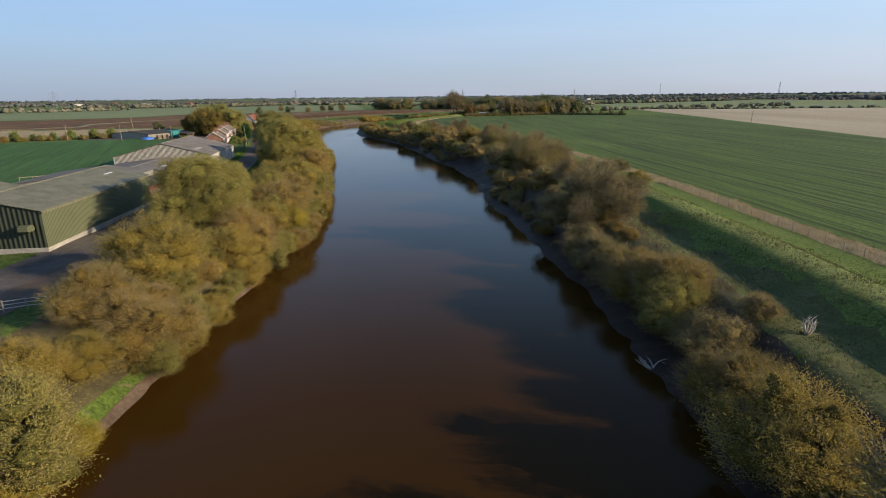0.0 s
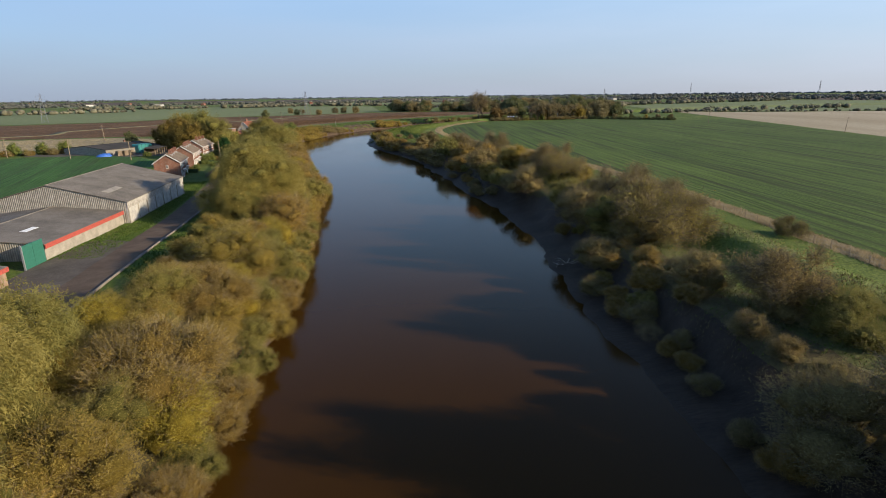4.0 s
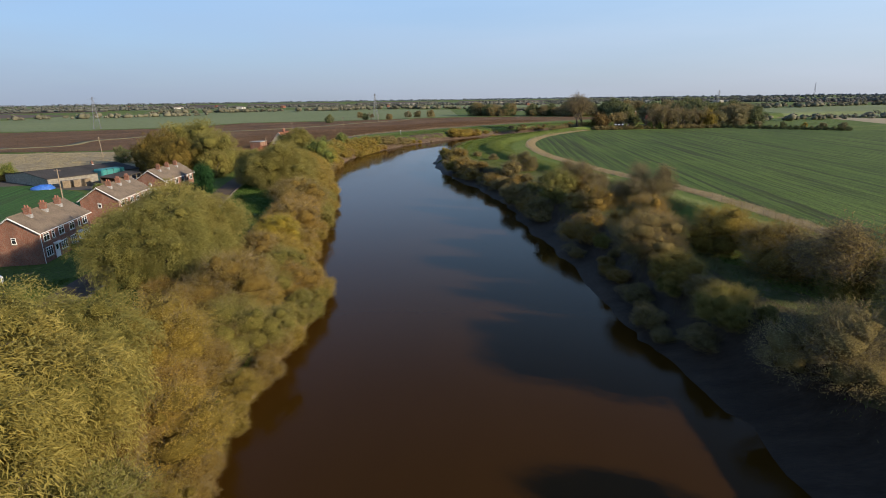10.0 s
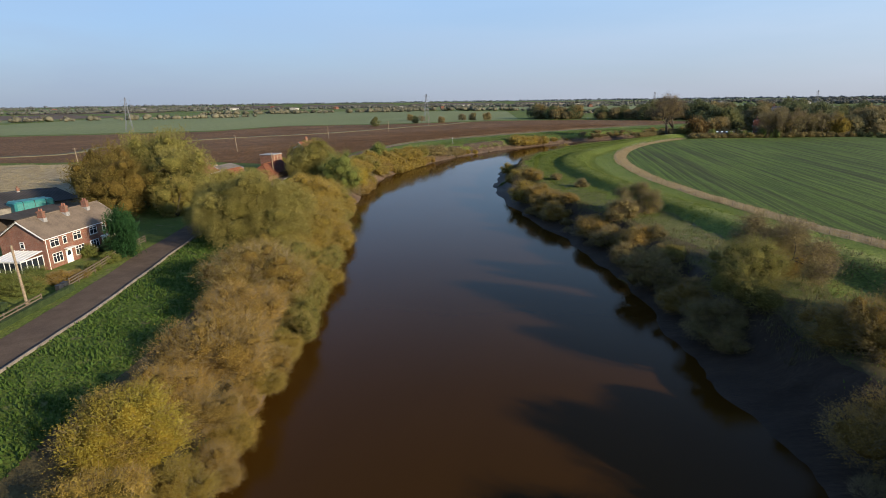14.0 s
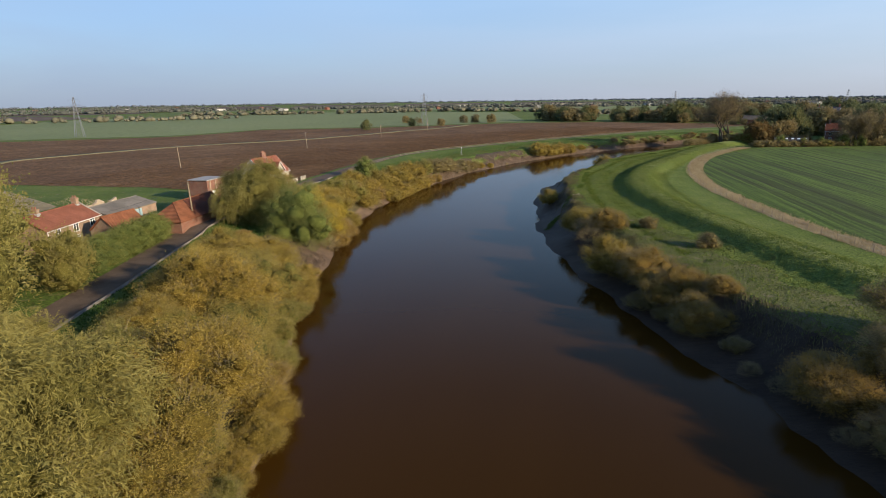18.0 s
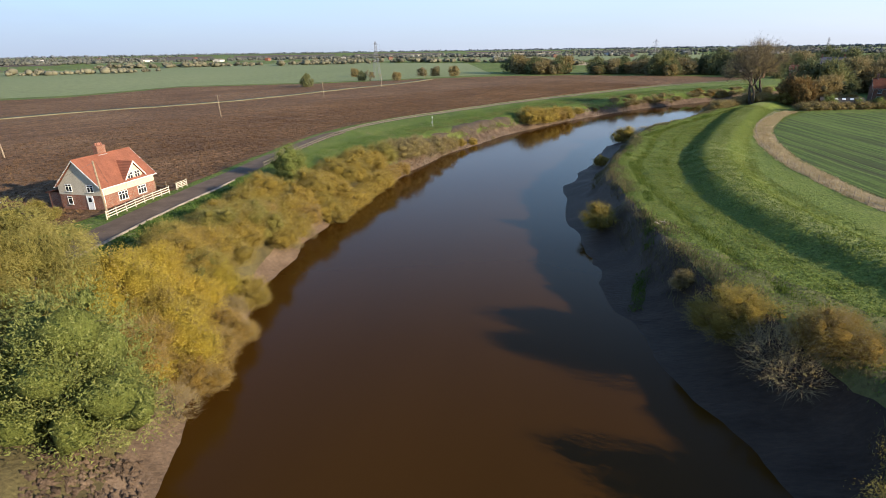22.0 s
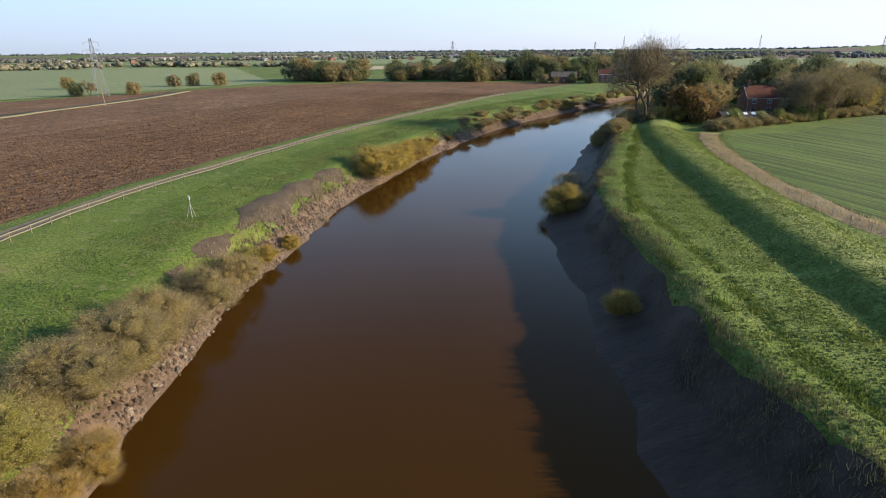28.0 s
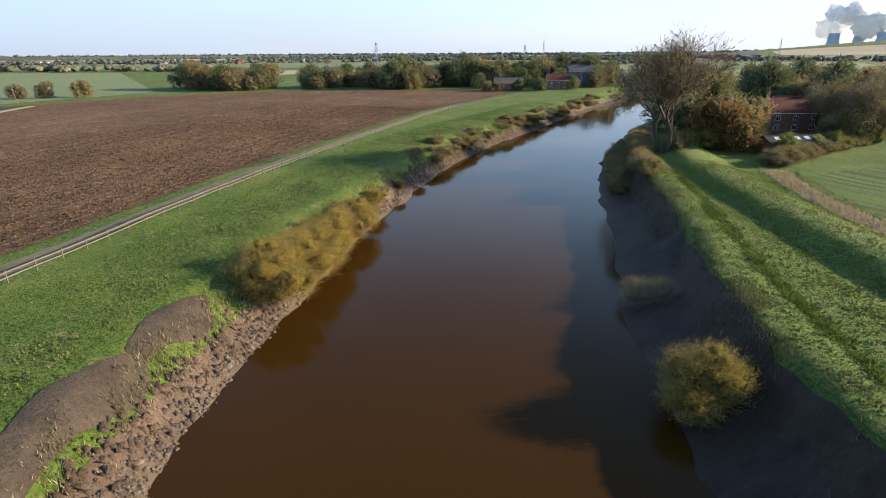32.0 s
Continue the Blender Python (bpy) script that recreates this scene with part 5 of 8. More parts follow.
for px, py, sc, kind in ((-94.6, 243.6, 0.6, "green"), (-93.2, 245.2, 0.55, "olive"), (-92.0, 244.0, 0.5, "green"), (-94.4, 247.0, 0.5, "green"), (-92.6, 248.6, 0.55, "rust"), (-91.6, 250.4, 0.5, "rust"), (-98.6, 258.5, 0.4, "green"), (-97.6, 261.8, 0.5, "green"),
                         (-99.2, 263.4, 0.45, "green"), (-92.2, 233.6, 0.35, "rust"), (-85.6, 212.0, 0.4, "green"), (-87.8, 219.6, 0.45, "olive"), (-86.4, 221.4, 0.4, "green")):
    grow(kind, px, py, sc, rnd, label="rounded garden shrub in front of a brick house", tall=0.75, group="garden shrubs")
grow("rust", -91.6, 248.6, 0.4, rnd, label="dark red garden shrub beside a fence")
for k in range(9):
    t = k / 8
    grow("green", -110.8 - 5.5 * t - rnd.uniform(0, 1.2), 308.5 + 17.5 * t, 0.85, rnd, label="dense evergreen hedge bush beside the lane", tall=0.8, group="lane hedge")
for px, py, s in ((-118, 308, 0.7), (-121, 311, 0.6), (-137.5, 366, 0.6), (-133, 371.5, 0.5), (-138, 374, 0.5)):
    grow("olive", px, py, s, rnd, label="olive shrub beside an old cottage")
for k in range(30):
    t = k / 29
    grow(["brown", "rust", "green", "olive"][k % 4], -215 + 55 * t + rnd.uniform(-2, 2), 254 + 22 * t + rnd.uniform(-2, 2), rnd.uniform(0.5, 0.8), rnd, label="field hedge bush behind a green crop", group="field hedge")

# wood on the right-hand bend
grow(BIGTREE, 11.4, 538.6, 2.0, rnd)
grow(REDTREE, 26, 538, 1.25, rnd)
plant(ROUND[0], 36, 541, 1.35, 1.0, "broad brown-olive tree beside a brick house")
plant(ROUND[0], 41, 551, 1.3, 2.0, "broad brown-olive tree beside a brick house")
for px, py, nx, ny in along(RIGHT, 526, 566, 3.2):
    for d in (3.6, 7.5):
        grow("brown", px - nx * d, py - ny * d, rnd.uniform(0.65, 1.0), rnd, label="dark shrub hanging over the mud bank", group="wood edge shrubs")
for k in range(14):
    grow(rnd.choice(["brown", "rust", "olive"]), 14 + k * 2.6 + rnd.uniform(-1, 1), 538 + k * 0.5 + rnd.uniform(-2.5, 2.5), rnd.uniform(0.7, 1.1), rnd, label="dark shrub at the foot of a bare tree", group="wood edge shrubs")
for k in range(16):
    grow(rnd.choice(["brown", "green", "brown", "olive"]), 30 + k * 2.3, 526 + 0.35 * k + rnd.uniform(-1.5, 1.5), rnd.uniform(0.5, 0.75), rnd, label="dark hedge bush in front of a brick house", group="house hedge")
for px, py, s in ((60, 529, 1.4), (64, 530, 1.6), (72, 536, 1.7), (80, 540, 1.5), (92, 546, 1.5), (68, 545, 1.5)):
    grow(LEAFLESS, px, py, s, rnd)
for k in range(34):
    px, py = rnd.uniform(20, 150), rnd.uniform(556, 620)
    if 52 < px < 92 and py < 575:
        py += 30
    if -off_line(np.array([[px, py]]), RIGHT)[0][0] < 7:
        px += 70
    plant(ROUND[rnd.choice([0, 0, 1, 1])], px, py, rnd.uniform(1.4, 2.0), rnd.uniform(0, 6), "autumn tree in a small wood", "bend wood")
for px, py, s in ((60, 538, 0.7), (68, 542, 0.8), (88, 552, 1.5), (98, 550, 1.5), (107, 553, 1.4), (74, 546, 1.3), (118, 548, 0.8), (128, 540, 0.6), (140, 533, 0.5), (150, 526, 0.5), (158, 520, 0.55), (165, 512, 0.6)):
    plant(ROUND[rnd.choice([0, 1, 0, 0, 2])], px, py, s, rnd.uniform(0, 6), "autumn tree at the edge of a field", "bend wood")
for k in range(26):
    t = k / 25
    plant(KINDS["brown"][k % 2], 22 + 80 * t + rnd.uniform(-1, 1), 521 + 17 * t + 8 * math.sin(t * 3) * 0.3, rnd.uniform(0.75, 1.05), rnd.uniform(0, 6), "low scrubby hedge bush along a field edge", "field edge hedge", 0.8)
for k in range(20):
    t = k / 19
    plant(ROUND[1], 103 + 62 * t, 539 - 33 * t + rnd.uniform(-1, 1), 0.42, rnd.uniform(0, 6), "clipped dark hedge bush", "dark hedge", 0.75)

# wood beyond the ploughed field
for px, py, s in ((56, 719, 0.7), (62, 716, 0.6), (82, 709, 0.8), (86, 712, 0.7), (104, 713, 0.9), (108, 716, 0.8), (126, 720, 1.2), (131, 724, 1.5), (139, 727, 1.7), (147, 735, 1.6), (73, 716, 0.7), (100, 722, 1.0)):
    plant(ROUND[rnd.choice([0, 1, 0])], px, py, s, rnd.uniform(0, 6), "garden tree in front of a riverside house", "hamlet trees")
for k in range(70):
    t = rnd.random()
    px, py = 5 + 165 * t, 748 + 10 * t + rnd.uniform(0, 34)
    plant(ROUND[rnd.choice([0, 1, 1, 1, 0])], px, py, rnd.uniform(1.1, 2.1), rnd.uniform(0, 6), "autumn tree in a dense wood behind a hamlet", "hamlet wood", rnd.uniform(0.75, 1.05))
for k in range(84):
    t = rnd.random()
    px, py = -100 + 250 * t + rnd.uniform(-8, 8), 786 - 45 * t + rnd.uniform(4, 46)
    if -48 < px < -28:
        continue
    plant(ROUND[rnd.choice([0, 1, 1, 0])], px, py, rnd.uniform(1.1, 2.0), rnd.uniform(0, 6), "autumn tree in a wood beyond the plough", "far wood", rnd.uniform(0.7, 1.0))
for px, py, s in ((-166, 765, 0.9), (-155, 768, 1.0), (-140, 766, 1.05), (-196, 700, 0.8), (-212, 640, 0.9), (-222, 762, 0.9), (-171, 705, 0.8), (120, 745, 1.3), (132, 740, 1.2), (88, 738, 1.2), (76, 748, 1.3), (100, 750, 1.6), (60, 738, 1.0)):
    plant(ROUND[rnd.choice([0, 1])], px, py, s, rnd.uniform(0, 6), "lone rounded tree at a field corner", "field trees")
grow(LEAFLESS, -190, 700, 0.8, rnd)


def lump_shape():
    bm = bmesh.new()
    bmesh.ops.create_icosphere(bm, subdivisions=1, radius=1.0)
    ball = np.array([v.co[:] for v in bm.verts])
    tris = np.array([[v.index for v in f.verts] for f in bm.faces])
    bm.free()
    return ball, tris


def far_trees(name, label, seed, spots_, per=42, leaf=None):
    """A far belt of trees and hedges, too small to tell apart: clumps of leaves on each stem's place."""
    rng = np.random.default_rng(seed)
    cs, us, vs = [], [], []
    for px, py, h in spots_:
        z = height(px, py)
        n = int(per)
        d = unit(rng.normal(size=(n, 3)))
        q = rng.uniform(0.5, 1.0, (n, 1))
        c = np.array([px, py, z + h * 0.52]) + d * q * np.array([h * 0.55, h * 0.55, h * 0.5])
        u = unit(rng.normal(size=(n, 3)))
        v = unit(np.cross(u, rng.normal(size=(n, 3))))
        cs.append(c), us.append(u * h * 0.11), vs.append(v * h * 0.09)
    v1, f1, c1 = slivers(np.vstack(cs), np.vstack(us), np.vstack(vs))
    # closed lumps inside the leaves
    ball, tris = lump_shape()
    lumps, faces, base = [], [], len(v1)
    for px, py, h in spots_:
        z = height(px, py)
        for _ in range(2):
            size = h * rng.uniform(0.28, 0.55)
            mid = np.array([px + rng.normal() * h * 0.28, py + rng.normal() * h * 0.28, z + h * rng.uniform(0.32, 0.5)])
            lumps.append(mid + ball * (1 + rng.normal(size=(len(ball), 1)) * 0.16) * np.array([size * 1.15, size * 1.15, size * 0.8]))
            faces.append(tris + base)
            base += len(ball)
    fl = np.concatenate(faces)
    me = mesh_from(name, np.vstack([v1] + lumps), np.concatenate([f1, fl.ravel()]), np.concatenate([c1, np.full(len(fl), 3)]))
    me.materials.append(leaf or FARLEAF)
    return tagged(new(name, me), label, "trees", kind="stuff")


def belt(rng, a, b, n, wide, h0, h1):
    out = []
    for _ in range(int(n * 1.7)):
        t = rng.random()
        out.append((a[0] + (b[0] - a[0]) * t + rng.uniform(-wide, wide), a[1] + (b[1] - a[1]) * t + rng.uniform(-wide, wide), h0 + (h1 - h0) * rng.random() ** 1.8))
    return out


rb = random.Random(77)
near_belts = (belt(rb, (-900, 640), (-520, 900), 60, 25, 4, 9) + belt(rb, (-700, 1050), (-350, 1180), 70, 25, 5, 10) + belt(rb, (-520, 1330), (-60, 1150), 80, 20, 5, 11) + belt(rb, (210, 720), (330, 660), 30, 6, 2, 4)
              + belt(rb, (300, 660), (660, 645), 50, 5, 2, 4) + belt(rb, (240, 1000), (720, 1320), 90, 20, 5, 10) + belt(rb, (640, 655), (1050, 900), 60, 10, 3, 8) + belt(rb, (150, 700), (260, 1000), 60, 12, 4, 9)
              + belt(rb, (-1300, 500), (-800, 660), 80, 40, 5, 10) + belt(rb, (-100, 1010), (220, 1040), 50, 10, 4, 9) + belt(rb, (170, 640), (480, 780), 50, 12, 3, 7))
HEDGEROW = plain("far_hedgerow_leaves", (0.120, 0.112, 0.072), 1.0, 0, 0.5, 0.05)
far_trees("hedgerow_trees", "far hedgerows and trees between fields", 5, near_belts, 46, HEDGEROW)
wide_belts = []
for k in range(30):
    az = radians(rb.uniform(-62, 66))
    dd = rb.uniform(1300, 3300)
    cx_, cy_ = dd * math.sin(az) - 40, dd * math.cos(az) + 250
    along_a = az + math.pi / 2 + rb.uniform(-0.25, 0.25)
    half_ = rb.uniform(150, 420)
    wide_belts += belt(rb, (cx_ - half_ * math.sin(along_a), cy_ - half_ * math.cos(along_a)), (cx_ + half_ * math.sin(along_a), cy_ + half_ * math.cos(along_a)), 85, 38, 4, 11)
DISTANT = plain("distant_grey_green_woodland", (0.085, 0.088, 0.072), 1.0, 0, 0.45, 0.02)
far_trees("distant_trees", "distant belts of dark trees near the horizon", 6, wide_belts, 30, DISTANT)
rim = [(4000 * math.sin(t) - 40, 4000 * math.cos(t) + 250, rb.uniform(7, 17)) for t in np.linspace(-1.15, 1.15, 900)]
# the haze of distance is put into this woodland's base colour
HAZY = plain("haze_tinted_woodland", (0.105, 0.12, 0.145), 1.0, 0, 0.2, 0.01)
far_trees("horizon_woodland", "woodland along the horizon with blue-grey haze put into its colour", 7, rim, 24, HAZY)

# ---- building materials ----
def masonry(name, a, b, mortar, w, h, rough=0.9):
    mat, nt, bsdf, _ = nodes_of(name)
    coord, sep, add, comb = (nt.nodes.new("ShaderNode" + k) for k in ("TexCoord", "SeparateXYZ", "Math", "CombineXYZ"))
    link(nt, coord.outputs["Object"], sep.inputs[0])
    link(nt, sep.outputs[0], add.inputs[0])
    link(nt, sep.outputs[1], add.inputs[1])
    link(nt, add.outputs[0], comb.inputs[0])
    link(nt, sep.outputs[2], comb.inputs[1])
    br = nt.nodes.new("ShaderNodeTexBrick")
    link(nt, comb.outputs[0], br.inputs["Vector"])
    for key, c in (("Color1", a), ("Color2", b), ("Mortar", mortar)):
        br.inputs[key].default_value = (*c, 1)
    br.inputs["Scale"].default_value = 1.0
    br.inputs["Brick Width"].default_value, br.inputs["Row Height"].default_value, br.inputs["Mortar Size"].default_value = w, h, h * 0.12
    stain = ramp_node(nt, noise_node(nt, 0.7, 5, 0.65), [(0.3, (0.68, 0.66, 0.64)), (0.7, (1.2, 1.18, 1.15))])
    link(nt, mix_node(nt, 1.0, br.outputs[0], stain, "MULTIPLY"), bsdf.inputs["Base Color"])
    bsdf.inputs["Roughness"].default_value = rough
    bump_node(nt, bsdf, br.outputs["Fac"], -0.3, 0.02)
    return mat


def ribbed(name, color, spacing, axis, rough=0.6, grime=0.45, strength=0.9, depth=0.06, stain_scale=0.5):
    """Sheets with ribs (corrugated cladding or rows of roof tiles)."""
    mat, nt, bsdf, _ = nodes_of(name)
    wave = nt.nodes.new("ShaderNodeTexWave")
    coord = nt.nodes.new("ShaderNodeTexCoord")
    link(nt, coord.outputs["Object"], wave.inputs[0])
    wave.bands_direction = axis
    wave.inputs["Scale"].default_value = 0.314 / spacing
    wave.inputs["Distortion"].default_value = 0.0
    stain = ramp_node(nt, noise_node(nt, stain_scale, 6, 0.7), [(0.28, tuple(c * (1 - grime) for c in color)), (0.55, color), (0.8, tuple(min(1, c * (1 + grime * 0.7)) for c in color))])
    tone = ramp_node(nt, wave.outputs[0], [(0, (0.72,) * 3), (1, (1.12,) * 3)])
    link(nt, mix_node(nt, 1.0, stain, tone, "MULTIPLY"), bsdf.inputs["Base Color"])
    bsdf.inputs["Roughness"].default_value, bsdf.inputs["Specular IOR Level"].default_value = rough, 0.15
    bump_node(nt, bsdf, wave.outputs[0], strength, depth)
    return mat


BRICK = masonry("red_brick", (0.23, 0.083, 0.047), (0.17, 0.058, 0.034), (0.24, 0.19, 0.15), 0.23, 0.075)
OLDBRICK = masonry("old_mottled_brick", (0.31, 0.16, 0.095), (0.26, 0.20, 0.135), (0.30, 0.245, 0.185), 0.24, 0.08)
RENDER = surface("pale_render", [(0.3, (0.42, 0.37, 0.28)), (0.7, (0.52, 0.46, 0.36))], 0.6, 9, 0.9, 0.2, 0.01)
GREYTILE = ribbed("grey_brown_roof_tiles", (0.20, 0.155, 0.115), 0.17, "X", 0.85, 0.4, 0.5, 0.03)
REDTILE = ribbed("orange_red_roof_tiles", (0.25, 0.095, 0.058), 0.17, "X", 0.8, 0.3, 0.6, 0.04)
PANTILE = ribbed("weathered_pantiles", (0.26, 0.10, 0.05), 0.22, "X", 0.85, 0.5, 0.9, 0.06)
DARKPANTILE = ribbed("dark_red_pantiles", (0.12, 0.045, 0.030), 0.22, "X", 0.85, 0.4, 0.9, 0.06)
ASBESTOS = ribbed("grey_fibre_cement_roof", (0.21, 0.185, 0.155), 0.3, "X", 0.9, 0.4, 0.6, 0.04, 0.25)
BLACKROOF = ribbed("dark_felted_roof", (0.075, 0.065, 0.055), 0.5, "X", 0.85, 0.45, 0.4, 0.04, 0.2)
GREENCLAD = ribbed("olive_green_steel_cladding", (0.115, 0.122, 0.068), 0.3, "X", 0.5, 0.15, 0.6, 0.04, 0.2)
# green gable cladding, its colour darkened because the gable turns from the sun
SHADECLAD = ribbed("dark_green_ribbed_cladding", (0.045, 0.05, 0.034), 0.6, "Y", 0.55, 0.2, 1.0, 0.10)
WHITECLAD = ribbed("grubby_white_sheeting", (0.52, 0.50, 0.46), 0.3, "X", 0.7, 0.35, 0.8, 0.04, 0.9)
GREYCLAD = ribbed("streaky_grey_sheeting", (0.34, 0.31, 0.26), 0.3, "Y", 0.8, 0.5, 0.9, 0.05, 1.2)
WHITE = plain("white_paint", (0.78, 0.77, 0.74), 0.5, 0, 0.08)
REDPAINT = plain("faded_red_paint", (0.36, 0.07, 0.05), 0.7, 0, 0.3)
TEAL = plain("teal_sheet", (0.035, 0.20, 0.19), 0.5, 0, 0.25)
TEALDOOR = plain("green_steel_door", (0.03, 0.14, 0.10), 0.5, 0, 0.15)
BLUETARP = plain("blue_tarpaulin", (0.04, 0.13, 0.45), 0.4, 0, 0.3, 1.5)
TIMBER = plain("weathered_timber", (0.25, 0.19, 0.125), 0.9, 0, 0.4, 5)
PALETIMBER = plain("pale_timber_rail", (0.50, 0.44, 0.34), 0.85, 0, 0.25, 5)
DARKTIMBER = plain("dark_timber", (0.075, 0.055, 0.04), 0.9, 0, 0.4, 5)
STEEL = plain("galvanised_steel", (0.38, 0.38, 0.38), 0.5, 0.6, 0.2)
BLACK = plain("black_plastic", (0.025, 0.027, 0.03), 0.5, 0, 0.2)
LEADGREY = plain("lead_grey", (0.30, 0.29, 0.28), 0.7, 0, 0.3)
CLAYPOT = plain("clay_pot", (0.26, 0.11, 0.07), 0.8, 0, 0.2)
SOLAR = plain("blue_solar_glass", (0.02, 0.04, 0.11), 0.15, 0.2, 0.2)


def pane_material():
    mat, nt, bsdf, _ = nodes_of("window_glass")
    bsdf.inputs["Base Color"].default_value = (0.02, 0.025, 0.03, 1)
    bsdf.inputs["Roughness"].default_value = 0.06
    bsdf.inputs["IOR"].default_value = 1.5
    return mat


GLASS = pane_material()


def spot(x, y, a, z=None):
    return Matrix.Translation((x, y, height(x, y) if z is None else z)) @ Matrix.Rotation(radians(a), 4, "Z")


def on_wall(parent, name, face, u, z, w, h, L, W):
    """A frame for something on a wall: local x along the wall seen from outside, z up, y inwards."""
    m = {"front": pose(u, 0, z), "back": pose(L - u, W, z, 0, 0, 180), "right": pose(L, u, z, 0, 0, 90), "left": pose(0, W - u, z, 0, 0, -90)}[face]
    return m


def window(parent, face, u, z, w, h, L, W, bars=2, material=None, name="window"):
    m = on_wall(parent, name, face, u, z, w, h, L, W)
    t = 0.07
    xs, zs = [], [0, t, h * 0.66, h * 0.66 + t * 0.8, h - t, h]
    for k in range(bars + 1):
        c = -w / 2 + t / 2 + (w - t) * k / bars
        xs += [c - t / 2, c + t / 2]
    bm = bmesh.new()
    grid = [[bm.verts.new((a, -0.06, b)) for b in zs] for a in xs]
    faces = [bm.faces.new((grid[i][j], grid[i + 1][j], grid[i + 1][j + 1], grid[i][j + 1])) for i in range(len(xs) - 1) for j in range(5) if i % 2 == 0 or j % 2 == 0]
    ext_ = bmesh.ops.extrude_face_region(bm, geom=faces)
    bmesh.ops.translate(bm, vec=(0, 0.08, 0), verts=[v for v in ext_["geom"] if isinstance(v, bmesh.types.BMVert)])
    bmesh.ops.recalc_face_normals(bm, faces=bm.faces)
    ob = part(name, bm, material or WHITE, parent, "white-framed window")
    ob.matrix_local = m
    part("pane", boxed(-w / 2 + t, w / 2 - t, -0.035, -0.015, t, h - t), GLASS, ob)
    part("sill", boxed(-w / 2 - 0.08, w / 2 + 0.08, -0.16, 0.0, -0.08, -0.004, bevel=0.01), CONCRETE, ob)
    return ob


def door(parent, face, u, L, W, material=None, w=0.95, h=2.05, label="white front door"):
    m = on_wall(parent, "door", face, u, 0, w, h, L, W)
    bm = bmesh.new()
    box(bm, -w / 2, w / 2, -0.05, 0.0, 0.02, h, bevel=0.015)
    ob = part("door", bm, material or WHITE, parent, label)
    ob.matrix_local = m
    e = w / 2
    part("door_frame", solid(bmesh.new(), [(-e - 0.08, -0.07, 0), (-e, -0.07, 0), (-e, -0.07, h), (e, -0.07, h), (e, -0.07, 0), (e + 0.08, -0.07, 0), (e + 0.08, -0.07, h + 0.08), (-e - 0.08, -0.07, h + 0.08)], 0.07), WHITE, ob)
    part("door_light", boxed(-w * 0.28, w * 0.28, -0.065, -0.04, h * 0.58, h * 0.9), GLASS, ob)
    part("door_handle", boxed(w * 0.34, w * 0.40, -0.10, -0.045, 0.98, 1.1, bevel=0.01), STEEL, ob)
    return ob


def chimney(parent, x, y, z0, z1, w=0.55, d=0.75, pots=2, material=None):
    bm = boxed(x - w / 2, x + w / 2, y - d / 2, y + d / 2, z0, z1)
    ob = part("chimney", bm, material or BRICK, parent)
    part("corbel", boxed(x - w / 2 - 0.07, x + w / 2 + 0.07, y - d / 2 - 0.07, y + d / 2 + 0.07, z1 - 0.22, z1 - 0.06), material or BRICK, ob)
    part("flashing", boxed(x - w / 2 - 0.05, x + w / 2 + 0.05, y - d / 2 - 0.12, y + d / 2 + 0.12, z0 + 0.02, z0 + 0.62), LEADGREY, ob)
    for k in range(pots):
        py = y + (k - (pots - 1) / 2) * d / max(pots, 1) * 0.9
        part("chimney_pot", rod(bmesh.new(), (x, py, z1 - 0.02), (x, py, z1 + 0.35), 0.13, 0.10, 8), CLAYPOT, ob)
    return ob


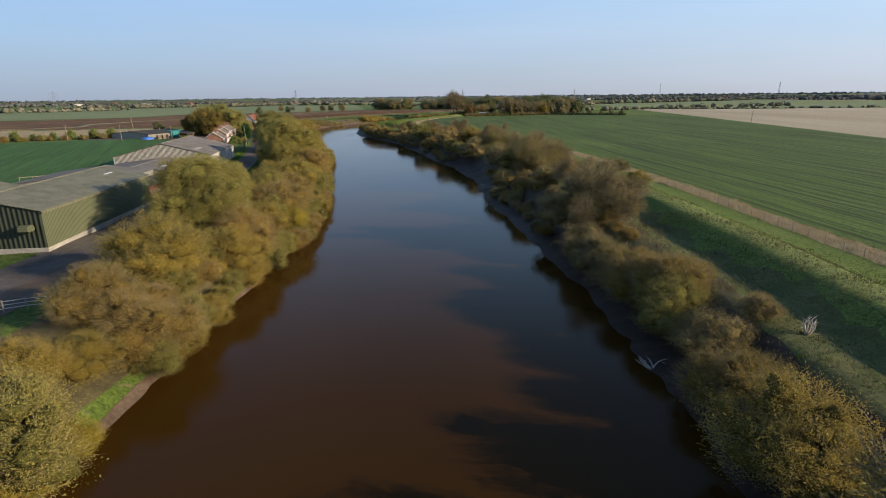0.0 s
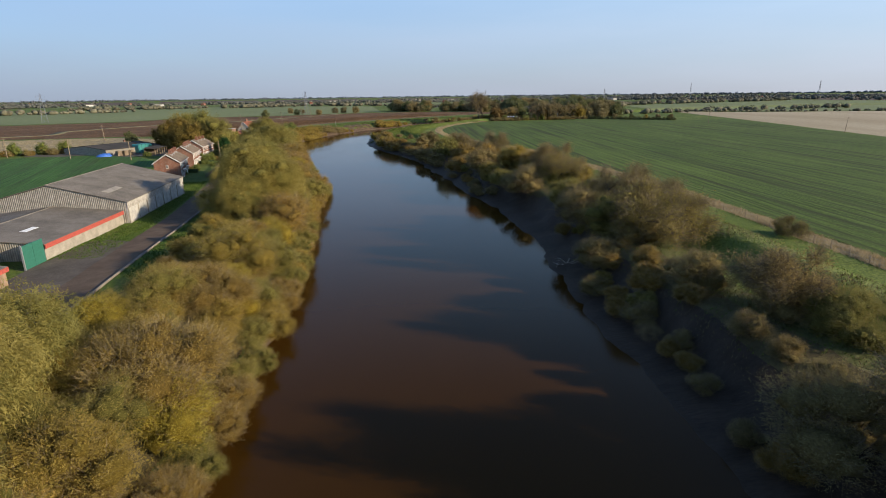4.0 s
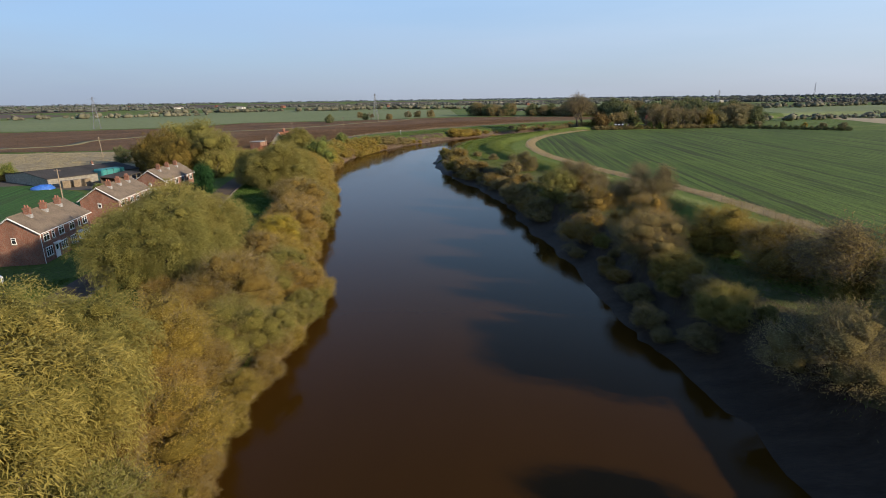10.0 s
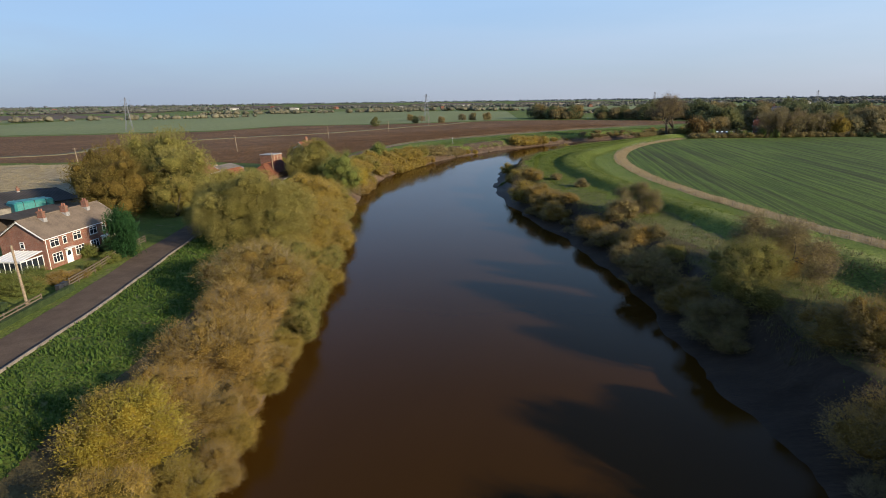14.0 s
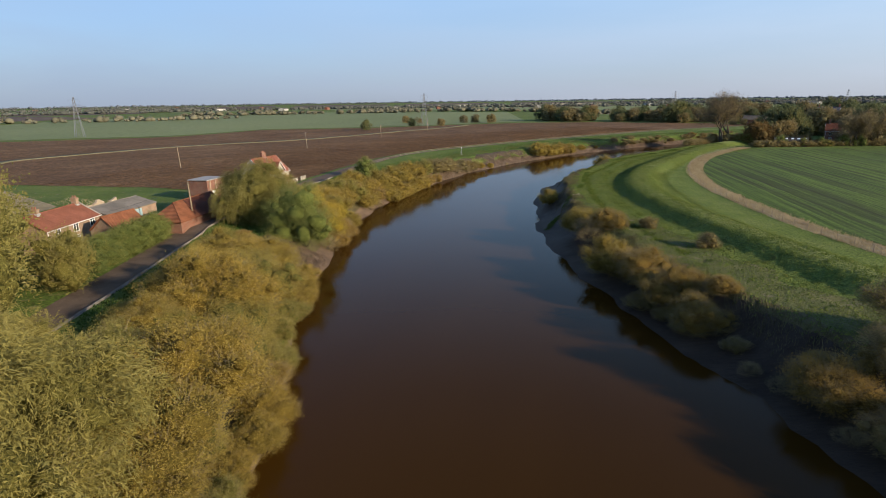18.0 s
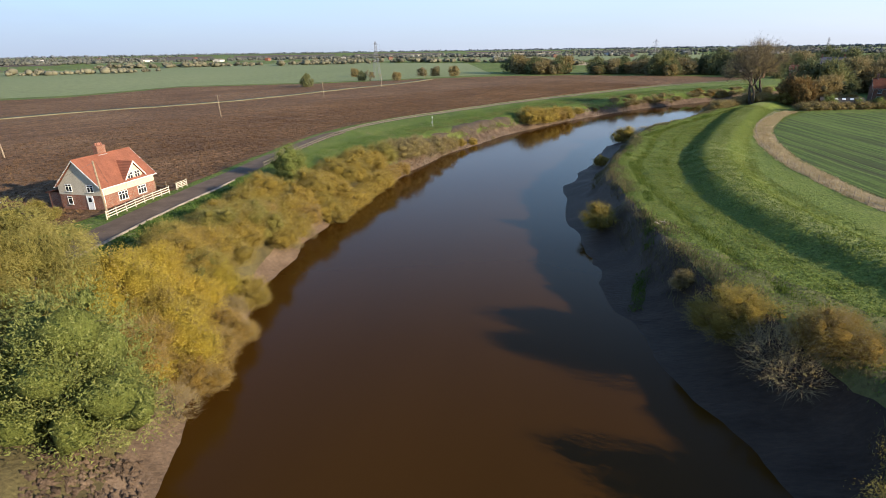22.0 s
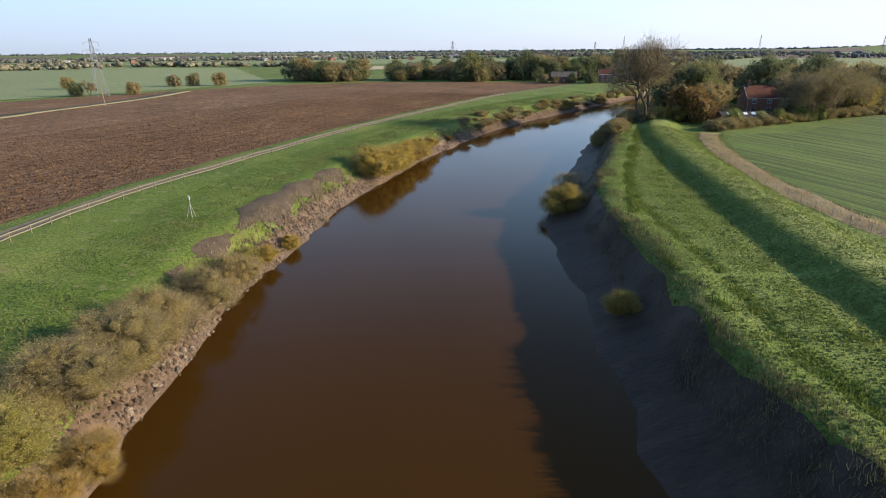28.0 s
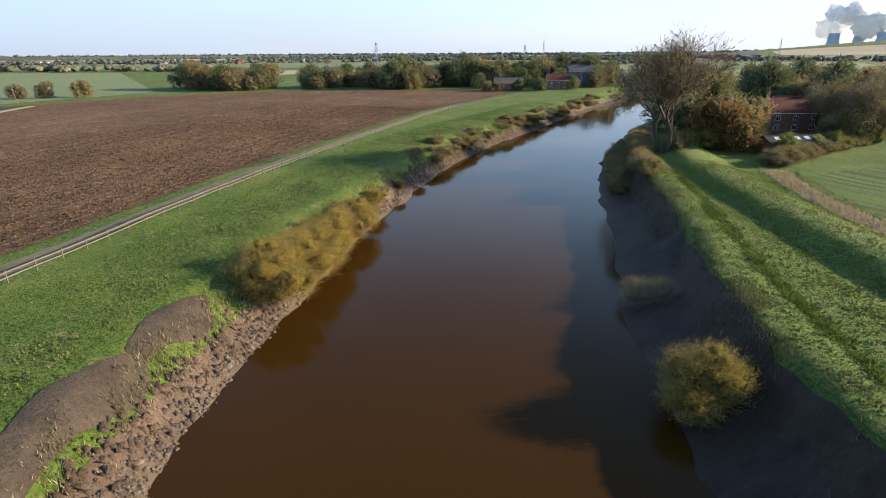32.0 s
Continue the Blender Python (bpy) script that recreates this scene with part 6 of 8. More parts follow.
def gabled(name, label, category, m, L, W, eave, ridge, wall, roof, over=0.3, thick=0.14, barge=None, gutter=True, upper=None, split=None, group=""):
    """A building with four walls, two roof slopes, ridge, bargeboards and gutters. Front runs along local x at y = 0."""
    ob = thing(name, m, label, category, group)
    t = 0.28
    base = -0.5
    for nm, y0, y1 in (("front_wall", 0, t), ("back_wall", W - t, W)):
        if upper:
            part(nm, boxed(0, L, y0, y1, base, split), wall, ob)
            part(nm, boxed(0, L, y0 + (0.02 if y0 else -0.02), y1 + (0.02 if y0 else -0.02), split, eave), upper, ob, "pale rendered upper wall")
        else:
            part(nm, boxed(0, L, y0, y1, base, eave), wall, ob)
    for x0, x1 in ((0, t), (L - t, L)):
        bm = bmesh.new()
        corners = [(x0, t, base), (x0, W - t, base), (x0, W - t, eave), (x0, W / 2, ridge - 0.12), (x0, t, eave)]
        solid(bm, [(x1, y, z) for _, y, z in corners], x1 - x0)
        part("gable_wall", bm, wall if not upper else wall, ob)
        if upper:
            bm = bmesh.new()
            out = -0.02 if x0 == 0 else 0.02
            solid(bm, [(x1 + out, y, z) for y, z in ((t, split), (W - t, split), (W - t, eave), (W / 2, ridge - 0.12), (t, eave))], x1 - x0)
            part("gable_render", bm, upper, ob, "pale rendered gable")
    slope = (ridge - eave) / (W / 2)
    for nm, side in (("front_roof", 0), ("back_roof", 1)):
        bm = bmesh.new()
        ye, ze = -over, eave - over * slope
        pts = [(-over, ye, ze), (L + over, ye, ze), (L + over, W / 2, ridge), (-over, W / 2, ridge)]
        if side:
            pts = [(x, W - y, z) for x, y, z in pts][::-1]
        solid(bm, [(x, y, z + thick) for x, y, z in pts], thick)
        part(nm, bm, roof, ob)
    part("ridge", rod(bmesh.new(), (-over, W / 2, ridge + thick * 0.7), (L + over, W / 2, ridge + thick * 0.7), 0.12, 0.12, 8), roof, ob)
    if barge:
        for x0 in (-over - 0.03, L + over):
            for side in (0, 1):
                bm = bmesh.new()
                ye, ze = -over, eave - over * slope
                pts = [(x0 + 0.03, ye, ze - 0.08), (x0 + 0.03, W / 2, ridge - 0.08), (x0 + 0.03, W / 2, ridge + thick), (x0 + 0.03, ye, ze + thick)]
                if side:
                    pts = [(x, W - y, z) for x, y, z in pts]
                solid(bm, pts, 0.03)
                part("bargeboard", bm, barge, ob)
    if gutter:
        for yy in (-over - 0.05, W + over + 0.05):
            part("gutter", rod(bmesh.new(), (-over, yy, eave - over * slope + 0.03), (L + over, yy, eave - over * slope + 0.03), 0.06, 0.06, 6), WHITE, ob)
        part("downpipe", rod(bmesh.new(), (0.12, -0.08, 0), (0.12, -0.08, eave - 0.1), 0.045, 0.045, 6), WHITE, ob)
    return ob


# ---- three pairs of brick houses by the lane ----
def brick_pair(x, y, a, L, label, conservatory=False):
    W, eave, ridge = 6.6, 4.5, 6.7
    ob = gabled("brick_house", label, "house", spot(x, y, a, 5.0), L, W, eave, ridge, BRICK, GREYTILE, barge=WHITE, group="houses by the lane")
    for u in (1.6, 3.4, 5.7, L - 5.7, L - 3.4, L - 1.6):
        narrow = abs(u - 3.4) < 0.1 or abs(u - (L - 3.4)) < 0.1
        window(ob, "front", u, 2.95, 0.7 if narrow else 1.5, 1.1, L, W, 1 if narrow else 2)
    for u in (1.7, 5.8, L - 5.8, L - 1.7):
        window(ob, "front", u, 0.75, 1.7, 1.35, L, W, 3)
    for u in (3.7, L - 3.7):
        door(ob, "front", u, L, W)
        part("door_canopy", boxed(u - 0.8, u + 0.8, -0.75, -0.01, 2.2, 2.32, bevel=0.02), WHITE, ob)
    for u in (2.0, L - 2.0):
        window(ob, "back", u, 2.95, 1.4, 1.1, L, W)
        window(ob, "back", u, 0.85, 1.6, 1.2, L, W)
    window(ob, "left", W / 2, 3.0, 0.6, 0.9, L, W, 1)
    for u in (L * 0.22, L * 0.5, L * 0.78):
        chimney(ob, u, W / 2 - 0.7, ridge - 0.75, ridge + 0.85, 0.5, 0.8, 2)
    if conservatory:
        cx0, cx1, cy0, cy1, h0, h1 = -3.6, -0.02, 0.6, 4.6, 2.1, 2.7
        con = part("conservatory", boxed(cx0, cx1, cy0, cy1, -0.4, 0.65), BRICK, ob, "white conservatory on a low brick wall")
        for k in range(5):
            xx = cx0 + 0.05 + (cx1 - cx0 - 0.1) * k / 4
            part("post", boxed(xx - 0.05, xx + 0.05, cy0, cy0 + 0.1, 0.65, h0), WHITE, con)
        for k in range(6):
            yy = cy0 + 0.05 + (cy1 - cy0 - 0.1) * k / 5
            part("post", boxed(cx0, cx0 + 0.1, yy - 0.05, yy + 0.05, 0.65, h0), WHITE, con)
        part("rail", boxed(cx0 - 0.05, cx1, cy0 - 0.05, cy0 + 0.12, h0, h0 + 0.14), WHITE, con)
        part("rail", boxed(cx0 - 0.05, cx0 + 0.12, cy0 + 0.12, cy1, h0, h0 + 0.14), WHITE, con)
        part("glazing", boxed(cx0 + 0.04, cx1, cy0 + 0.03, cy0 + 0.05, 0.65, h0), GLASS, con)
        part("glazing", boxed(cx0 + 0.03, cx0 + 0.05, cy0 + 0.06, cy1, 0.65, h0), GLASS, con)
        bm = bmesh.new()
        solid(bm, [(cx0 - 0.1, cy0 - 0.1, h0 + 0.18), (cx1, cy0 - 0.1, h1 + 0.05), (cx1, cy1, h1 + 0.05), (cx0 - 0.1, cy1, h0 + 0.18)], 0.04)
        part("roof_sheet", bm, plain("pale_roof_glazing", (0.62, 0.64, 0.66), 0.3, 0, 0.1), con)
        for k in range(7):
            yy = cy0 + (cy1 - cy0) * k / 6
            bm = bmesh.new()
            rod(bm, (cx0 - 0.1, yy, h0 + 0.22), (cx1, yy, h1 + 0.09), 0.035, 0.035, 5)
            part("glazing_bar", bm, WHITE, con)
    return ob


brick_pair(-98.3, 252.0, 100.0, 14.6, "red brick semi-detached house with a white conservatory", True)
brick_pair(-90.7, 229.0, 107.0, 13.9, "red brick semi-detached house with a grey tiled roof")
brick_pair(-82.3, 204.4, 109.0, 14.5, "red brick semi-detached house with a blank side wall")

# ---- warehouses ----
def shed(name, label, x, y, a, L, W, eave, ridge, front, gable, roof, plinth=None):
    ob = gabled(name, label, "warehouse", spot(x, y, a, 4.95), L, W, eave, ridge, front, roof, over=0.25, thick=0.1, gutter=False)
    for o in ob.children:
        if o.name.startswith("gable_wall"):
            o.data.materials[0] = gable
    if plinth:
        part("plinth", boxed(-0.06, L + 0.06, -0.06, -0.003, -0.4, plinth, bevel=0.02), CONCRETE, ob)
        part("plinth", boxed(-0.06, -0.003, 0, W, -0.4, plinth, bevel=0.02), CONCRETE, ob)
    return ob


OLIVEROOF = ribbed("olive_roof_sheet", (0.185, 0.175, 0.115), 0.33, "X", 0.6)
big = shed("green_warehouse", "large olive-green steel warehouse on a white plinth", -51.4, 67.1, 96.0, 32.5, 15.2, 5.6, 7.3, GREENCLAD, SHADECLAD, OLIVEROOF, 0.75)
part("eaves_trim", boxed(-0.3, 32.8, -0.36, -0.26, 5.3, 5.5), OLIVEROOF, big)
bay = shed("rear_warehouse", "rear warehouse bay with a bank of blue solar panels", -51.4 - 0.9945 * 15.5, 67.1 - 0.1045 * 15.5, 96.0, 22.0, 20.0, 5.5, 8.2, GREENCLAD, SHADECLAD, OLIVEROOF)
for r in range(2):
    for k in range(13):
        u0, v0 = 0.6 + k * 1.6, 2.8 + r * 3.2
        zs = lambda v: 5.5 + v * 0.27 + 0.2
        bm = bmesh.new()
        solid(bm, [(u0, v0, zs(v0)), (u0 + 1.5, v0, zs(v0)), (u0 + 1.5, v0 + 3.0, zs(v0 + 3.0)), (u0, v0 + 3.0, zs(v0 + 3.0))], 0.05)
        part("solar_panel", bm, SOLAR, bay, "dark blue solar panel")
vent = part("extract_hood", boxed(-1.3, -0.02, 1.0, 2.6, 3.0, 3.9, bevel=0.2), GREENCLAD, big)
part("roof_light", boxed(26, 28.5, 4.2, 5.0, 6.68, 6.74), plain("roof_light_sheet", (0.7, 0.7, 0.68), 0.4, 0, 0.1), big)
shadow_door = part("doorway", boxed(-0.05, -0.01, 11.0, 14.5, 0, 3.6), WHITE, big)

white = shed("white_shed", "long grubby white shed with a grey corrugated roof", -64.6, 150.6, 100.0, 31.0, 25.0, 3.95, 7.3, WHITECLAD, GREYCLAD, ASBESTOS)
part("eaves_board", boxed(-0.1, 31.1, -0.09, -0.01, 2.75, 3.9), surface("grimy_board", [(0.3, (0.26, 0.24, 0.21)), (0.7, (0.50, 0.47, 0.42))], 1.5, 9, 0.9, 0.3, 0.02), white, "stained pale board under the eaves")
for k in range(8):
    u = 0.15 + k * 4.35
    part("bay_post", boxed(u - 0.12, u + 0.12, -0.13, -0.012, -0.3, 2.75), CONCRETE, white)
part("skirting_wall", boxed(-0.1, 31.1, -0.16, -0.135, -0.4, 0.25), CONCRETE, white)
part("roof_patch", solid(bmesh.new(), [(3, 4.0, 5.17), (9, 4.0, 5.17), (9, 5.2, 5.49), (3, 5.2, 5.49)], 0.03), CONCRETE, white, "paler roof sheet")

low = shed("low_shed", "low concrete shed with a red fascia and mossy flat roof", -62.9, 128.1, 97.0, 22.6, 22.0, 2.35, 3.5, CONCRETE, GREYCLAD, ASBESTOS)
part("fascia", boxed(-0.2, 22.4, -0.34, -0.26, 1.75, 2.4), REDPAINT, low, "faded red fascia board")
part("roof_light", solid(bmesh.new(), [(5, 5.2, 3.05), (8, 5.2, 3.05), (8, 6.1, 3.15), (5, 6.1, 3.15)], 0.03), WHITE, low)
gate = thing("steel_gate", spot(-62.3, 123.6, 97, 4.95), "tall green sheet-steel gate between two sheds", "gate")
part("leaf", boxed(0, 2.1, -0.05, 0.05, 0, 3.3, bevel=0.01), TEALDOOR, gate)
part("leaf", boxed(2.14, 4.3, -0.05, 0.05, 0, 3.3, bevel=0.01), TEALDOOR, gate)
part("post", boxed(-0.2, -0.02, -0.1, 0.1, -0.3, 3.4), STEEL, gate)
mid = shed("grey_shed", "grey sheeted shed with a mossy roof", -66.5, 108.5, 97.0, 19.0, 20.0, 3.0, 4.2, GREYCLAD, GREYCLAD, ASBESTOS)
low2 = shed("brick_shed", "low brick shed with a red fascia beside the yard", -58.5, 106.0, 97.0, 12.0, 7.5, 2.3, 2.9, OLDBRICK, BRICK, ASBESTOS)
part("fascia", boxed(-0.2, 12.2, -0.34, -0.26, 1.8, 2.35), REDPAINT, low2)
window(low2, "right", 3.0, 0.9, 1.1, 1.0, 12.0, 7.5)
door(low2, "front", 9.5, 12.0, 7.5, DARKTIMBER, label="dark boarded door")

# ---- rendered farmhouse at the bend of the lane ----
L, W, EV, RD = 10.2, 7.5, 3.5, 7.1
farm = gabled("farmhouse", "brick and pale-rendered farmhouse with an orange-red tiled roof", "house", spot(-128.1, 375.9, 87.0, 5.2), L, W, EV, RD, BRICK, REDTILE, over=0.35, barge=WHITE, upper=RENDER, split=2.15)
gw = 3.4
bm = bmesh.new()
gx0 = 4.6
solid(bm, [(gx0, -0.06, EV - 0.9), (gx0 + gw, -0.06, EV - 0.9), (gx0 + gw, -0.06, EV + 0.4), (gx0 + gw / 2, -0.06, EV + 2.3), (gx0, -0.06, EV + 0.4)], 0.2)
dg = part("dormer_gable", bm, RENDER, farm, "pale rendered dormer gable")
for s in (0, 1):
    x0, x1 = (gx0 - 0.35, gx0 + gw / 2) if s == 0 else (gx0 + gw + 0.35, gx0 + gw / 2)
    z0, z1 = EV + 0.05, EV + 2.45
    bm = bmesh.new()
    pts = [(x0, -0.4, z0), (x1, -0.4, z1), (x1, 3.4, z1), (x0, 0.8, z0)]
    solid(bm, pts if s else pts[::-1], 0.12)
    part("dormer_roof", bm, REDTILE, farm)
    bm = bmesh.new()
    pts = [(x0, -0.43, z0 - 0.12), (x1, -0.43, z1 - 0.12), (x1, -0.43, z1 + 0.12), (x0, -0.43, z0 + 0.12)]
    solid(bm, pts, 0.04)
    part("bargeboard", bm, WHITE, farm)
for u in (gx0 + 0.95, gx0 + 2.35):
    wob_ = window(farm, "front", u, 3.1, 1.05, 1.35, L, W, 2)
    wob_.matrix_local = pose(u, -0.07, 3.1)
window(farm, "front", 3.6, 0.75, 1.7, 1.3, L, W, 3)
window(farm, "front", 7.4, 0.75, 1.7, 1.3, L, W, 3)
window(farm, "left", 1.9, 2.6, 1.1, 1.1, L, W, 2)
window(farm, "left", 5.6, 2.6, 1.1, 1.1, L, W, 2)
door(farm, "left", 5.2, L, W)
window(farm, "left", 1.7, 0.7, 0.8, 1.2, L, W, 1)
chimney(farm, 5.2, W / 2 + 0.3, RD - 0.6, RD + 1.35, 1.5, 0.75, 1)
for k in range(4):
    part("chimney_pot", rod(bmesh.new(), (4.7 + k * 0.33, W / 2 + 0.3, RD + 1.34), (4.7 + k * 0.33, W / 2 + 0.3, RD + 1.75), 0.13, 0.11, 8), CLAYPOT, farm)
part("lean_to", boxed(0.5, 5.0, W + 0.02, W + 2.6, -0.4, 2.2), BRICK, farm)
part("lean_to_roof", solid(bmesh.new(), [(0.2, W + 0.02, 2.95), (0.2, W + 2.9, 2.2), (5.3, W + 2.9, 2.2), (5.3, W + 0.02, 2.95)][::-1], 0.12), DARKPANTILE, farm)

# ---- old cottage and barns ----
L, W = 12.0, 6.2
cot = gabled("cottage", "old brick cottage with white sash windows and a red tiled roof", "house", spot(-124.6, 314.0, 104.0, 5.0), L, W, 3.7, 5.6, OLDBRICK, REDTILE, barge=None)
for u in (2.2, 6.2, 10.2):
    window(cot, "front", u, 2.2, 1.2, 1.35, L, W, 2)
    window(cot, "front", u, 0.4, 1.2, 1.3, L, W, 2)
chimney(cot, L - 0.7, W / 2, 5.0, 6.7, 0.6, 0.9, 2, OLDBRICK)
chimney(cot, 2.5, W / 2, 5.2, 6.5, 0.6, 0.9, 2, OLDBRICK)
part("coping", solid(bmesh.new(), [(L + 0.3, -0.3, 3.68), (L + 0.3, W / 2, 5.85), (L + 0.0, W / 2, 5.85), (L + 0.0, -0.3, 3.68)], 0.1), CONCRETE, cot)
out = gabled("pantiled_outbuilding", "small brick outbuilding with weathered pantiles and an open doorway", "outbuilding", spot(-118.8, 320.6, 92.0, 5.0), 6.4, 5.0, 2.4, 4.5, OLDBRICK, PANTILE, gutter=False, over=0.15)
# no opening here: a black plate imitates the dark inside
part("doorway", boxed(6.41, 6.43, 1.6, 2.6, 0.9, 2.4), BLACK, out, "black plate standing for the shade inside an open doorway")

L, W = 15.0, 6.0
barn = thing("hipped_barn", spot(-114.7, 329.6, 97.5, 5.0), "long brick barn with a hipped pantile roof beside the lane", "barn")
for nm, x0, x1, y0, y1 in (("front_wall", 0, L, 0, 0.3), ("back_wall", 0, L, W - 0.3, W), ("end_wall", 0, 0.3, 0.3, W - 0.3), ("end_wall", L - 0.3, L, 0.3, W - 0.3)):
    part(nm, boxed(x0, x1, y0, y1, -0.5, 1.95), BRICK, barn)
o, ev, rg, hp = 0.25, 1.9, 4.7, 3.0
for nm, pts, mat in (("front_roof", [(-o, -o, ev), (hp * 1.9, -o, ev), (hp * 1.9, W / 2, rg), (hp, W / 2, rg)], PANTILE),
                     ("front_roof", [(hp * 1.9 + 0.02, -o, ev), (L + o, -o, ev), (L + o, W / 2, rg), (hp * 1.9 + 0.02, W / 2, rg)], DARKPANTILE),
                     ("hip_roof", [(-o, W + o, ev), (-o, -o, ev), (hp, W / 2, rg)], PANTILE),
                     ("back_roof", [(L + o, W + o, ev), (-o, W + o, ev), (hp, W / 2, rg), (L + o, W / 2, rg)], PANTILE)):
    part(nm, solid(bmesh.new(), [(a_, b_, c_ + 0.12) for a_, b_, c_ in pts], 0.12), mat, barn)
part("ridge", rod(bmesh.new(), (hp, W / 2, rg + 0.1), (L + o, W / 2, rg + 0.1), 0.12, 0.12, 8), PANTILE, barn)
part("hip_tile", rod(bmesh.new(), (-o, -o, ev + 0.12), (hp, W / 2, rg + 0.12), 0.10, 0.10, 6), PANTILE, barn)
part("gable_wall", solid(bmesh.new(), [(L, 0.3, 1.9), (L, W - 0.3, 1.9), (L, W / 2, 4.6)], 0.3), BRICK, barn)

tower = thing("brick_store", spot(-131.5, 358.0, 92.0, 5.0), "square red brick store with a flat roof", "outbuilding")
part("wall", boxed(0, 6.0, 0, 4.6, -0.5, 4.5), BRICK, tower)
part("flat_roof", boxed(-0.2, 6.2, -0.2, 4.8, 4.5, 4.72, bevel=0.03), LEADGREY, tower)
for k in range(3):
    part("pier", boxed(0.8 + k * 2.0, 1.2 + k * 2.0, -0.12, -0.005, -0.3, 4.45), OLDBRICK, tower)
part("doorway", boxed(1.6, 2.7, -0.03, -0.006, 0.0, 2.1), WHITE, tower, "white door")
ruin = gabled("ruined_shed", "tumbledown stone shed with a broken grey sheet roof", "outbuilding", spot(-131.0, 331.0, 98.0, 5.0), 13.0, 8.5, 2.2, 3.4, OLDBRICK, ASBESTOS, gutter=False, over=0.2)
part("sliding_door", boxed(3.5, 8.5, -0.08, -0.01, 0, 2.0), plain("pale_blue_boards", (0.28, 0.38, 0.40), 0.8, 0, 0.3), ruin)
RUBBLESTONE = surface("pale_broken_masonry", [(0.3, (0.27, 0.20, 0.135)), (0.7, (0.44, 0.36, 0.26))], 0.9, 6.0, 0.95, 0.8, 0.06)
rub = random.Random(8)
for v0, v1, u0, u1 in ((8.9, 9.4, -2.0, 13.5), (10.6, 11.1, 3.0, 12.0)):
    n = 32
    tops = [max(0.4, 2.5 + 0.55 * math.sin(k * 0.35 + v0) + rub.uniform(-0.22, 0.22)) for k in range(n + 1)]
    bm = bmesh.new()
    us = [u0 + (u1 - u0) * k / n for k in range(n + 1)]
    face = bm.faces.new([bm.verts.new((us[k], v0, tops[k])) for k in range(n + 1)] + [bm.verts.new((u1, v0, -0.3)), bm.verts.new((u0, v0, -0.3))])
    ext_ = bmesh.ops.extrude_face_region(bm, geom=[face])
    bmesh.ops.translate(bm, vec=(0, v1 - v0, 0), verts=[v for v in ext_["geom"] if isinstance(v, bmesh.types.BMVert)])
    bmesh.ops.recalc_face_normals(bm, faces=bm.faces)
    part("broken_wall", bm, RUBBLESTONE, ruin, "broken stone wall with a jagged top")
for k in range(40):
    s = rub.uniform(0.15, 0.42)
    st = part("loose_stone", boxed(-s, s, -s * 0.7, s * 0.7, -s * 0.45, s * 0.45, bevel=s * 0.2), RUBBLESTONE, ruin)
    st.matrix_local = pose(rub.uniform(-3, 14), rub.uniform(9.4, 10.6), rub.uniform(0.0, 0.25), rub.uniform(-30, 30), rub.uniform(-30, 30), rub.uniform(0, 180))

# ---- farmyard behind the houses ----
yard = gabled("yard_barn", "wide low barn with a dark felted roof", "barn", spot(-142.5, 264.5, 70.0, 5.0), 25.0, 24.0, 2.3, 3.5, GREYCLAD, BLACKROOF, gutter=False, over=0.3)
chimney(yard, 18, 12, 3.2, 4.5, 0.5, 0.5, 1)
cart = thing("open_shed", spot(-125.0, 268.0, 98.0, 5.0), "dark open-fronted timber cart shed", "shed")
part("back_wall", boxed(0, 12, 4.0, 4.15, -0.3, 2.5), DARKTIMBER, cart)
part("roof", solid(bmesh.new(), [(-0.3, -0.3, 2.4), (12.3, -0.3, 2.4), (12.3, 4.4, 2.8), (-0.3, 4.4, 2.8)], 0.12), BLACKROOF, cart)
for k in range(6):
    part("post", boxed(k * 2.36, k * 2.36 + 0.2, 0, 0.2, -0.3, 2.35), TIMBER, cart)
tarp = thing("sheeted_stack", spot(-136.0, 276.0, 75.0, 5.0), "stack covered with a teal tarpaulin", "stack")
part("cover", boxed(0, 7.0, 0, 4.0, -0.2, 3.4, bevel=0.35), TEAL, tarp)
for k in range(3):
    part("strap", boxed(1.4 + k * 2.0, 1.5 + k * 2.0, -0.03, 4.03, 0, 3.43, bevel=0.02), BLACK, tarp)
blue = thing("blue_heap", spot(-141.5, 262.0, 40.0, 5.0), "heap under a blue tarpaulin", "heap")
bm = bmesh.new()
bmesh.ops.create_icosphere(bm, subdivisions=3, radius=1.0)
for v in bm.verts:
    n_ = noise.noise(v.co * 1.7)
    v.co = Vector((v.co.x * 2.8, v.co.y * 1.7, max(-0.2, v.co.z * 1.35))) * (1 + 0.25 * n_)
part("tarpaulin", bm, BLUETARP, blue, rounded=True)
for k, (px, py) in enumerate(((-137.5, 264.0), (-136.2, 266.2), (-135.0, 268.6))):
    pal = thing("pallet_stack", spot(px, py, 70 + k * 7, 5.0), "stack of weathered timber pallets", "pallets", "pallet stacks")
    for j in range(9):
        part("pallet", boxed(0, 1.9, 0, 1.5, 0.22 * j, 0.22 * j + 0.14), TIMBER, pal)
trailer = thing("white_caravan", spot(-80.0, 193.5, 60.0, 5.0) @ Matrix.Scale(0.62, 4), "small white caravan parked by the lane", "caravan")
part("body", boxed(0, 3.6, 0, 1.9, 0.45, 2.2, bevel=0.3), WHITE, trailer)
for u in (0.9, 2.2):
    part("window", boxed(u - 0.45, u + 0.45, -0.02, 0.02, 1.2, 1.8), GLASS, trailer)
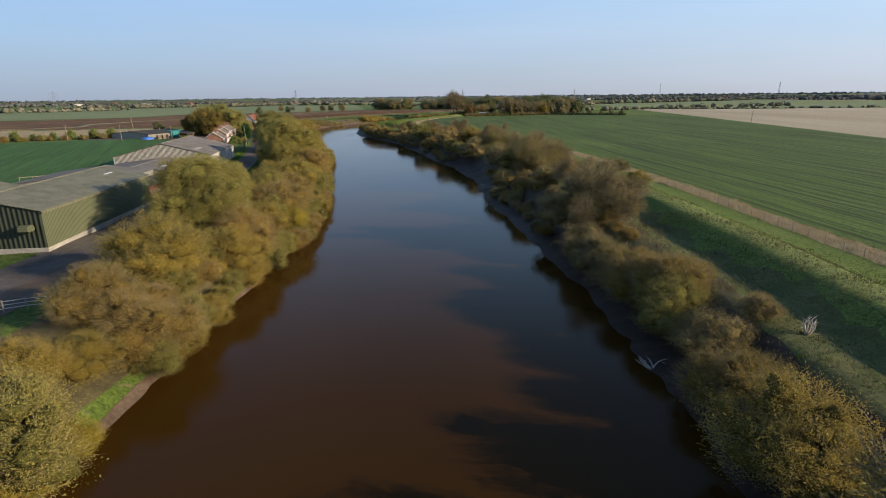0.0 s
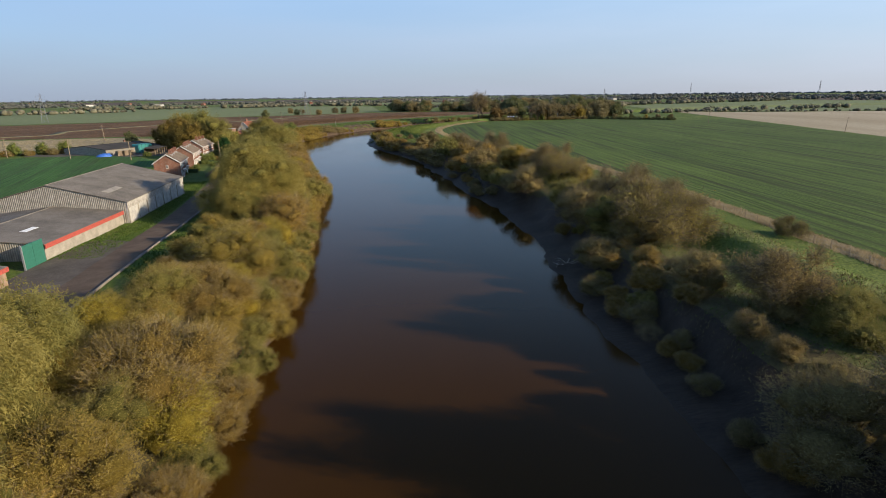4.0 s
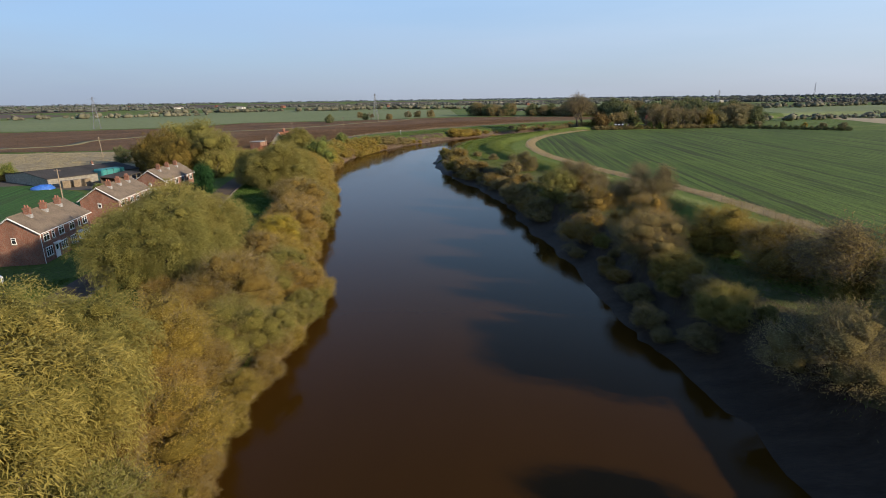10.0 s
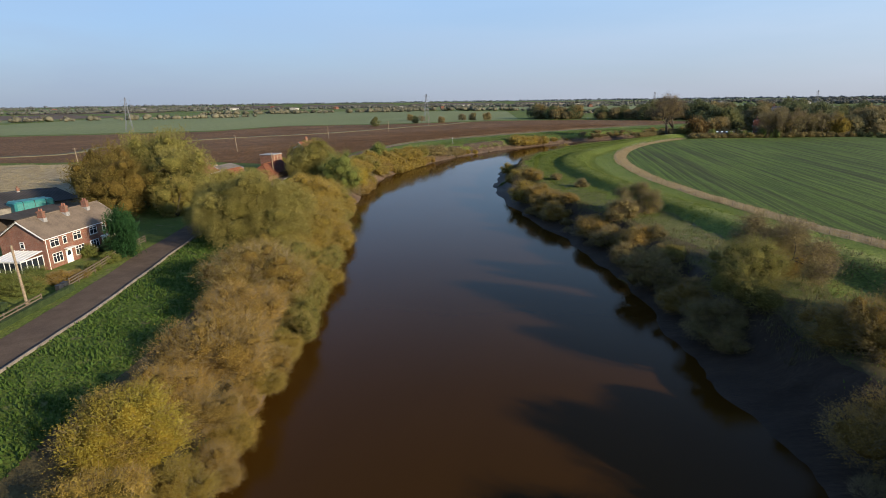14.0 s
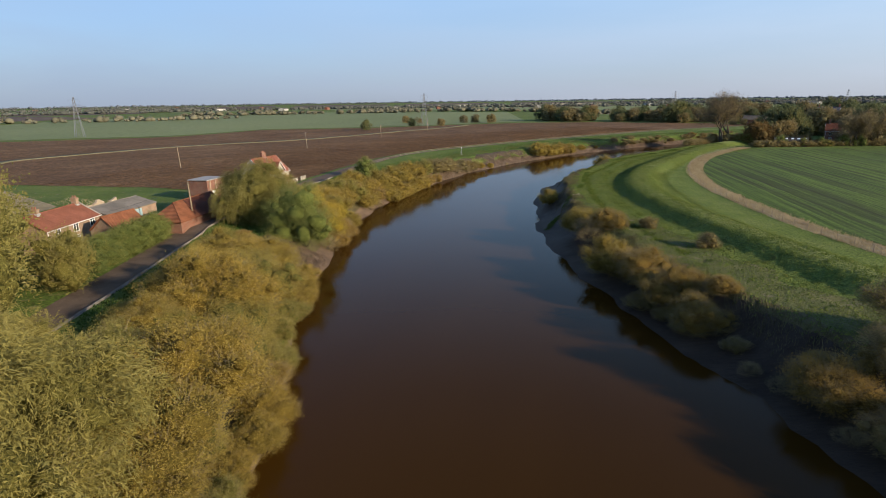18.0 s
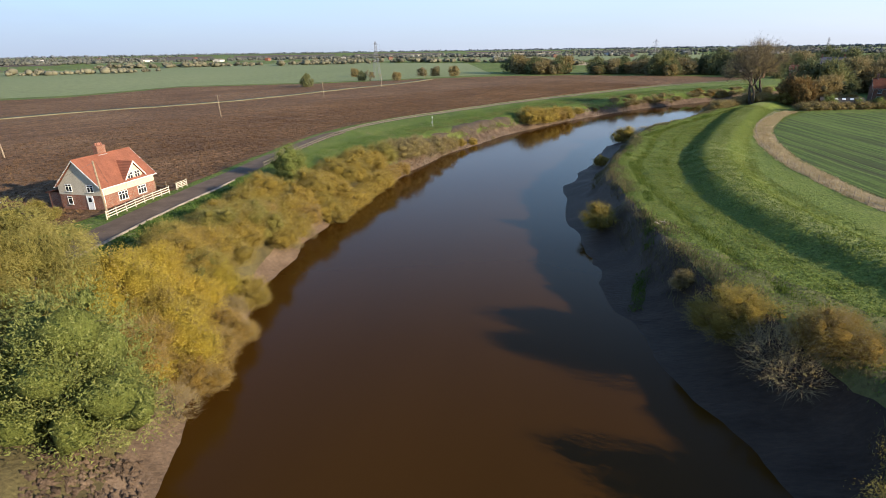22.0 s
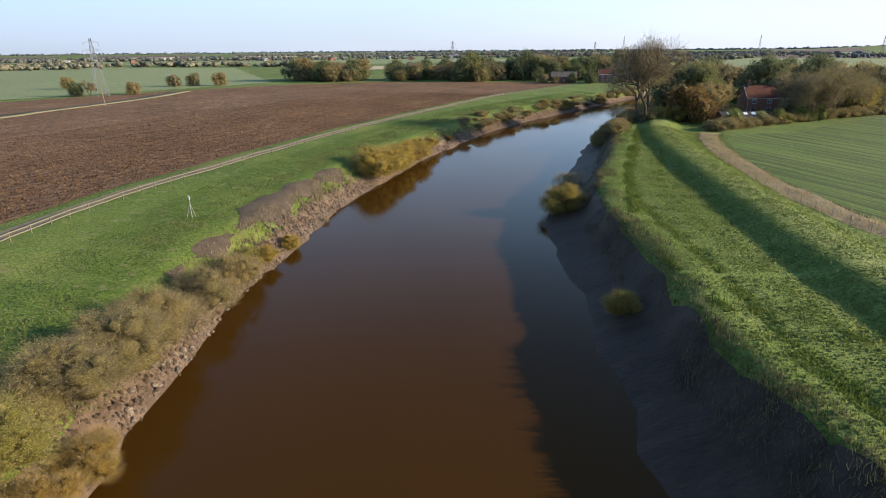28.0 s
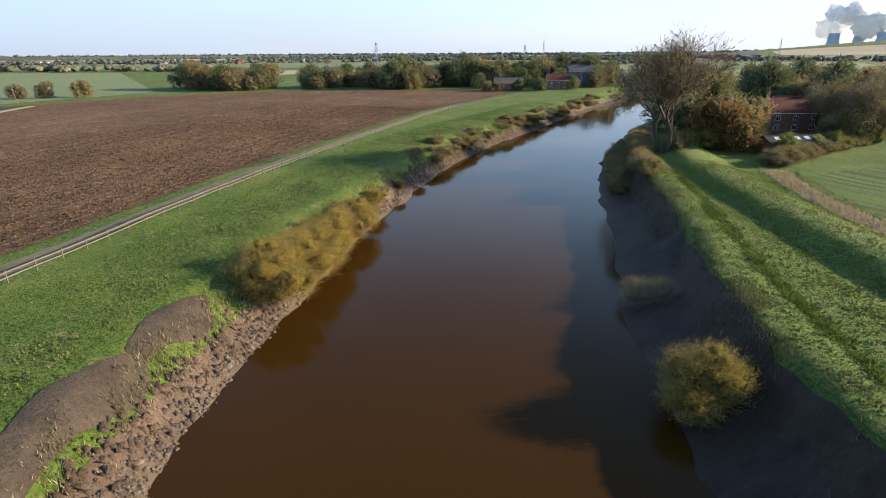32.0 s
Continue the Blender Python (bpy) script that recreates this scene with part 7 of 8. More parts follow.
for yy in (0.1, 1.8):
    part("wheel", rod(bmesh.new(), (1.8, yy - 0.1, 0.32), (1.8, yy + 0.1, 0.32), 0.32, 0.32, 14), BLACK, trailer)

# ---- houses on the far bend ----
L, W = 14.0, 8.0
hall = gabled("brick_farmhouse", "dark brick house with a red roof among bare trees", "house", spot(58.0, 552.0, -18.0), L, W, 5.2, 8.6, BRICK, DARKPANTILE, barge=WHITE)
for u in (2.2, 7.0, 11.8):
    window(hall, "front", u, 3.3, 1.3, 1.3, L, W)
    window(hall, "front", u, 0.8, 1.4, 1.4, L, W)
chimney(hall, 1.2, W / 2, 8.0, 10.2)
chimney(hall, L - 1.2, W / 2, 8.0, 10.2)
ext = gabled("lean_to_range", "low dark-roofed range with five roof lights", "outbuilding", spot(30.5, 528.5, -14.0), 12.5, 6.0, 2.2, 3.5, BRICK, BLACKROOF, gutter=False)
for k in range(5):
    u = 1.6 + k * 2.3
    part("roof_light", solid(bmesh.new(), [(u, 1.3, 2.95), (u + 1.1, 1.3, 2.95), (u + 1.1, 2.4, 3.43), (u, 2.4, 3.43)], 0.04), WHITE, ext, "pale roof light")
window(ext, "front", 9.5, 0.7, 1.2, 1.1, 12.5, 6.0)
cott2 = gabled("orange_roofed_house", "house with a faded orange roof behind trees", "house", spot(78.0, 566.0, -30.0), 11.0, 7.0, 4.6, 7.6, BRICK, REDTILE, barge=WHITE)
for u in (2.0, 5.5, 9.0):
    window(cott2, "front", u, 2.9, 1.2, 1.2, 11.0, 7.0)
    window(cott2, "front", u, 0.7, 1.3, 1.3, 11.0, 7.0)
L, W = 15.0, 7.0
barn2 = gabled("far_barn", "long brick barn with a dark tiled roof by the river", "barn", spot(63.0, 724.0, -28.0), L, W, 3.6, 6.4, BRICK, GREYTILE, gutter=False, barge=WHITE)
for u in (3.0, 8.0):
    window(barn2, "front", u, 0.9, 1.1, 1.1, L, W)
L, W = 12.0, 8.0
white2 = gabled("gabled_house", "brick house with a pale gable end by the river", "house", spot(91.0, 716.0, -25.0), L, W, 5.0, 8.0, BRICK, DARKPANTILE, barge=WHITE)
for u in (2.4, 6.0, 9.6):
    window(white2, "front", u, 3.0, 1.2, 1.2, L, W)
    window(white2, "front", u, 0.8, 1.2, 1.3, L, W)
window(white2, "right", 2.5, 3.0, 1.1, 1.2, L, W)
window(white2, "right", 5.5, 3.0, 1.1, 1.2, L, W)
chimney(white2, 1.0, W / 2, 7.4, 9.4)
L, W = 14.0, 11.0
grand = gabled("tall_house", "tall dark three-storey house with chimney stacks", "house", spot(113.0, 728.0, -24.0), L, W, 9.0, 12.2, plain("dark_render", (0.09, 0.09, 0.10), 0.8, 0, 0.3), ribbed("slate_roof", (0.10, 0.10, 0.115), 0.3, "X", 0.6), barge=WHITE)
for z in (0.9, 3.9, 6.7):
    for u in (2.4, 7.0, 11.6):
        window(grand, "front", u, z, 1.3, 1.6, L, W)
    for u in (3.0, 8.0):
        window(grand, "right", u, z, 1.2, 1.5, L, W)
for u in (0.8, L - 0.8):
    chimney(grand, u, W / 2, 11.2, 14.0, 0.8, 1.6, 3)

# ---- clipped garden hedges in front of the houses ----
HEDGE = surface("clipped_hedge_leaves", [(0.3, (0.022, 0.040, 0.012)), (0.7, (0.055, 0.080, 0.024))], 1.5, 12.0, 0.9, 1.0, 0.12)
for ax, ay, bx, by, hh, ww in ((-96.0, 236.4, -88.6, 239.0, 1.15, 1.0), (-92.3, 214.5, -83.8, 217.0, 1.0, 0.9), (-88.0, 246.5, -83.6, 232.5, 0.8, 0.6), (-101.5, 262.0, -94.6, 260.4, 1.0, 0.9)):
    size = math.hypot(bx - ax, by - ay)
    bm = bmesh.new()
    bmesh.ops.create_cube(bm, size=1.0, matrix=Matrix.Translation((size / 2, 0, hh / 2)) @ Matrix.Diagonal((size, ww, hh, 1)))
    bmesh.ops.subdivide_edges(bm, edges=bm.edges, cuts=9, use_grid_fill=True)
    for v in bm.verts:
        v.co += noise.noise_vector(v.co * 2.3) * 0.09
    hedge = new("clipped_hedge", bpy.data.meshes.new("clipped_hedge"))
    bm.to_mesh(hedge.data)
    bm.free()
    hedge.data.materials.append(HEDGE)
    hedge.matrix_world = spot(ax, ay, math.degrees(math.atan2(by - ay, bx - ax)), height((ax + bx) / 2, (ay + by) / 2) - 0.1)
    tagged(hedge, "dark clipped garden hedge in front of a brick house", "hedge", "garden hedges")

# ---- far sheds and farms near the horizon ----
fr = random.Random(55)
for k in range(26):
    az, dd = radians(-52 + 108 * (k + fr.random()) / 26), fr.uniform(1150, 2300)
    px, py = -50 + dd * math.sin(az), 260 + dd * math.cos(az)
    gabled("distant_shed", "distant pale farm shed among fields" if k % 2 else "distant brick farmhouse among trees", "shed" if k % 2 else "house", spot(px, py, fr.uniform(60, 120)), fr.uniform(18, 42) if k % 2 else 14, fr.uniform(9, 16) if k % 2 else 8,
           4.5, 6.5, WHITECLAD if k % 2 else BRICK, ASBESTOS if k % 2 else REDTILE, gutter=False, group="distant buildings")

# ---- poles, pylons, wires ----
def wood_pole(x, y, h, lean=0.0, arm=True, label="leaning wooden electricity pole"):
    ob = thing("wooden_pole", Matrix.Translation((x, y, height(x, y))) @ Matrix.Rotation(radians(lean), 4, "Y"), label, "pole", "wooden poles")
    part("pole", rod(bmesh.new(), (0, 0, -0.5), (0, 0, h), 0.16, 0.11, 8), TIMBER, ob)
    if arm:
        part("crossarm", boxed(-0.9, 0.9, -0.06, 0.06, h - 0.5, h - 0.36), TIMBER, ob)
        for k in (-0.75, 0, 0.75):
            part("insulator", rod(bmesh.new(), (k, 0, h - 0.37), (k, 0, h - 0.12), 0.05, 0.04, 6), CLAYPOT, ob)
    return ob


for px, py, h, ln in ((-184, 411, 7.6, -3), (-177, 486, 7.6, -2), (-170, 563, 7.6, -2), (-164, 640, 7.6, 0), (-157, 733, 7.6, -5), (-145, 786, 7.6, 2), (-190, 337, 8.2, -4), (198, 355, 8.0, 3), (166, 445, 8.0, 0),
                      (232, 262, 8.0, 0), (-150, 255, 7.5, 0), (-180, 262, 7.5, 0), (-124, 250, 7.0, 0)):
    wood_pole(px, py, h, ln)
for px, py, h, ln in ((-86.6, 240, 7.4, -3), (-116.2, 334.5, 7.5, -2), (-124.3, 372, 7.8, -3)):
    wood_pole(px, py, h, ln, False, "bare wooden pole beside the lane")


def wire(a, b, sag, r=0.018):
    pts = [(np.array(a) + (np.array(b) - np.array(a)) * t - np.array([0, 0, sag * 4 * t * (1 - t)]), r) for t in np.linspace(0, 1, 9)]
    ob = new("overhead_wire", mesh_from("overhead_wire", *tubes([pts], 4)))
    ob.data.materials.append(BLACK)
    return tagged(ob, "thin dark overhead wire between poles", "wire", "overhead wires")


def top_of(x, y, h):
    return (x, y, height(x, y) + h - 0.12)


run_ = [(-184, 411, 7.6), (-177, 486, 7.6), (-170, 563, 7.6), (-164, 640, 7.6)]
for p, q in zip(run_[:-1], run_[1:]):
    wire(top_of(*p), top_of(*q), 1.2)
wire(top_of(-116.2, 334.5, 7.5), top_of(-124.3, 372, 7.8), 0.7)
wire(top_of(-116.2, 334.5, 7.5), (-125.6, 326, 9.2), 0.4)
wire(top_of(-124.3, 372, 7.8), (-128, 377.5, 8.6), 0.2)


LATTICE = plain("weathered_lattice_steel", (0.20, 0.21, 0.23), 0.6, 0.3, 0.2, 2)


def pylon(x, y, h=26.5, turn=36):
    ob = thing("lattice_pylon", Matrix.Translation((x, y, height(x, y))) @ Matrix.Rotation(radians(turn), 4, "Z"), "grey steel lattice electricity pylon in a field", "pylon", "pylons")
    half = lambda z: 2.3 * (1 - z / h) ** 1.15 + 0.35
    levels = [h * t for t in (0, 0.16, 0.31, 0.44, 0.55, 0.65, 0.74, 0.82, 0.9, 1.0)]
    r = 0.075 * h / 26
    for sx in (-1, 1):
        for sy in (-1, 1):
            part("leg", mesh_from("leg", *tubes([[((sx * half(z), sy * half(z), z), r * 1.3) for z in levels]], 4)), LATTICE, ob)
    for face in range(4):
        m = Matrix.Rotation(face * math.pi / 2, 3, "Z")
        for s in (-1, 1):
            zig = [(tuple(m @ Vector((s * (-1) ** i * half(z), half(z), z))), r * 0.7) for i, z in enumerate(levels)]
            part("bracing", mesh_from("bracing", *tubes([zig], 3)), LATTICE, ob)
    for z, w in ((0.66, 3.6), (0.79, 4.2), (0.92, 3.2)):
        w *= h / 26
        for s in (-1, 1):
            part("crossarm", mesh_from("crossarm", *tubes([[((0, 0, z * h), r), ((s * w, 0, z * h + 0.1), r), ((0, 0, z * h + 1.1), r)]], 4)), LATTICE, ob)
            part("insulator", rod(bmesh.new(), (s * w, 0, z * h + 0.05), (s * w, 0, z * h - 1.3), r * 1.2, None, 5), LATTICE, ob)
    return ob


for px, py in ((-386, 553), (-184, 698), (30, 850), (235, 1000), (-590, 405)):
    pylon(px, py)
for px, py, h in ((900, 1500, 44), (1150, 1420, 44), (1420, 1340, 44), (620, 1600, 44), (1750, 1250, 44), (2100, 1150, 44)):
    pylon(px, py, h, 70)

# ---- fences, kerb, signs ----
POST = smooth(mesh_from("post", *tubes([[((0, 0, -0.3), 0.07), ((0, 0, 1.25), 0.065)]], 6)))
POST.materials.append(TIMBER)
PALEPOST = POST.copy()
PALEPOST.materials.clear()
PALEPOST.materials.append(PALETIMBER)


FENCEWOOD = plain("grey_brown_rail", (0.15, 0.122, 0.083), 0.9, 0, 0.3, 5)
FENCEPOST = POST.copy()
FENCEPOST.materials.clear()
FENCEPOST.materials.append(FENCEWOOD)


GARDENWOOD = plain("dark_garden_rail", (0.125, 0.095, 0.065), 0.9, 0, 0.3, 5)
GARDENPOST = POST.copy()
GARDENPOST.materials.clear()
GARDENPOST.materials.append(GARDENWOOD)


def fence(line_pts, gap, rails, label, material, post, group=""):
    """Posts and rails along a line, each a part of one fence."""
    ob = thing("fence", Matrix.Identity(4), label, "fence", group)
    places = along(np.array(line_pts, float), -1e9, 1e9, gap)
    tops = []
    for px, py, _, _ in places:
        z = height(px, py)
        o = new("post", post)
        o.parent = ob
        o.matrix_local = Matrix.Translation((px, py, z))
        tops.append((px, py, z))
    for a, b in zip(tops[:-1], tops[1:]):
        for h, r in rails:
            bm = bmesh.new()
            d = Vector((b[0] - a[0], b[1] - a[1], b[2] - a[2]))
            if r < 0.03:
                rod(bm, (a[0], a[1], a[2] + h), (b[0], b[1], b[2] + h), r, None, 3)
            else:
                m = Matrix.Translation((Vector(a) + Vector(b)) / 2 + Vector((0, 0, h))) @ d.to_track_quat("X", "Z").to_matrix().to_4x4()
                bmesh.ops.create_cube(bm, size=1.0, matrix=m @ Matrix.Diagonal((d.length, 0.05, r * 2, 1)))
            part("rail", bm, material, ob)
    return ob


def beside(line, offset, y0, y1, gap=2.0):
    return [(px + nx * offset, py + ny * offset) for px, py, nx, ny in along(line, y0, y1, gap)]


fence(beside(ROAD, -2.9, 404, 640), 3.1, ((0.55, 0.06), (1.02, 0.06)), "post and rail fence along the flood bank track", FENCEWOOD, FENCEPOST)
fence(beside(ROAD, 3.4, 371, 386), 2.0, ((0.35, 0.06), (0.7, 0.06), (1.05, 0.06)), "pale three-rail fence in front of a farmhouse garden", PALETIMBER, PALEPOST)
fence(beside(ROAD, 3.5, 386.5, 392), 1.4, ((0.35, 0.05), (0.6, 0.05), (0.85, 0.05), (1.1, 0.05)), "pale five-bar field gate beside the lane", PALETIMBER, PALEPOST)
fence([(-125.0, 388), (-131, 389), (-137, 390)], 2.4, ((0.5, 0.05), (0.95, 0.05)), "weathered rail fence behind a farmhouse", TIMBER, POST)
fence(beside(ROAD, 4.4, 205, 246), 2.0, ((0.4, 0.07), (0.75, 0.07), (1.1, 0.07)), "dark brown three-rail garden fence beside the lane", GARDENWOOD, GARDENPOST)
fence(beside(ROAD, 4.4, 247.5, 270), 2.0, ((0.4, 0.07), (0.75, 0.07), (1.1, 0.07)), "dark brown three-rail garden fence beside the lane", GARDENWOOD, GARDENPOST)
fence(beside(HAY, 1.8, 20, 512), 3.4, ((0.5, 0.012), (1.0, 0.012)), "wire fence with weathered posts along the rough grass", STEEL, POST)
fence([(-46, 44), (-40.5, 47.5), (-37.5, 49)], 1.8, ((0.4, 0.04), (0.75, 0.04), (1.1, 0.04)), "grey metal field gate among the shrubs", STEEL, POST)
fence([(-103, 130), (-96, 136), (-90, 142)], 2.6, ((1.0, 0.06),), "timber hitching rail at the field edge", TIMBER, POST)


KERBSTONE = surface("grimy_kerb", [(0.3, (0.15, 0.125, 0.10)), (0.7, (0.28, 0.24, 0.19))], 0.8, 6, 0.9, 0.4, 0.03)


TRACKGRASS = surface("worn_track_grass", [(0.3, (0.125, 0.112, 0.055)), (0.7, (0.21, 0.18, 0.10))], 0.15, 3.0, 0.95, 0.6, 0.1)


def ribbon(name, line, o0, o1, y0, y1, low, high, material, label, category):
    """A raised strip along a line, such as a kerb."""
    pl_ = along(line, y0, y1, 2.5)
    vs = []
    for px, py, nx, ny in pl_:
        z = height(px + nx * (o0 + o1) / 2, py + ny * (o0 + o1) / 2)
        for o, h in ((o0, low), (o0, high), (o1, high), (o1, low)):
            vs.append((px + nx * o, py + ny * o, z + h))
    fs, cs = [], []
    for i in range(len(pl_) - 1):
        for k in range(3):
            a = 4 * i + k
            fs.extend([a, a + 1, a + 5, a + 4])
            cs.append(4)
    me = mesh_from(name, vs, fs, cs)
    me.materials.append(material)
    return tagged(new(name, me), label, category, kind="structure")


ribbon("field_track", cross_track, -3.2, 3.2, 290, 730, 0.0, 0.22, TRACKGRASS, "pale earth track crossing a ploughed field", "track")
ribbon("kerb", ROAD, -2.75, -2.5, 60, 396, -0.3, 0.24, KERBSTONE, "low pale concrete kerb wall along the lane", "kerb")
sign = thing("river_marker", spot(-98.5, 468.5, 30), "white round marker board on a pole with stays", "sign")
part("pole", rod(bmesh.new(), (0, 0, -0.3), (0, 0, 2.7), 0.05, None, 6), STEEL, sign)
part("board", rod(bmesh.new(), (-0.03, 0, 2.75), (0.03, 0, 2.75), 0.32, 0.32, 16), WHITE, sign)
for s in (-1, 1):
    part("stay", rod(bmesh.new(), (0, 0, 2.0), (s * 0.6, 0.3, -0.1), 0.03, None, 5), STEEL, sign)
for px, py in ((-88.6, 245.4), (-89.0, 246.4)):
    bin_ = thing("wheeled_bin", spot(px, py, 15, None), "dark grey wheeled rubbish bin by the fence", "bin", "wheeled bins")
    part("body", boxed(-0.3, 0.3, -0.35, 0.35, 0.06, 0.95, bevel=0.05), BLACK, bin_)
    part("lid", boxed(-0.33, 0.33, -0.38, 0.38, 0.955, 1.05, bevel=0.03), BLACK, bin_)
    part("wheel", rod(bmesh.new(), (-0.32, 0.3, 0.1), (0.32, 0.3, 0.1), 0.1, None, 10), BLACK, bin_)

# ---- power station on the far hill ----
TOWER = plain("pale_tower_concrete", (0.55, 0.57, 0.60), 0.9, 0, 0.1, 0.02)


def cooling_tower(x, y, z, h, r):
    prof = [(1.0, 0.0), (0.86, 0.2), (0.72, 0.45), (0.64, 0.68), (0.62, 0.8), (0.66, 0.94), (0.68, 1.0), (0.62, 1.0), (0.58, 0.8)]
    n = 32
    vs = [(r * p * math.cos(2 * math.pi * k / n), r * p * math.sin(2 * math.pi * k / n), q * h) for p, q in prof for k in range(n)]
    fs, cs = [], []
    for i in range(len(prof) - 1):
        for k in range(n):
            k2 = (k + 1) % n
            fs.extend([i * n + k, i * n + k2, (i + 1) * n + k2, (i + 1) * n + k])
            cs.append(4)
    ob = new("cooling_tower", smooth(mesh_from("cooling_tower", vs, fs, cs)))
    ob.data.materials.append(TOWER)
    ob.location = (x, y, z)
    return tagged(ob, "far grey concrete cooling tower of a power station", "cooling tower", "cooling towers")


for k, az in enumerate((55.2, 56.9, 58.4, 60.1)):
    dd = 3900 + 60 * (k % 2)
    cooling_tower(-73 + dd * math.sin(radians(az)), 449 + dd * math.cos(radians(az)), 20, 88, 42)
STEAM = leaves("white_steam", [(0.1, (0.93, 0.93, 0.94)), (0.9, (0.96, 0.96, 0.96))], 0.7, 0.02)
st = random.Random(12)
steam = thing("steam_plume", pose(0, 0, 0), "white steam drifting from cooling towers", "steam")
for k in range(16):
    bm = bmesh.new()
    bmesh.ops.create_icosphere(bm, subdivisions=4, radius=1.0)
    az, dd, size = radians(54.8 + 0.55 * k + st.uniform(-0.4, 0.4)), 3950 + st.uniform(-60, 60), st.uniform(32, 75)
    mid = Vector((-73 + dd * math.sin(az), 449 + dd * math.cos(az), st.uniform(125, 230) + 3 * k))
    for v in bm.verts:
        lump = noise.noise(v.co * 1.7 + Vector((k * 5, 0, 0))) * 0.45 + noise.noise(v.co * 4.5 + Vector((0, k * 3, 0))) * 0.2
        v.co = mid + v.co * size * (1 + lump) * 1.0
    part("puff", bm, STEAM, steam, rounded=True)

# ---- grasses, weeds, clods and stones ----
BLADE = leaves("grass_blades", [(0.1, (0.050, 0.085, 0.012)), (0.5, (0.095, 0.135, 0.022)), (0.9, (0.17, 0.18, 0.045))], 0.3)
MEADOW = leaves("meadow_blades", [(0.1, (0.088, 0.128, 0.022)), (0.5, (0.130, 0.172, 0.033)), (0.9, (0.185, 0.208, 0.055))], 0.3)
LUSH = leaves("lush_weed_leaves", [(0.1, (0.045, 0.085, 0.014)), (0.5, (0.078, 0.130, 0.024)), (0.9, (0.115, 0.155, 0.038))], 0.3)
STRAW = leaves("straw_blades", [(0.1, (0.25, 0.195, 0.105)), (0.5, (0.39, 0.31, 0.18)), (0.9, (0.52, 0.44, 0.28))], 0.25)
WEED = leaves("dead_weed_stalks", [(0.1, (0.085, 0.065, 0.035)), (0.5, (0.15, 0.125, 0.06)), (0.9, (0.21, 0.19, 0.10))], 0.2)


def on_strip(rng, line, y0, y1, d0, d1, n):
    """Random places in a strip beside a line."""
    pl_ = np.array(along(line, y0, y1, 1.0))
    k = rng.integers(0, len(pl_), n)
    d = rng.uniform(d0, d1, n)
    q = pl_[k]
    return q[:, 0] + q[:, 2] * d + rng.uniform(-0.6, 0.6, n), q[:, 1] + q[:, 3] * d + rng.uniform(-0.6, 0.6, n)


def blades(name, label, seed, line, y0, y1, d0, d1, n, h0, h1, wide, material, clumps=0.0, lean=0.35):
    rng = np.random.default_rng(seed)
    px, py = on_strip(rng, line, y0, y1, d0, d1, n)
    if clumps:
        keep = value_noise(px / clumps, py / clumps, seed) > -0.15
        px, py = px[keep], py[keep]
    z = heights(px, py)
    h = rng.uniform(h0, h1, (len(px), 1)) * (0.75 + 0.35 * value_noise(px / 2.2, py / 2.2, seed + 1))[:, None]
    u = unit(np.stack([rng.normal(size=len(px)) * lean, rng.normal(size=len(px)) * lean, np.ones(len(px))], 1))
    a = rng.uniform(0, 2 * np.pi, len(px))
    v = np.stack([np.cos(a), np.sin(a), np.zeros(len(px))], 1)
    me = mesh_from(name, *slivers(np.stack([px, py, z], 1) + u * h * 0.45, u * h * 0.55, v * wide))
    me.materials.append(material)
    return tagged(new(name, me), label, "grass", kind="stuff")


blades("berm_grass", "tufted green grass on the river berm", 201, RIGHT, 296, 532, -30, -7.5, 90000, 0.10, 0.28, 0.07, MEADOW)
# tall blades added so that their shadow draws the step's dark line
blades("rank_line", "row of tall grass added to cast a step's dark line on the berm", 212, RIGHT, 330, 530, -13.6, -12.6, 9000, 0.25, 0.55, 0.07, BLADE)
blades("wheel_line", "line of rough grass beside a wheel track", 213, RIGHT, 345, 530, -18.4, -17.9, 5000, 0.18, 0.35, 0.06, BLADE)
# more added rows of blades, in place of the shade in the ruts
RUT = spline([(-57.0, 362), (-53.2, 378), (-51.6, 386), (-49.9, 400), (-49.6, 410), (-49.2, 424), (-47.8, 437), (-44.4, 449), (-37.6, 463), (-31.2, 474.5), (-21.5, 491), (-8, 511)])
blades("rut_grass", "row of tall grass added to cast a rut's shadow line on the berm", 229, RUT, 364, 510, -0.45, 0.1, 12000, 0.3, 0.6, 0.06, BLADE, 5.0)
for k, dd in enumerate((16.6, 21.6)):
    blades("rut_line", "row of grass added to draw a dark rut line on the berm", 230 + k, RIGHT, 335, 532, -dd - 0.2, -dd + 0.2, 3500, 0.15, 0.35, 0.05, BLADE, 6.0)
blades("levee_grass", "short grass on the flood bank", 202, LEVEE, 300, 522, -12, 12, 32000, 0.08, 0.2, 0.08, BLADE)
blades("shaded_grass", "rough grass between the right bank shrubs", 203, RIGHT, 5, 300, -30, -7, 30000, 0.15, 0.45, 0.09, BLADE)
blades("dead_grass", "brown dead grass between the right bank shrubs", 211, RIGHT, 5, 300, -28, -6, 52000, 0.25, 0.65, 0.06, WEED, 7.0)
blades("bank_grass", "lush green grass on the left flood bank", 204, LEFT, 392, 640, 4.6, 19, 52000, 0.07, 0.2, 0.07, LUSH)
blades("verge_weeds", "lush green weeds on the verge beside the lane", 205, ROAD, 120, 398, -13, -3.2, 42000, 0.15, 0.5, 0.13, LUSH)
blades("verge_grass", "grass between the lane and the sheds", 206, ROAD, 130, 200, 3, 9, 9000, 0.12, 0.35, 0.12, LUSH)
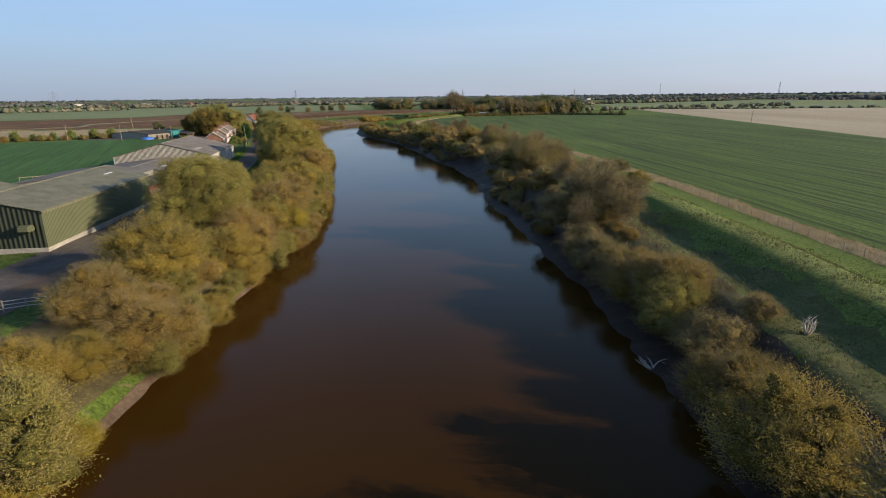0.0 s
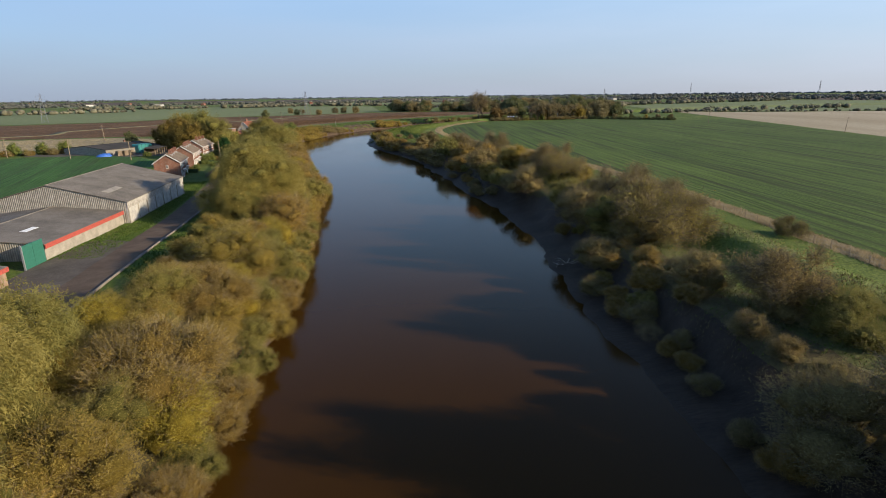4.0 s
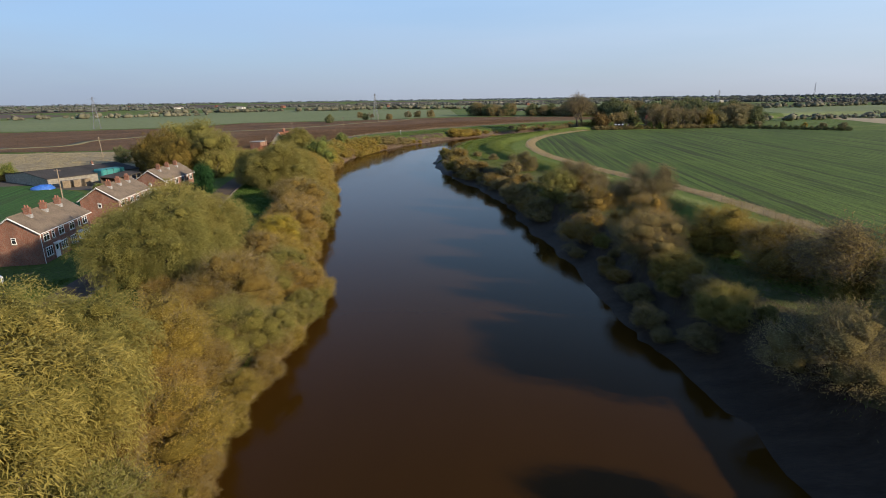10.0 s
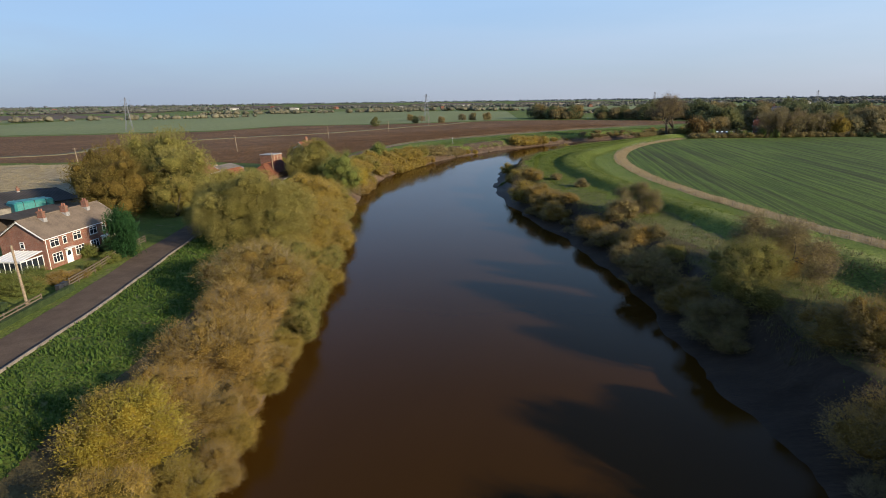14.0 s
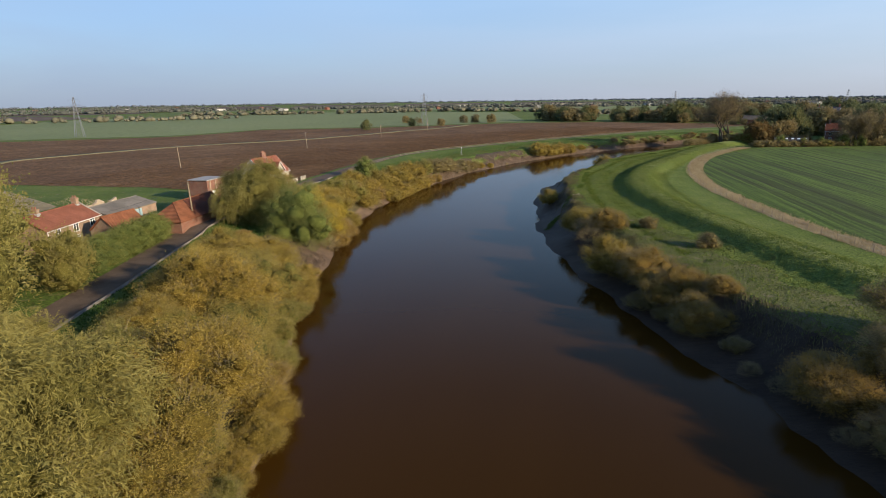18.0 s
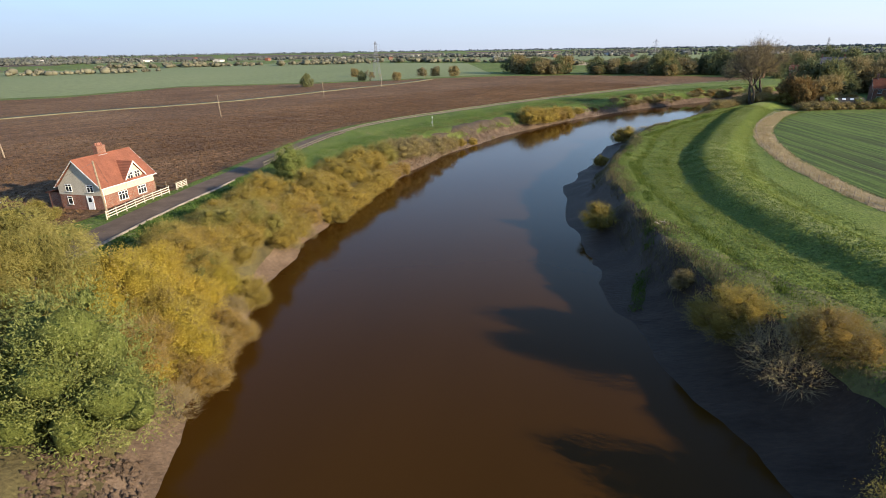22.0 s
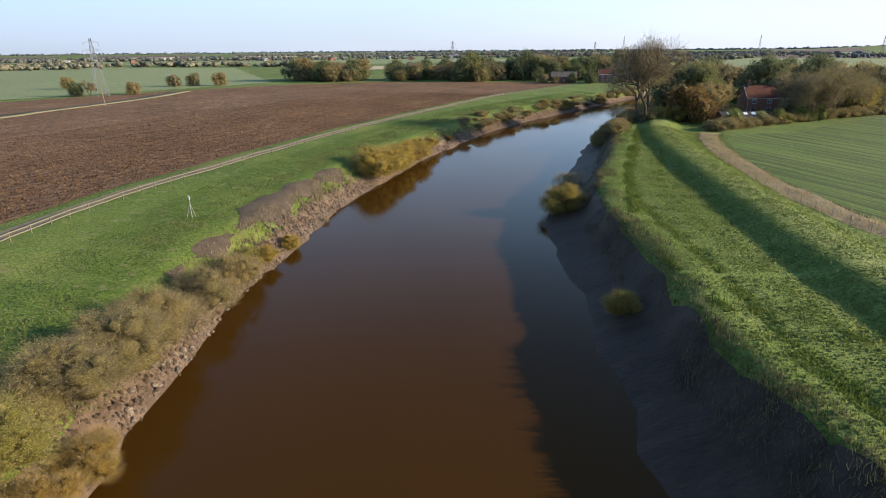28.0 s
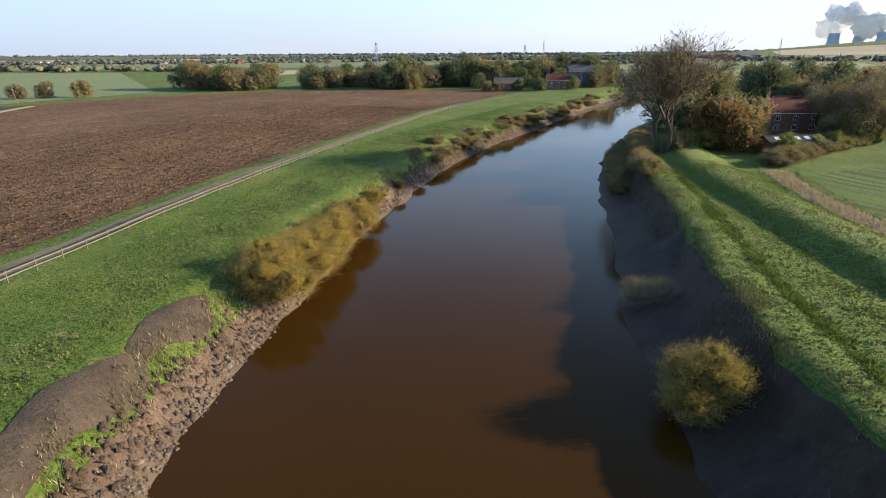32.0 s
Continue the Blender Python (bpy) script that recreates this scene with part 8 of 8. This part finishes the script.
blades("dry_strip", "tall dry grass along the fence", 207, HAY, -5, 516, -2.0, 2.0, 62000, 0.35, 0.95, 0.06, STRAW, lean=0.6)
blades("meadow_straw", "tall pale straw on the dry meadow", 215, spline([(-335, 322), (-240, 322), (-150, 322)]), 300, 345, -32, 32, 26000, 0.3, 0.8, 0.09, STRAW, 9.0, lean=0.6)
blades("bank_weeds", "dead weed stalks along the top of the mud bank", 208, RIGHT, 200, 545, -9.0, -5.0, 30000, 0.4, 1.1, 0.04, WEED, 6.0)
blades("slope_weeds", "rank weeds on the shaded bank slope", 214, RIGHT, 318, 545, -8.8, -6.8, 6000, 0.3, 0.7, 0.06, WEED, 4.0)
blades("lip_grass", "pale dead grass along the lip of the bank", 216, RIGHT, 318, 540, -10.6, -7.8, 20000, 0.25, 0.6, 0.05, WEED, 5.0)
blades("edge_weeds", "dead weeds along the left bank edge", 209, LEFT, 405, 680, 3.4, 5.8, 12000, 0.25, 0.7, 0.06, WEED, 3.0)
blades("reed_clumps", "pale dead grass on the left mud bank", 210, LEFT, 425, 660, 2.0, 5.4, 9000, 0.3, 0.8, 0.04, STRAW, 4.0)


def clods(name, label, seed, px, py, z, s0, s1, material, category):
    """Small three-sided lumps, too many to tell apart."""
    rng = np.random.default_rng(seed)
    n = len(px)
    s = rng.uniform(s0, s1, (n, 1)) ** 1.0
    a = rng.uniform(0, 2 * np.pi, n)
    c = np.stack([px, py, z], 1)
    v = np.empty((n, 4, 3))
    for k in range(3):
        ang = a + k * 2.094 + rng.uniform(-0.4, 0.4, n)
        v[:, k] = c + np.stack([np.cos(ang), np.sin(ang), np.full(n, -0.25)], 1) * s
    v[:, 3] = c + np.stack([rng.normal(size=n) * 0.3, rng.normal(size=n) * 0.3, rng.uniform(0.5, 0.95, n)], 1) * s
    base = 4 * np.arange(n)[:, None, None]
    f = (base + np.array([[0, 1, 3], [1, 2, 3], [2, 0, 3]])[None]).ravel()
    me = mesh_from(name, v.reshape(-1, 3), f, np.full(3 * n, 3))
    me.materials.append(material)
    return tagged(new(name, me), label, category, kind="stuff")


rg_ = np.random.default_rng(301)
cx_, cy_ = on_strip(rg_, ROAD, 372, 640, 5.2, 75, 52000)
near = rg_.random(len(cx_)) < np.clip(1.35 - off_line(np.stack([cx_, cy_], 1), ROAD)[0] / 75, 0, 1)
ok_ = (in_polygon(np.stack([cx_, cy_], 1), plough_poly) < -1) & near
cx_, cy_ = cx_[ok_], cy_[ok_]
clods("soil_clods", "turned clods of dark soil on the ploughed field", 302, cx_, cy_, heights(cx_, cy_) + 0.1, 0.12, 0.38, PLOUGH, "soil")
RANK = leaves("rank_fringe_weeds", [(0.1, (0.085, 0.095, 0.035)), (0.5, (0.145, 0.15, 0.055)), (0.9, (0.24, 0.215, 0.10))], 0.3)
blades("fringe_weeds", "pale rank weeds along the edge of the mud", 221, LEFT, 425, 600, 2.6, 4.4, 8000, 0.3, 0.8, 0.05, RANK, 2.0)
blades("soil_stalks", "dead brown stalks standing on bare soil", 222, LEFT, 436, 482, 3.8, 6.4, 600, 0.4, 0.9, 0.025, WEED, 2.5)
blades("pale_tussocks", "pale dry tussocks on the flood bank", 223, LEFT, 430, 600, 9.0, 14.0, 14000, 0.15, 0.4, 0.08, RANK, 4.0)
blades("berm_tussocks", "pale dry tussocks on the berm", 224, RIGHT, 320, 530, -24, -9, 14000, 0.15, 0.4, 0.08, RANK, 2.2)
cx_, cy_ = on_strip(rg_, RIGHT, 300, 535, -34, -8.6, 44000)
clods("berm_mounds", "small tussocks of grazed grass on the berm", 305, cx_, cy_, heights(cx_, cy_) + 0.05, 0.08, 0.24, MEADOW, "grass")
cx_, cy_ = on_strip(rg_, LEFT, 395, 620, 6.5, 20, 14000)
clods("bank_mounds", "small tussocks of grass on the flood bank", 306, cx_, cy_, heights(cx_, cy_) + 0.04, 0.05, 0.13, LUSH, "grass")
cx_, cy_ = on_strip(rg_, LEFT, 425, 640, 0.4, 3.4, 5000)
clods("mud_blocks", "slumped blocks of mud on the river bank", 307, cx_, cy_, heights(cx_, cy_) + 0.02, 0.15, 0.55, MUD, "mud")
cx_, cy_ = on_strip(rg_, LEFT, 322, 336, 0.0, 4.5, 900)
clods("cove_rubble", "broken muddy rubble in a gap between shrubs", 304, cx_, cy_, heights(cx_, cy_) + 0.08, 0.12, 0.42, MUD, "rubble")
cx_, cy_ = on_strip(rg_, LEFT, 396, 690, -0.3, 1.1, 6500)
STONE = surface("muddy_stone", [(0.3, (0.10, 0.074, 0.052)), (0.7, (0.20, 0.155, 0.115))], 1.2, 6.0, 0.8, 0.5, 0.05, vary=0.25)
clods("bank_rubble", "small muddy stones at the water's edge", 303, cx_, cy_, heights(cx_, cy_) + 0.06, 0.08, 0.28, STONE, "stones")

ROCKS = []
for k in range(5):
    bm = bmesh.new()
    bmesh.ops.create_icosphere(bm, subdivisions=1, radius=1.0)
    for v in bm.verts:
        v.co *= 1 + 0.35 * noise.noise(v.co * 1.3 + Vector((k * 7, 0, 0)))
        v.co.z *= 0.65
    me = bpy.data.meshes.new("stone")
    bm.to_mesh(me)
    bm.free()
    me.materials.append(STONE)
    ROCKS.append(me)
bank = bpy.data.objects["mudbank_left"]
px_, py_ = on_strip(rg_, LEFT, 420, 560, -0.1, 0.8, 290)
for a, b in zip(px_, py_):
    s = rg_.uniform(0.14, 0.40)
    o = new("stone", ROCKS[int(rg_.integers(0, 5))])
    o.parent = bank
    o.matrix_local = pose(a, b, height(a, b) + 0.08, rg_.uniform(-25, 25), rg_.uniform(-25, 25), rg_.uniform(0, 360)) @ Matrix.Diagonal((s, s, s, 1))

# driftwood and dead branches
DEADWOOD = plain("bleached_wood", (0.42, 0.36, 0.29), 0.9, 0, 0.3, 4)
for px, py, s, kind in ((30, 41, 1.0, 0), (18.8, 44, 0.9, 1), (-28.5, 118, 0.9, 1), (11.5, 140, 1.2, 1), (-94.0, 448, 1.1, 1), (-100.6, 392, 1.3, 1), (-80, 301, 1.0, 1), (-51, 381, 0.6, 1)):
    rr = np.random.default_rng(int(px * 7 + py * 3) % 1000)
    ob = thing("dead_branch", Matrix.Translation((px, py, max(0.0, height(px, py)) + 0.1)), "bleached dead branch lying on the river bank", "branch", "dead branches")
    for k in range(7):
        a_ = rr.uniform(0, 6.28)
        tip = np.array([math.cos(a_) * (0.5 if kind == 0 else 1.8), math.sin(a_) * (0.5 if kind == 0 else 1.2), rr.uniform(0.9, 1.9) if kind == 0 else rr.uniform(0.1, 0.9)]) * s
        limb_ = part("limb", smooth(mesh_from("limb", *tubes([limb(rr, (0, 0, -0.2), tip, 0.09 * s, 0.02 * s, 0.15, 5)]))), DEADWOOD, ob)
        part("twig", smooth(mesh_from("twig", *tubes([limb(rr, tip * 0.6, tip * 0.6 + rr.normal(size=3) * 0.4 * s, 0.04 * s, 0.012 * s, 0.15, 3)]))), DEADWOOD, limb_)

# the patterns from which the plants were copied
for ob in ORIGINALS:
    for o in (*ob.children_recursive, ob):
        bpy.data.objects.remove(o)
